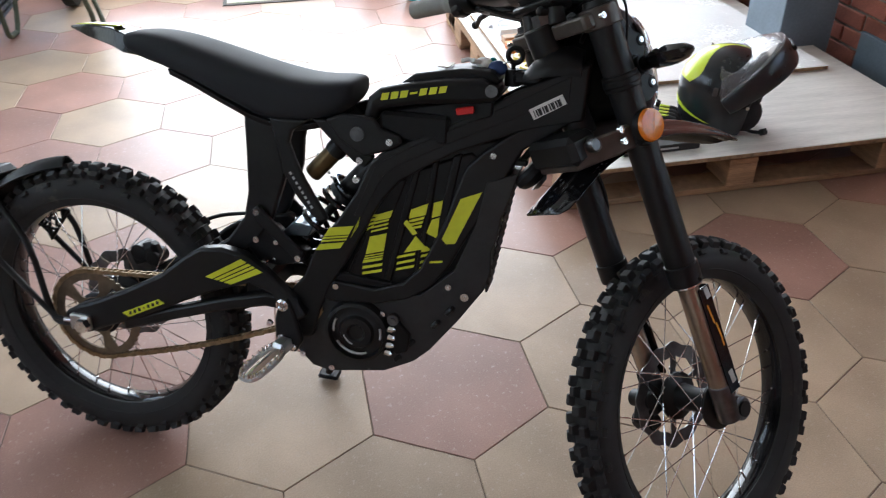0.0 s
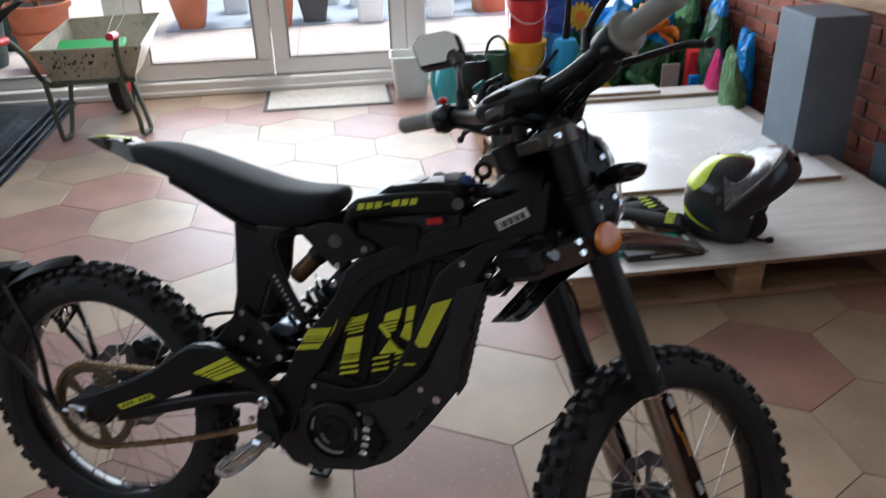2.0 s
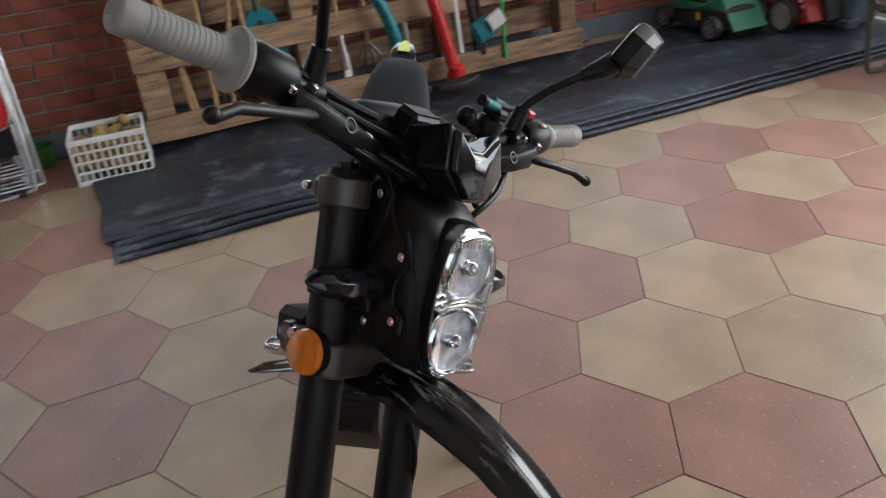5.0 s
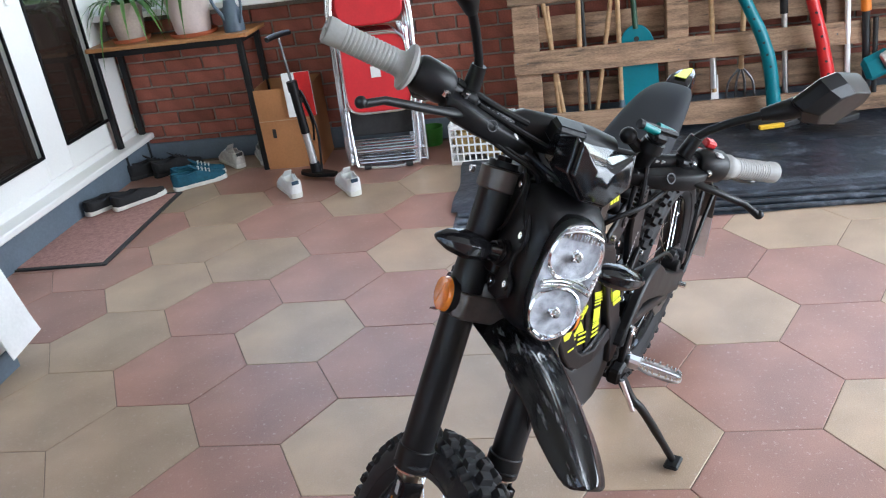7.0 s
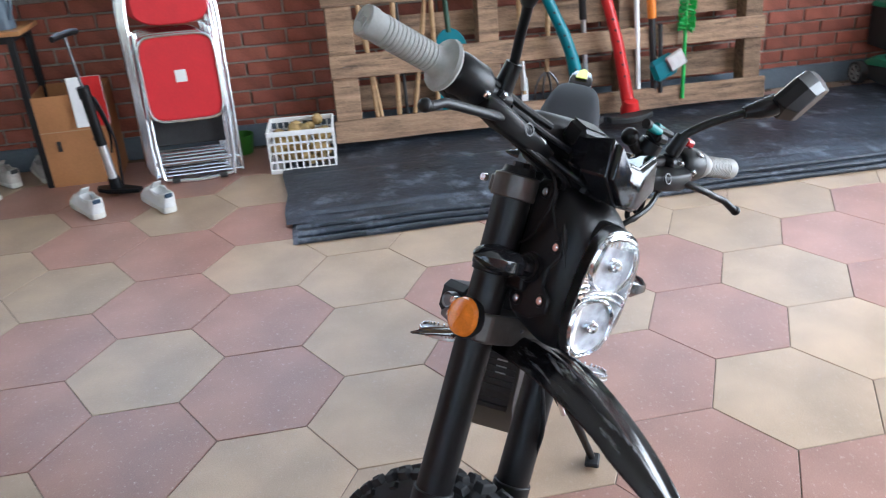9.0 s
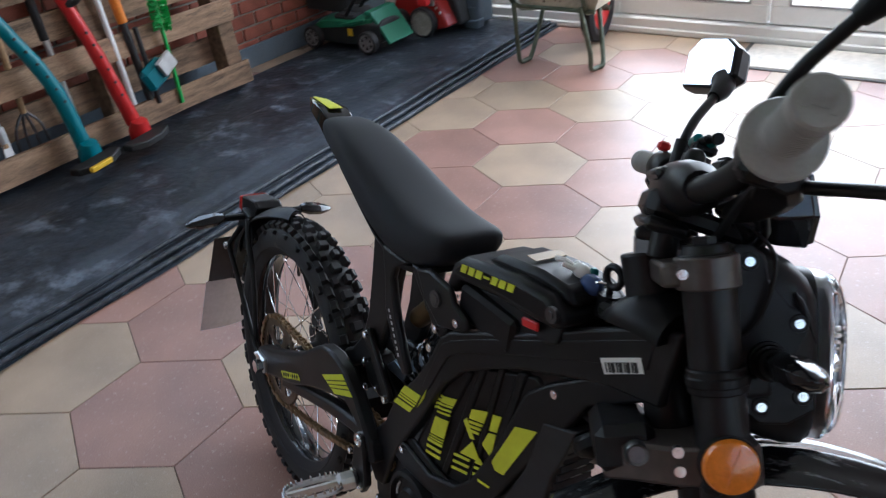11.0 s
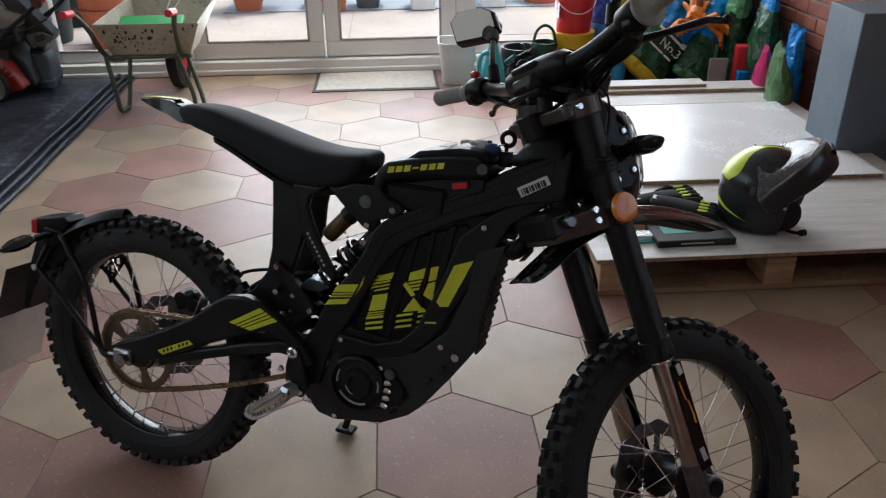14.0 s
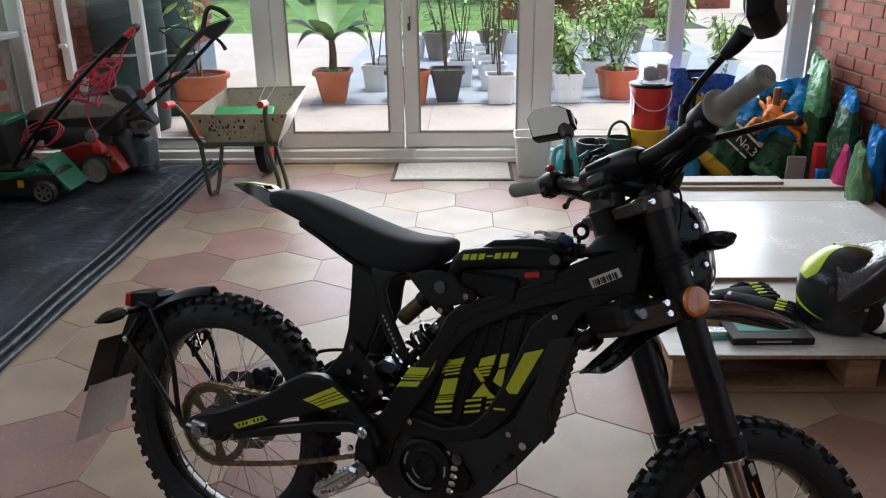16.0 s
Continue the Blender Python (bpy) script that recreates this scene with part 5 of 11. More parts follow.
sp("front_axle", Geo().cyl(HUB + Vector((0, -0.1, 0)), HUB + Vector((0, 0.1, 0)), 0.009).cyl(HUB + Vector((0, -0.103, 0)), HUB + Vector((0, -0.095, 0)), 0.014, None, 20).cyl(HUB + Vector((0, 0.103, 0)), HUB + Vector((0, 0.095, 0)), 0.014, None, 20), BLACK_PAINT, "dark front axle with end caps")
tilt = pose(0, 0, 0, 0, -RAKE, 0)
top_c = sp("top_clamp", Geo().rings([[(x, y, z) for z in (-0.012, 0.012) for y in ((-w, w) if z < 0 else (w, -w))] for x, w in ((-0.045, 0.085), (-0.036, 0.092), (0.012, 0.094), (0.024, 0.08))], M=Matrix.Translation(TOPF - FX * 0.018) @ tilt), CLAMP_METAL, "brown-grey upper fork clamp", 0.004)
part("stem_nut", Geo().cyl((0.852, 0, 0.93), (0.846, 0, 0.948), 0.018, None, 6), DARK_STEEL, top_c)
for s in (-1, 1):
    part("clamp_bolt", bolt(Geo(), TOPF + Vector((-0.02, s * 0.109, -0.026)), (0, s, 0), 0.0055), CHROME, top_c)
low_c = sp("lower_clamp", Geo().rings([[(x, y, z) for z in (-0.02, 0.02) for y in ((-w, w) if z < 0 else (w, -w))] for x, w in ((-0.115, 0.045), (-0.085, 0.06), (-0.05, 0.082), (0.02, 0.104), (0.034, 0.09))], M=Matrix.Translation(TOPF + FX * ((0.762 - TOPF.z) / FX.z)) @ tilt), CLAMP_METAL, "brown-grey lower fork clamp", 0.004)
part("stem_block", Geo().box((0, 0, 0), (0.062, 0.11, 0.05), Matrix.Translation((0.888, 0, 0.735)) @ tilt, ch=0.01), BLACK_PAINT, low_c)
for s in (-1, 1):
    for p in ((0.926, 0.760), (0.934, 0.743)):
        part("clamp_bolt", bolt(Geo(), (p[0], s * 0.088, p[1]), (0, s, 0), 0.0062), CHROME, low_c)
    part("steering_lock", Geo().lathe([(0.0, 0.012), (0.0085, 0.012), (0.011, 0.014), (0.0125, 0.01), (0.0125, 0.0)], 24, Matrix.Translation((0.896, s * 0.056, 0.738)) @ Matrix.Rotation(radians(-90 * s), 4, "X")), DARK_STEEL, low_c, "round steel steering lock")
    refl = sp("side_reflector", Geo().lathe([(0.0, 0.010), (0.018, 0.0098), (0.0245, 0.008), (0.0265, 0.004), (0.0268, 0.0), (0.0, 0.0)], 40, Matrix.Translation((0.971, s * 0.108, 0.768)) @ Matrix.Rotation(radians(-90 * s), 4, "X")), ORANGE_GLASS, "round amber side reflector")
    part("reflector_back", Geo().cyl((0.971, s * 0.099, 0.768), (0.971, s * 0.109, 0.768), 0.0285, 0.0282, 36).box((0.965, s * 0.1, 0.75), (0.02, 0.012, 0.03), ch=0.003), BLACK_PLASTIC, refl)
    part("reflector_line", Geo().box((0.971, s * 0.1183, 0.768), (0.001, 0.0006, 0.04)), ORANGE_GLASS, refl)

# bars with risers
B0 = 0.01
riser = sp("handlebar_clamp", Geo().box((0.85, B0, 0.984), (0.045, 0.08, 0.04), ch=0.012).box((0.855, B0, 0.962), (0.05, 0.1, 0.016), ch=0.006).box((0.848, B0, 1.013), (0.045, 0.08, 0.016), ch=0.006)
           .cyl((0.862, B0 - 0.03, 0.93), (0.855, B0 - 0.03, 0.97), 0.015, None, 18).cyl((0.862, B0 + 0.03, 0.93), (0.855, B0 + 0.03, 0.97), 0.015, None, 18), BLACK_PAINT, "black handlebar clamp", 0.002)
for z in (0.952, 0.978):
    part("clamp_lobe", Geo().tube([(0.865, B0 - 0.025, z + 0.004), (0.848, B0 - 0.022, z), (0.836, B0 - 0.02, z - 0.003)], [0.011, 0.010, 0.008], 14).ball((0.836, B0 - 0.02, z - 0.003), 0.008), BLACK_PAINT, riser)
part("bar_pad", Geo().rings([[(0.862 + 0.03 * math.cos(a) * q, y, 1.006 + 0.03 * math.sin(a) * q) for a in [2 * math.pi * k / 14 for k in range(14)]] for y, q in ((B0 - 0.10, 0.55), (B0 - 0.085, 0.85), (B0 - 0.03, 1.0), (B0 + 0.03, 1.0), (B0 + 0.075, 0.8))]), BLACK_PLASTIC, riser, "soft black bar pad")
half = [(0.856, 0.388, 1.053), (0.873, 0.27, 1.043), (0.879, 0.205, 1.034), (0.872, 0.13, 1.012), (0.852, 0.06, 0.998)]
bar_pts = [(x, B0 - y, z) for x, y, z in half] + [(0.847, B0, 0.998)] + [(x, B0 + y, z) for x, y, z in half[::-1]]
bars = sp("handlebar", Geo().tube(bar_pts, 0.0135, 14, smooth=5), BLACK_PAINT, "matt black handlebar with small pale print")
OUT = (Vector(half[0]) - Vector(half[1])).normalized()
for s in (-1, 1):
    def at(x, y, z, s=s):
        return (x, B0 + s * y, z)
    for k in range(6):
        part("print", Geo().box(at(0.887 - 0.0018 * k, 0.155 - 0.009 * k, 1.0265 - 0.0028 * k), (0.002, 0.006, 0.006)), WHITE_GREY, bars)
    prof = [(0.0, 0.0), (0.0155, 0.0), (0.0175, 0.002), (0.0178, 0.012), (0.0165, 0.016), (0.0165, 0.098), (0.0178, 0.104), (0.021, 0.108), (0.030, 0.111), (0.0315, 0.115), (0.029, 0.119), (0.018, 0.124), (0.0, 0.124)]
    if s > 0:
        prof = prof[:6] + [(0.0178, 0.104), (0.0205, 0.110), (0.0205, 0.118), (0.018, 0.124), (0.0, 0.124)]
    e = Vector(at(0.856, 0.392, 1.053))
    G = Matrix.Translation(e) @ (Vector((-OUT.x, -s * OUT.y, -OUT.z))).to_track_quat("Z", "Y").to_matrix().to_4x4()
    grip = part("grip", Geo().lathe(prof, 28, G), GRIP_GREY, bars, "grey ribbed rubber grip")
    for k in range(13):
        part("grip_rib", Geo().lathe([(0.016, 0.024 + 0.0056 * k), (0.0172, 0.025 + 0.0056 * k), (0.0172, 0.0275 + 0.0056 * k), (0.016, 0.0285 + 0.0056 * k)], 20, G, close=True), GRIP_GREY, grip)
    for k in range(4):
        part("end_mark", Geo().box((0, 0, 0), (0.004, 0.012 if k in (0, 3) else 0.007, 0.0012), G @ pose(-0.009 + 0.006 * k, 0, -0.0004)), GRIP_GREY, grip)
    hous = at(0.8755, 0.25, 1.04)
    part("switch_housing", Geo().tube([at(0.8725, 0.268, 1.0425), at(0.874, 0.26, 1.0415), at(0.8785, 0.225, 1.037), at(0.879, 0.215, 1.0355)], [0.022, 0.026, 0.0255, 0.02], 26)
         .box((hous[0] - 0.004, hous[1], hous[2] - 0.016), (0.036, 0.034, 0.03), ch=0.008), BLACK_PLASTIC, bars, "black switch housing", bevel=0.002)
    per = part("perch", Geo().rings([[(x + dx * w, B0 + s * y, z + dz * h) for dx, dz in ((-1, -0.8), (-1, 0.8), (-0.5, 1), (0.7, 0.9), (1, 0.4), (1, -0.6), (0.5, -1))] for x, y, z, w, h in
                                     ((0.895, 0.225, 1.026, 0.016, 0.014), (0.902, 0.205, 1.022, 0.02, 0.017), (0.908, 0.17, 1.014, 0.017, 0.016), (0.908, 0.13, 1.004, 0.013, 0.014), (0.902, 0.085, 0.994, 0.009, 0.010), (0.90, 0.07, 0.992, 0.006, 0.006))]).box(at(0.885, 0.19, 1.03), (0.03, 0.03, 0.03), ch=0.006), BLACK_PLASTIC, bars, "brake lever perch with fluid cup", bevel=0.003)
    tip = (0.962, 0.349, 1.022) if s < 0 else (0.952, 0.318, 1.019)
    part("brake_lever", Geo().rings([[Vector(at(x, y, z)) + Vector((w * math.cos(a), 0, h * math.sin(a))) for a in [2 * math.pi * k / 12 for k in range(12)]] for x, y, z, w, h in
         ((0.905, 0.19, 1.022, 0.011, 0.006), (0.922, 0.215, 1.024, 0.010, 0.0055), (0.936, 0.245, 1.027, 0.007, 0.0055), (tip[0] - 0.016, tip[1] - 0.06, tip[2] + 0.006, 0.006, 0.0055), (tip[0] - 0.010, tip[1] - 0.03, tip[2] + 0.006, 0.0055, 0.0055), (tip[0], tip[1] - 0.006, tip[2], 0.0055, 0.006))])
         .ball(at(*tip), 0.0078, 14, 9), BLACK_PAINT, bars, "black brake lever with a ball end", smooth=60)
    part("perch_bolt", bolt(Geo(), at(0.903, 0.228, 1.036), (0.3, 0, 1), 0.0052), CHROME, per)
    part("perch_bolt", bolt(Geo(), at(0.897, 0.198, 1.04), (0.3, 0, 1), 0.0045), CHROME, per)
    part("cap_disc", Geo().lathe([(0.0085, 0.0), (0.0085, 0.0016), (0.0065, 0.0016), (0.0065, 0.0)], 20, Matrix.Translation(at(0.921, 0.155, 1.021)) @ pose(0, 0, 0, 0, 50, 0), close=True), BLACK_PAINT, per, "dark ring on the fluid cup")
    part("cable_clip", Geo().box(at(0.905, 0.108, 1.004), (0.016, 0.012, 0.014), ch=0.003), LABEL_WHITE if s < 0 else BLACK_PLASTIC, per)
part("red_switch", Geo().box((0.86, B0 + 0.235, 1.068), (0.016, 0.02, 0.012), ch=0.003), RED_PLASTIC, bars, "red stop switch")
part("white_switch", Geo().box((0.885, B0 + 0.243, 1.064), (0.012, 0.014, 0.005), ch=0.002), WHITE_GREY, bars)
# mirrors
for s in (-1, 1):
    def at(x, y, z, s=s):
        return (x, B0 + s * y, z)
    stem = part("mirror_stem", Geo().tube([at(0.879, 0.187, 1.04), at(0.876, 0.19, 1.075), at(0.884, 0.212, 1.11), at(0.90, 0.24, 1.145), at(0.912, 0.262, 1.168)], 0.0062, 12, smooth=5).cyl(at(0.879, 0.187, 1.045), at(0.876, 0.19, 1.078), 0.0125, 0.0105, 18)
                .tube([at(0.902, 0.245, 1.15), at(0.91, 0.258, 1.164), at(0.914, 0.272, 1.176), at(0.913, 0.284, 1.184)], [0.009, 0.0135, 0.0155, 0.0165], 16), BLACK_PLASTIC, bars, "black mirror stem with rubber boot")
    # shell outline seen from behind: inner end by the boot, a straight top and a pointed outer foot
    out = [(-0.072, -0.012), (-0.048, 0.027), (-0.016, 0.040), (0.054, 0.037), (0.068, 0.012), (0.032, -0.042), (-0.040, -0.036)]
    MM = Matrix.Translation(at(0.908, 0.332, 1.207)) @ pose(0, 0, 0, s * 6, 10 if s > 0 else 6, 24 if s > 0 else -55)
    rings_ = [[(x, s * (y * q + dy), z * q + dz) for y, z in out] for x, q, dy, dz in ((-0.018, 1.0, 0, 0), (-0.010, 1.04, 0, 0), (0.006, 1.0, 0.001, 0), (0.022, 0.80, 0.008, 0.003))]
    part("mirror_shell", Geo().rings(rings_, M=MM), BLACK_PLASTIC, stem, "six-sided black mirror shell", None, 0.002, smooth=20)
    part("mirror_glass", Geo().rings([[(x, s * y * 0.93, z * 0.93) for y, z in out] for x in (-0.0196, -0.0182)], M=MM), MIRROR, stem, "mirror glass")
# phone clamp in black and teal beside the bar
clampp = part("phone_holder", Geo().cyl((0.885, 0.133, 1.0), (0.887, 0.128, 1.058), 0.013, None, 18).cyl((0.887, 0.128, 1.04), (0.887, 0.128, 1.056), 0.019, 0.017, 20).box((0.89, 0.124, 1.066), (0.03, 0.024, 0.014), ch=0.004).ball((0.878, 0.088, 1.048), 0.013, 14, 9)
              .tube([(0.878, 0.092, 1.046), (0.882, 0.115, 1.035)], 0.009, 10), BLACK_PLASTIC, bars, "black phone clamp with teal jaws and a rubber strap")
for y, x in ((0.103, 0.894), (0.140, 0.88)):
    part("jaw", Geo().cyl((x, y - 0.017, 1.076), (x, y + 0.015, 1.073), 0.0062, 0.0058, 12), TEAL, clampp, "teal jaw")
part("jaw_arm", Geo().box((0.886, 0.122, 1.0745), (0.012, 0.075, 0.009), pose(0, 0, 0, 0, 0, 0), ch=0.003).cyl((0.894, 0.08, 1.077), (0.894, 0.087, 1.077), 0.0072, None, 12), BLACK_PLASTIC, clampp)
strap = part("strap", Geo().tube([(0.905, 0.128, 1.02), (0.93, 0.13, 0.985), (0.938, 0.132, 0.955), (0.926, 0.132, 0.948), (0.916, 0.13, 0.965), (0.9, 0.128, 1.0)], 0.0042, 8, smooth=5), BLACK_PLASTIC, clampp, "perforated black rubber strap")
for k in range(6):
    part("strap_rung", Geo().tube([(0.921 + 0.0028 * k, 0.124, 0.997 - 0.0068 * k), (0.921 + 0.0028 * k, 0.138, 0.997 - 0.0068 * k)], 0.003, 6), BLACK_PLASTIC, clampp)
# dash pod: a faceted gloss hood with two horns, a display box behind it
face = [(0.960, -0.046, 1.062), (0.972, -0.016, 1.040), (0.970, 0.022, 1.038), (0.955, 0.058, 1.058), (0.980, 0.060, 1.018), (0.998, 0.026, 0.986), (0.998, -0.014, 0.986), (0.984, -0.048, 1.016)]
back = [(0.900, -0.044, 1.030), (0.905, -0.016, 1.032), (0.905, 0.022, 1.030), (0.898, 0.056, 1.028), (0.912, 0.056, 0.995), (0.935, 0.024, 0.978), (0.935, -0.012, 0.978), (0.915, -0.045, 0.995)]
mid_ = [tuple(Vector(a).lerp(Vector(b), 0.5) + Vector((0, 0.006 * (1 if a[1] > 0.006 else -1), -0.003))) for a, b in zip(face, back)]
dash = sp("display", Geo().rings([back, mid_, face]), GLOSS_BLACK, "gloss black display pod with an angular hood", 0.0025, 0, 18)
part("dash_glass", Geo().rings([[tuple(Vector(p) * (1 - q) + Vector((0.978, 0.006, 1.016)) * q + Vector((d, 0, 0.3 * d))) for p in face] for q, d in ((0.1, 0.001), (0.16, 0.008), (0.6, 0.013))]), GLOSS_BLACK, dash, "", None, 0.0015, 0, 20)
part("display_box", Geo().box((0.898, -0.022, 1.03), (0.034, 0.05, 0.03), pose(0, 0, 0, 0, 0, 0), ch=0.005), BLACK_PLASTIC, dash)
part("screen", Geo().box((0.898, -0.022, 1.0458), (0.026, 0.042, 0.0015)), BLACK_PLASTIC, dash)
sp("display_bracket", Geo().box((0.9, 0, 0.978), (0.1, 0.05, 0.02), ch=0.005).cyl((0.95, 0.0, 0.955), (0.95, 0, 0.99), 0.012), BLACK_PAINT)

# headlight cowl: side plates, top, lens
plate = [(0.912, 0.948), (0.916, 0.966), (0.932, 0.972), (0.947, 0.965), (0.958, 0.945), (0.985, 0.927), (1.004, 0.925), (1.011, 0.905), (1.006, 0.882), (1.014, 0.862), (1.035, 0.857), (1.042, 0.838), (1.022, 0.815), (0.996, 0.806), (0.978, 0.814), (0.972, 0.835), (0.95, 0.87), (0.93, 0.915)]
rings_ = []
for z, hw, xf, xb in ((0.790, 0.034, 1.046, 0.985), (0.797, 0.048, 1.058, 0.976), (0.815, 0.056, 1.062, 0.966), (0.84, 0.060, 1.057, 0.958), (0.875, 0.064, 1.046, 0.949), (0.91, 0.066, 1.033, 0.941), (0.94, 0.064, 1.020, 0.936), (0.957, 0.058, 1.004, 0.934), (0.968, 0.047, 0.984, 0.936), (0.973, 0.032, 0.966, 0.938)):
    rings_.append([(xb, -hw * 0.96, z)] + [(xb + (xf - xb) * max(0.0, math.cos(a)) ** 0.42, hw * math.copysign(abs(math.sin(a)) ** 0.7, math.sin(a)), z) for a in [radians(-88 + 176 * k / 26) for k in range(27)]] + [(xb, hw * 0.96, z)])
cowl = sp("headlight_cowl", Geo().rings(rings_), BLACK_PLASTIC, "matt black rounded headlight cowl", 0, 0, 55)
for s in (-1, 1):
    part("side_plate", Geo().slab(plate, s * 0.060, s * 0.066), BLACK_PLASTIC, cowl, "black side plate with bright screws", None, 0.004)
    for p in ((0.934, 0.955), (0.998, 0.913), (1.025, 0.847), (0.992, 0.824)):
        part("screw_well", Geo().lathe([(0.0055, 0.0), (0.0095, 0.0), (0.0085, 0.002), (0.006, 0.002)], 18, Matrix.Translation((p[0], s * 0.066, p[1])) @ Matrix.Rotation(radians(-90 * s), 4, "X"), close=True), BLACK_PLASTIC, cowl)
        part("screw", bolt(Geo(), (p[0], s * 0.065, p[1]), (0, s, 0), 0.0052, 0.004), CHROME, cowl, "bright screw")
    part("cowl_ridge", Geo().tube([(0.985, s * 0.064, 0.94), (1.0, s * 0.064, 0.925), (1.022, s * 0.060, 0.90)], [0.002, 0.004, 0.001], 8, smooth=4), BLACK_PLASTIC, cowl)
    ind = sp("front_indicator", Geo().tube([(0.983, s * 0.064, 0.868), (0.985, s * 0.078, 0.869), (0.988, s * 0.10, 0.871)], [0.019, 0.0145, 0.010], 18)
             .rings([[(0.988 + dx * w, s * (0.094 + yy), 0.872 + 0.05 * yy + dz * h) for dx, dz in ((1, 0), (0.75, 0.7), (0.1, 1), (-0.6, 0.8), (-1, 0), (-0.6, -0.8), (0.1, -1), (0.75, -0.7))] for yy, w, h in ((0, 0.010, 0.010), (0.014, 0.021, 0.015), (0.042, 0.026, 0.0165), (0.068, 0.019, 0.012), (0.083, 0.008, 0.005), (0.087, 0.002, 0.001))]), GLOSS_BLACK, "smoked leaf-shaped indicator on a rubber stalk", 0.0015, 0, 50)
    for k in range(3):
        part("stalk_ring", Geo().cyl((0.983, s * (0.068 + 0.007 * k), 0.8685), (0.983, s * (0.072 + 0.007 * k), 0.869), 0.0205 - 0.0025 * k, 0.0195 - 0.0025 * k, 20), BLACK_PLASTIC, ind)
HLc = Vector((1.039, 0, 0.884))
HM = Matrix.Translation(HLc) @ pose(0, 0, 0, 0, 72, 0)
CUP_DARK = mat("smoked_lamp_chamber", (0.4, 0.41, 0.43), 0.42, 0.5, var=0.35, scale=60, bump=0.3)
EDGE_MILK = glass("milky_lens_rim", (0.93, 0.94, 0.95), 0.35, 1.25)


def oval(x, q):
    """A tall rounded outline, a little narrower at the foot."""
    ring = []
    for k in range(44):
        a = 2 * math.pi * k / 44
        ca, sa = math.cos(a), math.sin(a)
        wv = 0.0445 * (1.0 + 0.07 * ca)
        ring.append((-(0.088 * q) * math.copysign(abs(ca) ** 0.82, ca), wv * q * math.copysign(abs(sa) ** 0.72, sa), x))
    return ring


lens = sp("headlight", Geo().rings([[HM @ Vector(p) for p in oval(x, q)] for x, q in ((0.009, 0.985), (0.018, 0.955), (0.025, 0.86), (0.029, 0.62), (0.0305, 0.25))]), CLEAR, "tall clear headlight lens", 0, 0, 60)
lens.visible_shadow = False
part("lens_rim", Geo().rings([[HM @ Vector(p) for p in oval(x, q)] for x, q in ((-0.012, 1.0), (0.004, 1.005), (0.0105, 0.985), (0.0085, 0.95), (0.0, 0.96), (-0.012, 0.96))], True), EDGE_MILK, lens, "milky clear rim of the lens", None, 0, 0, 50)
part("bezel", Geo().rings([[HM @ Vector(p) for p in oval(x, q)] for x, q in ((-0.06, 0.98), (-0.03, 1.02), (-0.008, 1.03), (-0.004, 1.015), (-0.006, 1.003), (-0.03, 0.97))], True), BLACK_PLASTIC, lens, "black bezel round the lens", None, 0, 0, 40)
HI = HM @ Matrix.Translation((0, 0, 0.008))
rings_ = []
for q in [0.02] + [0.06 * k for k in range(1, 17)] + [0.975]:
    rg = []
    for x, y, z in oval(0, q):
        d = min(math.hypot((x - c) / 1.0, y * 1.04) for c in (-0.040, 0.044)) / 0.038
        z = -0.009 + 0.009 * min(1.0, d) ** 2 if d < 1 else 0.0
        rg.append(HI @ Vector((x, y, z + 0.0012 * math.sin(18 * math.atan2(y, x - (0.044 if x > 0 else -0.040))))))
    rings_.append(rg)
part("reflector", Geo().rings(rings_[::-1], caps=True), CUP_DARK, lens, "fluted smoked lamp chamber", None, 0, 1, 40)
for zc, r in ((-0.040, 0.036), (0.044, 0.035)):
    part("bulb", Geo().ball((0, 0, 0), 0.008, 12, 8, HI @ Matrix.Translation((zc, 0, 0.003)), scale=(1, 1, 1.3)).cyl((zc, 0, -0.009), (zc, 0, 0.0), 0.012, 0.009, 16, HI), CHROME, lens, "bright bulb shield")
    part("cup_rim", Geo().rings([[HI @ Vector((zc + (r + a) * math.cos(t), (r + a) * math.sin(t), b)) for a, b in ((-0.002, 0.0), (0.0015, 0.005), (0.004, 0.002), (0.003, -0.001))] for t in [2 * math.pi * k / 36 for k in range(36)]], True), CHROME_CUP, lens, "bright lamp ring")
for zc, wd, z in ((-0.074, 0.03, 0.004), (-0.066, 0.034, 0.006), (0.002, 0.04, 0.008), (0.010, 0.038, 0.007), (0.074, 0.028, 0.002), (0.080, 0.022, 0.002)):
    part("chrome_band", Geo().tube([HI @ Vector((zc + 0.009 * (1 - (t / wd) ** 2) * (-1 if zc < 0.03 else 1), t, z)) for t in np.linspace(-wd, wd, 15)], 0.0024, 8), CHROME_CUP, lens, "curved chrome band")
for k in range(11):
    y = -0.026 + 0.0052 * k
    part("flute", Geo().box((0, 0, 0), (0.018, 0.0022, 0.003), HI @ pose(-0.0705, y, 0.001)), CHROME_CUP, lens)
for k in range(5):
    part("chrome_bead", Geo().ball((0, 0, 0), 0.0042, 8, 6, HI @ Matrix.Translation((0.006 - 0.0065 * k, 0.036 + 0.0007 * k, 0.008)), scale=(1.1, 1, 1)), CHROME_CUP, lens)
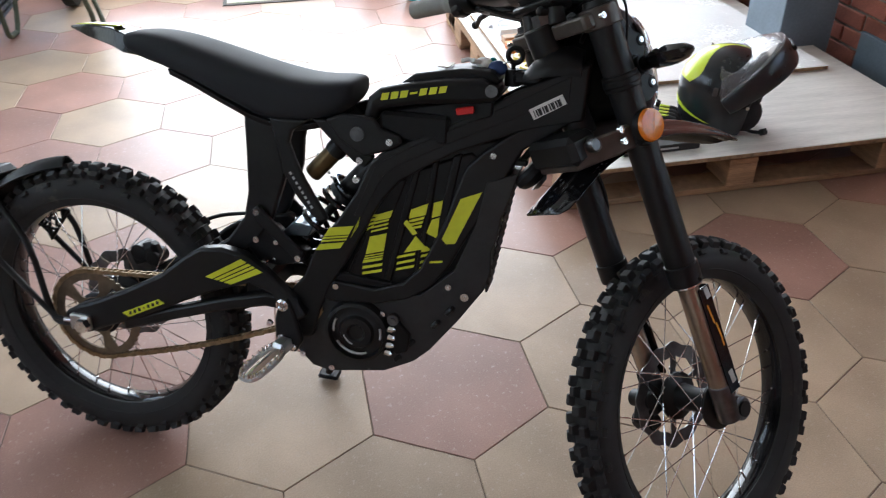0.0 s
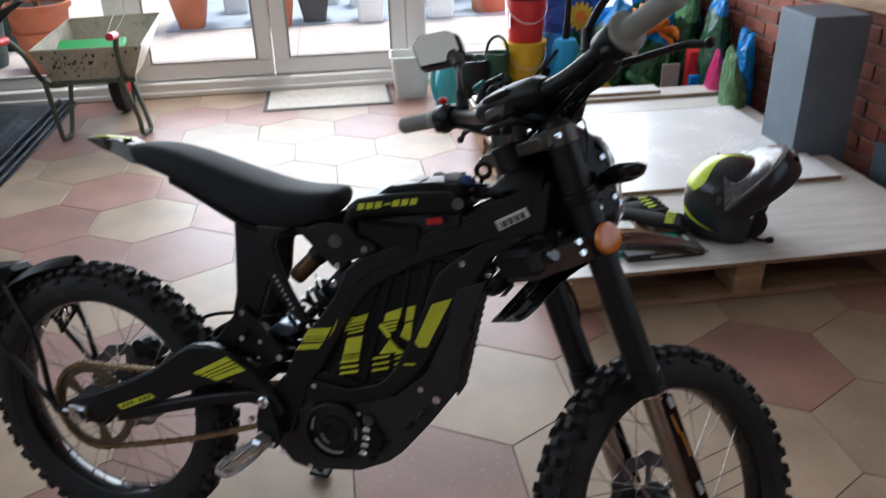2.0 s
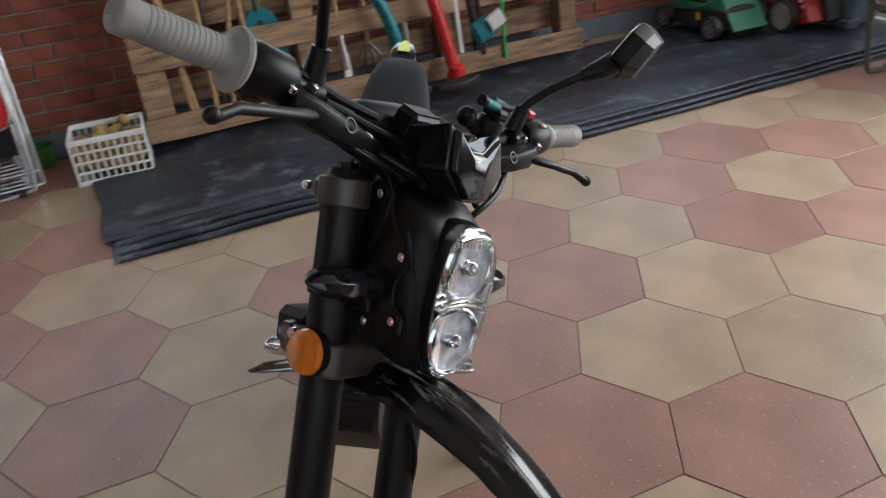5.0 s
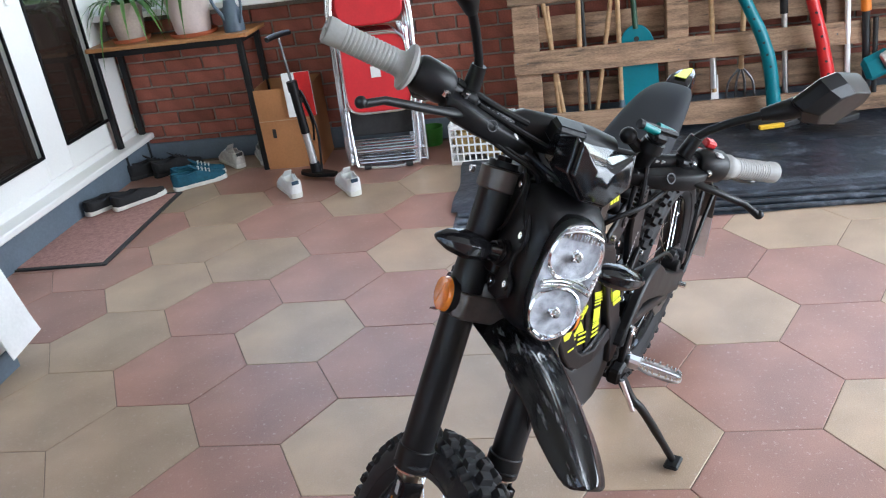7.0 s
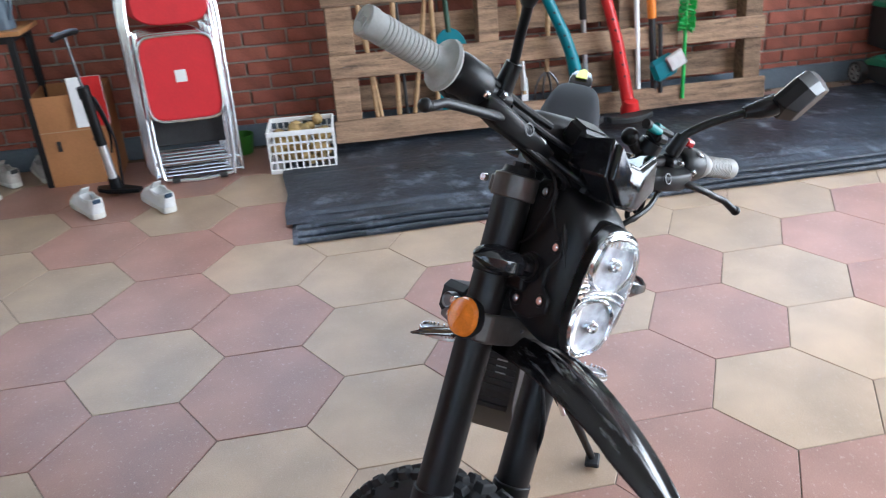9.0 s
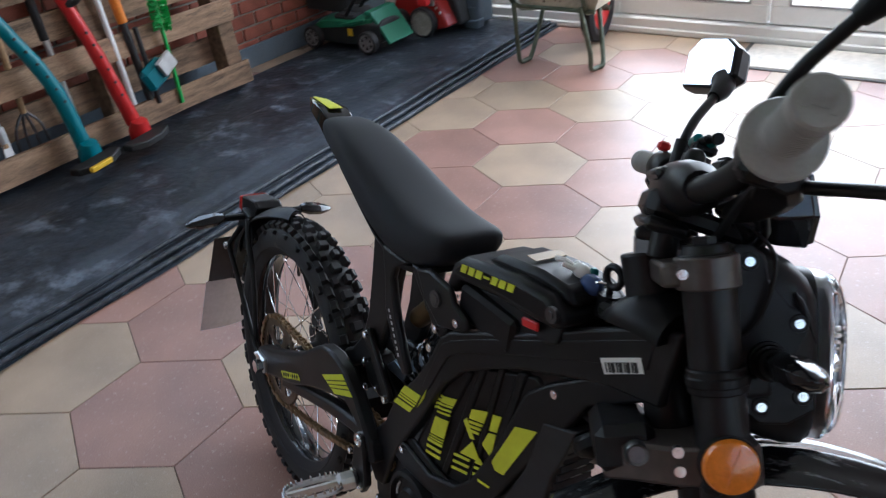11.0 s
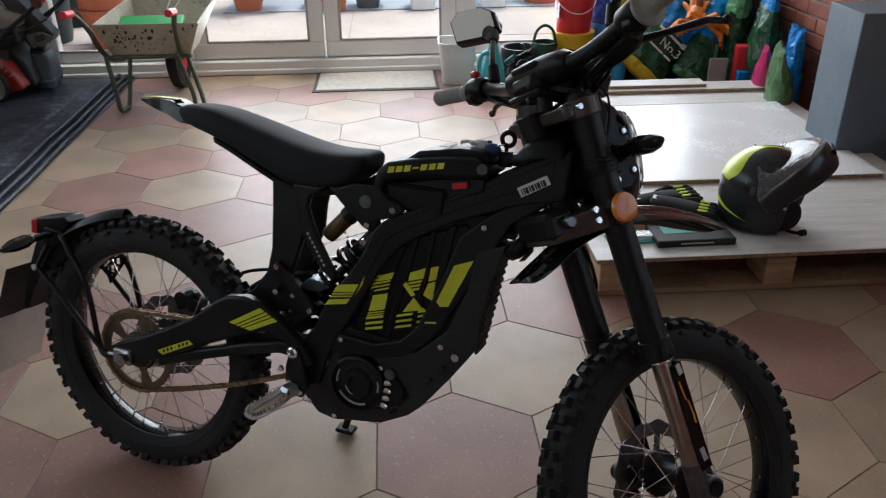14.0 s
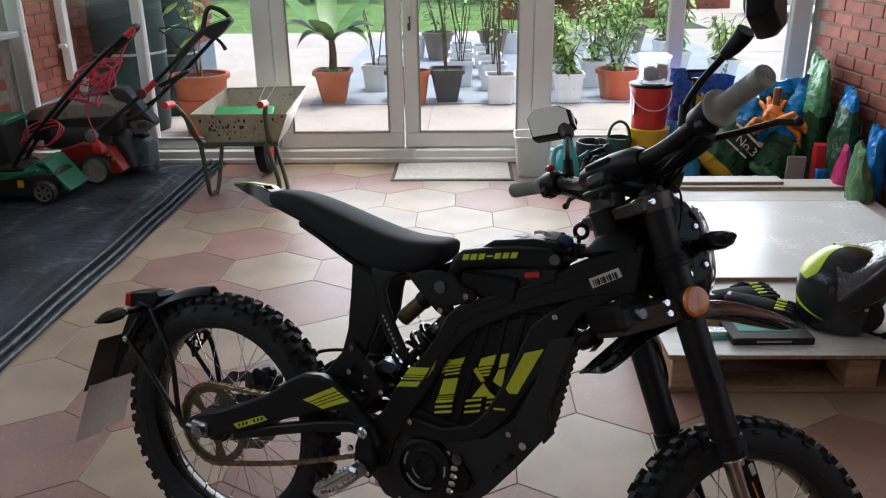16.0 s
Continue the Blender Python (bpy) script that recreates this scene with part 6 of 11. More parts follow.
# front mudguard: a ridged gloss black blade with a notch before its blunt end, and a flap behind the forks
mid = [(0.835, 0.634), (0.875, 0.668), (0.92, 0.715), (0.965, 0.752), (1.03, 0.787), (1.09, 0.798), (1.145, 0.801), (1.198, 0.797), (1.212, 0.795), (1.25, 0.789), (1.285, 0.781), (1.303, 0.776)]
wid = [0.052, 0.052, 0.05, 0.048, 0.062, 0.058, 0.052, 0.046, 0.05, 0.045, 0.037, 0.026]
drop = [0.010, 0.014, 0.02, 0.026, 0.032, 0.03, 0.028, 0.022, 0.022, 0.016, 0.010, 0.004]
rings_ = []
for (x, z), w, dr in zip(mid, wid, drop):
    shape = lambda t, dr=dr: -dr * abs(t) ** 1.7 + (0.005 if 0.3 < abs(t) < 0.62 else 0) - (0.003 if abs(t) < 0.2 else 0)
    top = [(x, w * t, z + shape(t)) for t in np.linspace(-1, 1, 17)]
    bot = [(x, w * t * 0.97, z - 0.004 + shape(t)) for t in np.linspace(1, -1, 17)]
    rings_.append(top + bot)
GUARD = mat("scuffed_gloss_guard", (0.006, 0.006, 0.007), 0.12, var=0.3, scale=14, bump=0.08, rvar=0.08, dirt=(0.16, 0.165, 0.17), dirt_at=0.57, dirt_scale=9, stretch=(1.5, 9, 9))
mud = sp("front_mudguard", Geo().rings(rings_), GUARD, "long blunt gloss black front mudguard with scuffs", 0, 1, 40)
for s in (-1, 1):
    part("guard_bolt", bolt(Geo(), (1.0, s * 0.03, 0.775), (0, 0, 1), 0.006), DARK_STEEL, mud)
horn = part("horn", Geo().lathe([(0.0, -0.012), (0.024, -0.012), (0.03, -0.006), (0.031, 0.004), (0.026, 0.012), (0.012, 0.018), (0.0, 0.018)], 26, Matrix.Translation((0.857, -0.018, 0.693)) @ pose(0, 0, 0, 0, 130, 0)), BLACK_PLASTIC, bike, "small round black horn", bevel=0.0015)
part("horn_bracket", Geo().box((0.835, -0.01, 0.71), (0.03, 0.02, 0.012), pose(0, 0, 0, 0, 0, 0), ch=0.003).tube([(0.84, -0.01, 0.712), (0.86, -0.01, 0.74)], 0.006, 8), BLACK_PAINT, horn)
part("horn_plate", Geo().cyl((0.872, -0.018, 0.682), (0.878, -0.018, 0.678), 0.02, 0.012, 20), DARK_STEEL, horn)
# cables
for pts_, r in (([(0.905, -0.065, 0.992), (0.93, -0.04, 0.975), (0.935, -0.02, 0.95), (0.92, -0.01, 0.91)], 0.0042), ([(0.905, -0.07, 0.99), (0.945, -0.03, 0.985), (0.93, 0.02, 0.975), (0.9, 0.02, 0.95)], 0.0042),
                ([(0.885, -0.20, 1.018), (0.89, -0.13, 0.993), (0.90, -0.06, 0.972), (0.9, -0.02, 0.955)], 0.0045), ([(0.9, 0.09, 0.995), (0.93, 0.07, 0.975), (0.94, 0.04, 0.95), (0.9, 0.02, 0.9)], 0.0042),
                ([(0.88, 0.21, 1.015), (0.9, 0.14, 0.985), (0.9, 0.07, 0.965)], 0.0045), ([(0.88, -0.215, 1.02), (0.905, -0.14, 1.0), (0.93, -0.07, 0.985), (0.932, -0.03, 0.965), (0.925, -0.02, 0.93)], 0.0034),
                ([(0.89, -0.19, 1.012), (0.925, -0.11, 0.992), (0.94, -0.06, 0.98), (0.93, -0.03, 0.94)], 0.0034), ([(0.895, 0.2, 1.005), (0.94, 0.14, 0.98), (0.958, 0.09, 0.955), (0.945, 0.075, 0.92), (0.92, 0.07, 0.9)], 0.0042),
                ([(0.88, -0.2, 1.05), (0.885, -0.14, 1.035), (0.89, -0.08, 1.025)], 0.005), ([(0.89, -0.16, 1.03), (0.90, -0.10, 1.018), (0.91, -0.05, 1.01), (0.905, 0.0, 1.0)], 0.004),
                ([(0.925, -0.075, 0.985), (0.955, -0.0755, 0.962), (0.958, -0.073, 0.90), (0.935, -0.07, 0.87)], 0.0022)):
    sp("cable", Geo().tube(pts_, r, 8, smooth=6), BLACK_PLASTIC)
sp("brake_hose", Geo().tube([(0.955, 0.05, 0.78), (0.985, 0.055, 0.735), (1.025, 0.06, 0.70), (1.06, 0.075, 0.65), (1.07, 0.09, 0.60), (1.085, 0.102, 0.53), (1.13, 0.104, 0.42), (1.15, 0.09, 0.35), (1.16, 0.08, 0.315)], 0.0036, 8, smooth=6), BLACK_PLASTIC, "thin black brake hose")
calf = sp("front_caliper", Geo().box((0, 0, 0), (0.046, 0.036, 0.07), Matrix.Translation((1.155, 0.076, 0.262)) @ pose(0, 0, 0, 0, 12, 0), ch=0.012).cyl((1.15, 0.052, 0.285), (1.15, 0.10, 0.285), 0.017, None, 20).cyl((1.158, 0.052, 0.243), (1.158, 0.10, 0.243), 0.016, None, 20).box((0, 0, 0), (0.03, 0.012, 0.08), Matrix.Translation((1.175, 0.09, 0.30)) @ pose(0, 0, 0, 0, -20, 0), ch=0.004), BLACK_PAINT, "black front brake caliper", 0.003)
bolts(calf, [(1.148, 0.10, 0.286), (1.158, 0.10, 0.242)], (0, 1, 0), 0.006)

# ================= things in the room =================
CARD = mat("brown_cardboard", (0.4, 0.18, 0.07), 0.85, var=0.1, scale=6, bump=0.1)
RED_CLOTH = mat("red_vinyl", (0.6, 0.022, 0.03), 0.45, var=0.06, scale=10, bump=0.06)
GREEN_PL = mat("green_plastic", (0.02, 0.17, 0.09), 0.4, var=0.12, scale=10)
GREEN_DK = mat("dark_green_plastic", (0.02, 0.07, 0.04), 0.45, var=0.15, scale=10)
GREEN_BRIGHT = mat("bright_green_plastic", (0.03, 0.4, 0.08), 0.45, var=0.1, scale=20)
TEAL_TOOL = mat("petrol_blue_plastic", (0.0, 0.16, 0.2), 0.4, var=0.08, scale=10, bump=0.03)
BLUE_PL = mat("sky_blue_plastic", (0.02, 0.3, 0.6), 0.35, var=0.08, scale=10, bump=0.03)
AQUA_PL = mat("aqua_plastic", (0.07, 0.45, 0.52), 0.32, var=0.08, scale=10, bump=0.03)
YELLOW_PL = mat("yellow_plastic", (0.7, 0.42, 0.02), 0.4, var=0.08, scale=10, bump=0.03)
ORANGE_PL = mat("orange_plastic", (0.75, 0.22, 0.02), 0.45, var=0.12, scale=14, bump=0.05)
WHITE_PL = mat("white_plastic", (0.84, 0.84, 0.83), 0.4, var=0.06, scale=8, bump=0.03)
MILKY = mat("milky_tub_plastic", (0.8, 0.8, 0.76), 0.4, var=0.06, scale=6, bump=0.03, trans=0.12)
GREY_BLUE_PL = mat("blue_grey_plastic", (0.08, 0.11, 0.14), 0.5, var=0.12, scale=10)
DARK_BLACK_PL = mat("worn_black_plastic", (0.02, 0.02, 0.02), 0.55, var=0.25, scale=10, bump=0.1, dirt=(0.06, 0.055, 0.05), dirt_at=0.6, dirt_scale=6)
TERRA = mat("terracotta_plastic", (0.45, 0.13, 0.06), 0.6, var=0.1, scale=8, dirt=(0.3, 0.14, 0.09), dirt_at=0.65, dirt_scale=6)
SOIL = mat("potting_soil", (0.05, 0.032, 0.02), 0.95, var=0.4, scale=30, bump=0.6)
STEEL_TUBE = mat("bright_tube", (0.7, 0.71, 0.73), 0.2, 1.0, var=0.05, scale=10)
TRAY = mat("scratched_cream_steel", (0.42, 0.38, 0.29), 0.5, var=0.2, scale=6, fine=60, bump=0.15, dirt=(0.1, 0.07, 0.045), dirt_at=0.6, dirt_scale=9)
OLIVE = mat("dull_green_tube", (0.09, 0.11, 0.075), 0.55, 0.3, var=0.25, scale=20)
CABLE_RED = mat("red_cable", (0.62, 0.05, 0.09), 0.45, var=0.06, scale=20, bump=0.0)
MOWER_RED = mat("mower_red", (0.33, 0.02, 0.015), 0.4, var=0.15, scale=8)
WOOD_HANDLE = mat("ash_handle", (0.42, 0.26, 0.13), 0.6, var=0.2, scale=6, stretch=(1, 1, 8))
TABLE_WOOD = mat("varnished_shelf", (0.42, 0.2, 0.075), 0.4, var=0.18, scale=5, stretch=(8, 1, 1))
SKIN_POTATO = mat("potato_skin", (0.42, 0.29, 0.12), 0.75, var=0.25, scale=14, bump=0.2, island=0.15)
FABRIC_BLUE = mat("petrol_knit", (0.01, 0.075, 0.115), 0.85, var=0.2, scale=40, bump=0.3)
FABRIC_BLACK = mat("black_knit", (0.015, 0.015, 0.016), 0.85, var=0.2, scale=40, bump=0.3)
LEATHER_WHITE = mat("white_leather", (0.66, 0.66, 0.64), 0.5, var=0.06, scale=12)
SOLE = mat("pale_rubber_sole", (0.6, 0.58, 0.52), 0.7, var=0.12, scale=20)
NAVY = mat("navy_leather", (0.02, 0.045, 0.08), 0.5, var=0.1, scale=20)
PINK_MAT = mat("dusty_pink_doormat", (0.4, 0.22, 0.19), 0.95, var=0.2, scale=60, fine=400, bump=0.5)
CREAM_MAT = mat("cream_doormat", (0.62, 0.57, 0.5), 0.95, var=0.12, scale=40, fine=300, bump=0.4)
BLACK_RUB = mat("black_rubber_edge", (0.03, 0.03, 0.03), 0.8, var=0.2, scale=20)
BAG_GREEN = mat("green_sack", (0.012, 0.075, 0.028), 0.24, var=0.4, scale=14, fine=45, bump=1.0, dist=0.03, dirt=(0.1, 0.2, 0.08), dirt_at=0.64, dirt_scale=5)
BAG_BLUE = mat("blue_sack", (0.005, 0.24, 0.68), 0.24, var=0.4, scale=14, fine=45, bump=1.0, dist=0.03)
BAG_NAVY = mat("dark_blue_sack", (0.012, 0.075, 0.36), 0.24, var=0.4, scale=14, fine=45, bump=1.0, dist=0.03)
BAG_MID = mat("leaf_green_sack", (0.12, 0.35, 0.16), 0.24, var=0.4, scale=14, fine=45, bump=1.0, dist=0.03)
BAG_SKY = mat("sky_blue_sack", (0.07, 0.3, 0.66), 0.3, var=0.25, scale=8, fine=45, bump=0.5, dist=0.015)
BAG_OLIVE = mat("dull_green_sack", (0.09, 0.2, 0.08), 0.35, var=0.35, scale=9, fine=45, bump=0.8, dist=0.02)
BAG_PINK = mat("magenta_sack", (0.5, 0.02, 0.13), 0.3, var=0.12, scale=8, bump=0.2)
BAG_YEL = mat("yellow_sack", (0.6, 0.42, 0.03), 0.3, var=0.2, scale=8, bump=0.2)
FILM = mat("clear_blister", (0.75, 0.77, 0.8), 0.15, var=0.05, scale=10, bump=0.2, trans=0.75)
LIME_PAPER = mat("lime_cloth", (0.55, 0.68, 0.04), 0.6, var=0.08, scale=12)
TEAL_CARD = mat("green_card", (0.0, 0.26, 0.2), 0.5, var=0.08, scale=12)
KRAFT = mat("kraft_paper", (0.45, 0.27, 0.15), 0.6, var=0.12, scale=12, bump=0.2)
HELMET_SHELL = mat("helmet_black", (0.014, 0.016, 0.02), 0.3, var=0.15, scale=6, coat=0.3)
VISOR = mat("clear_visor", (0.75, 0.76, 0.78), 0.12, var=0.05, scale=9, fine=40, bump=0.8, dist=0.012, trans=0.86, stretch=(1, 1, 3))
LIME_SHELL = mat("helmet_lime", (0.62, 0.75, 0.04), 0.3, var=0.05, scale=6, coat=0.3)
LEAF = mat("leaf_green", (0.1, 0.22, 0.05), 0.45, var=0.25, scale=6, island=0.3)
# light green raised further, with the washed-out haze outdoors put into the colour
LEAF_PALE = mat("leaf_hazed_green", (0.27, 0.42, 0.11), 0.5, var=0.25, scale=6, island=0.3)
STEM = mat("plant_stem", (0.12, 0.1, 0.05), 0.7, var=0.2, scale=20)


# ---- boards over pallets ----
def pallet(m, w=1.2, d=0.8, mats=PALLET, name="pallet", label="pale wooden pallet under the boards"):
    p = thing(name, label, "pallet", m)
    for x in (0.05, w / 2, w - 0.05):
        for y in (0.07, d / 2, d - 0.07):
            part("block", Geo().box((x, y, 0.067), (0.1, 0.14, 0.08), ch=0.003), mats, p)
    for y in (0.06, d / 2, d - 0.06):
        part("bottom_board", Geo().box((w / 2, y, 0.0135), (w, 0.1, 0.022), ch=0.002), mats, p)
    for x in (0.05, w / 2, w - 0.05):
        part("cross_board", Geo().box((x, d / 2, 0.116), (0.1, d, 0.018), ch=0.002), mats, p)
    n = 7
    for k in range(n):
        part("deck_board", Geo().box((w / 2, 0.05 + (d - 0.1) * k / (n - 1), 0.135), (w, 0.09, 0.019), ch=0.002), mats, p)
    return p


pallet(pose(0.665, 0.885, 0))
pallet(pose(0.66, 1.72, 0))
pallet(pose(0.68, 2.54, 0), 1.15, 0.28)


def board(name, c, s, mats, label, rz=0.0):
    b = tagged(part(name, Geo().box((0, 0, 0), s, ch=0.0015), mats, m=pose(*c, 0, 0, rz)), label, "board")
    part("board_edge", Geo().box((0, -s[1] / 2 - 0.0012, 0), (s[0] - 0.004, 0.002, s[2] - 0.004)).box((-s[0] / 2 - 0.0012, 0, 0), (0.002, s[1] - 0.004, s[2] - 0.004)), CHIP, b, "raw chipboard edge")
    return b


board("shelf_board", (1.325, 1.16, 0.1535), (1.37, 0.61, 0.016), BOARD_GREY, "limed wood board lying on a pallet", 0.3)
board("shelf_board", (1.33, 1.95, 0.1535), (1.36, 0.96, 0.016), BOARD_GREY, "limed wood board under a white board", -0.2)
board("white_board", (1.305, 1.905, 0.171), (1.2, 0.95, 0.016), BOARD_WHITE, "plain white board lying flat on other boards", 0.0)
board("shelf_board", (1.33, 2.57, 0.1535), (1.35, 0.26, 0.016), BOARD_GREY, "narrow limed wood board at the far edge of the pallets", -0.4)
board("shelf_board", (1.32, 2.69, 0.172), (1.33, 0.14, 0.018), BOARD_GREY, "narrow board stacked on another board", -0.6)
board("shelf_board", (1.16, 2.71, 0.1895), (0.98, 0.11, 0.016), BOARD_GREY, "short narrow board on top of a stack", -0.4)


# ---- small shopping laid out on the boards ----
def packet(name, c, s, material, label, cat, rz=0.0, ch=0.003):
    return tagged(part(name, Geo().box((0, 0, s[2] / 2), s, ch=ch), material, m=pose(*c, 0, 0, rz)), label, cat)


ZB, ZW = 0.1620, 0.1795


def crumpled(name, c, s, material, label, cat, rz=0, seed=1, n=14):
    g = Geo()

    def top(a, b):
        x, y = (a - 0.5) * s[0], (b - 0.5) * s[1]
        e = min(a, 1 - a, b, 1 - b)
        h = s[2] * min(1.0, (e * 6) ** 0.6) * (0.75 + 0.6 * noise.noise((x * 30, y * 30, seed)))
        return (x + 0.006 * noise.noise((y * 40, seed, 1)), y + 0.006 * noise.noise((x * 40, seed, 2)), max(0.001, h))
    g.grid(top, n, n)
    g.grid(lambda a, b: ((a - 0.5) * s[0] * 0.97, (b - 0.5) * s[1] * 0.97, 0.0), 1, 1)
    return tagged(part(name, g, material, m=pose(*c, 0, 0, rz), smooth=40), label, cat)


p = packet("small_packet", (0.80, 2.09, ZW), (0.1, 0.1, 0.03), WHITE_PL, "white and pale blue packet on the white board", "packet", 4)
part("print", Geo().box((0, 0, 0.031), (0.08, 0.05, 0.001)), FILM, p)
crumpled("clear_bag", (0.80, 2.2, ZW), (0.14, 0.09, 0.02), FILM, "clear plastic bag lying on the white board", "bag", 0, 3)
p = packet("door_stop", (0.93, 2.1, ZW), (0.11, 0.045, 0.035), BOARD_GREY, "grey wooden block with a black knob", "block", -3)
part("knob", Geo().cyl((0.055, 0, 0.018), (0.072, 0, 0.018), 0.012, None, 16), BLACK_PLASTIC, p)
packet("brown_packet", (0.80, 1.96, ZW), (0.11, 0.05, 0.03), KRAFT, "small brown packet with dark print", "packet", 2)
p = packet("orange_box", (0.80, 1.87, ZW), (0.12, 0.075, 0.03), ORANGE_PL, "orange box of small drill bits", "box", 2)
part("window", Geo().box((0.012, 0.008, 0.0305), (0.05, 0.035, 0.001)), INK, p)
for k in range(4):
    part("bit", Geo().box((-0.006 + 0.012 * k, 0.008, 0.0315), (0.006, 0.028, 0.001)), ALLOY, p)
packet("orange_tag", (0.862, 1.80, ZW), (0.03, 0.06, 0.006), ORANGE_PL, "flat orange plastic tag on the white board", "tag", 5)
for (x, y) in ((0.765, 1.75), (0.76, 1.64), (0.825, 1.62)):
    r = tagged(part("tape_roll", Geo().lathe([(0.016, 0), (0.034, 0), (0.034, 0.022), (0.016, 0.022)], 26, close=True), mat("yellow_tape", (0.55, 0.42, 0.04), 0.4), m=pose(x, y, ZW)), "roll of yellow tape", "tape", "tape rolls")
packet("paper_label", (0.785, 1.70, ZW + 0.001), (0.08, 0.05, 0.004), LABEL_WHITE, "white paper label between tape rolls", "label", -8)
crumpled("clear_bag", (0.91, 1.6, ZW), (0.13, 0.12, 0.03), FILM, "crumpled clear plastic bag of fittings", "bag", 20, 8)
packet("dark_fitting", (0.93, 1.56, ZW), (0.05, 0.04, 0.02), DARK_STEEL, "small dark metal fitting", "fitting", 20)
cl = thing("clamshell_pack", "clear clamshell pack of two dark pads", "packaging", pose(0.795, 1.42, ZB, 0, 0, 3))
for y in (-0.035, 0.035):
    part("pad", Geo().box((-0.02, y, 0.02), (0.13, 0.05, 0.03), ch=0.012), mat("dark_blue_pad", (0.04, 0.045, 0.07), 0.6), cl, "dark pad")
part("card", Geo().box((0.065, 0, 0.012), (0.04, 0.09, 0.02)), WHITE_GREY, cl)
part("shell", Geo().box((0, 0, 0.026), (0.22, 0.16, 0.05), ch=0.014), FILM, cl, "clear shell")
packet("lime_cloth", (0.765, 1.24, ZB), (0.2, 0.09, 0.012), LIME_PAPER, "folded lime cloth in a clear bag", "cloth", 1, 0.004)
crumpled("clear_bag", (0.89, 1.24, ZB), (0.16, 0.12, 0.02), FILM, "flat clear plastic bag with blue print", "bag", 10, 12)
k_ = crumpled("kraft_parcel", (0.83, 1.115, ZB), (0.36, 0.12, 0.045), KRAFT, "crumpled brown paper parcel with a white label", "parcel", -2, 15, 22)
part("label", Geo().box((0.07, -0.01, 0.048), (0.07, 0.06, 0.001), pose(0, 0, 0, 0, 3, 0)), LABEL_WHITE, k_)
k_ = packet("kraft_roll", (1.10, 1.115, ZB), (0.16, 0.05, 0.04), KRAFT, "brown paper roll end behind the gloves", "parcel", -6, 0.015)
g_ = packet("green_blister_card", (0.80, 0.985, ZB), (0.19, 0.07, 0.004), TEAL_CARD, "green card with a clear blister pack", "packaging", 1)
part("blister", Geo().box((0.03, 0, 0.012), (0.1, 0.05, 0.018), ch=0.006), FILM, g_)
part("bottle", Geo().box((-0.04, 0.008, 0.02), (0.045, 0.035, 0.036), ch=0.006), INK, g_, "small black bottle with a white cap")
part("cap", Geo().box((-0.04, 0.008, 0.042), (0.046, 0.034, 0.012), ch=0.004), LABEL_WHITE, g_)
g_ = packet("black_box", (0.985, 0.985, ZB), (0.26, 0.14, 0.025), INK, "flat black box with a green window", "box", 1)
part("window", Geo().box((-0.01, 0.02, 0.0255), (0.17, 0.075, 0.001)), TEAL_CARD, g_, "green window")
part("print", Geo().box((0.0, -0.0703, 0.013), (0.11, 0.001, 0.006)), WHITE_GREY, g_)
part("print", Geo().box((0.1, 0.02, 0.0255), (0.012, 0.04, 0.001)), WHITE_GREY, g_)


def glove(m, label):
    t = thing("work_glove", label, "glove", m, "pair of gloves")
    part("palm", Geo().rings([[(x, w * math.cos(a), 0.022 + h * math.sin(a)) for a in [2 * math.pi * k / 14 for k in range(14)]] for x, w, h in ((-0.13, 0.045, 0.012), (-0.09, 0.034, 0.02), (-0.04, 0.045, 0.021), (0.02, 0.05, 0.021), (0.05, 0.046, 0.017))]), FABRIC_BLACK, t, sub=1)
    for k in range(4):
        y = -0.036 + 0.024 * k
        part("finger", Geo().tube([(0.04, y, 0.024), (0.08, y * 1.15, 0.03), (0.11, y * 1.2, 0.018)], [0.013, 0.0125, 0.009], 10, smooth=4), FABRIC_BLACK, t)
        part("finger_stripe", Geo().box((0.055, y * 1.08, 0.039), (0.035, 0.012, 0.006), ch=0.003), LIME_PAPER, t, "lime knuckle pad")
    part("thumb", Geo().tube([(-0.02, 0.04, 0.022), (0.02, 0.07, 0.024), (0.05, 0.075, 0.016)], [0.015, 0.0135, 0.01], 10, smooth=4), FABRIC_BLACK, t)
    part("label", Geo().box((-0.1, 0.0, 0.036), (0.04, 0.03, 0.001)), LABEL_WHITE, t)
    return t


glove(pose(1.02, 1.13, ZB + 0.02, 0, 4, -28), "black work glove with lime knuckles lying on packets")
glove(pose(0.99, 1.24, ZB + 0.012, 0, -4, 4), "black work glove lying palm down beside its pair")


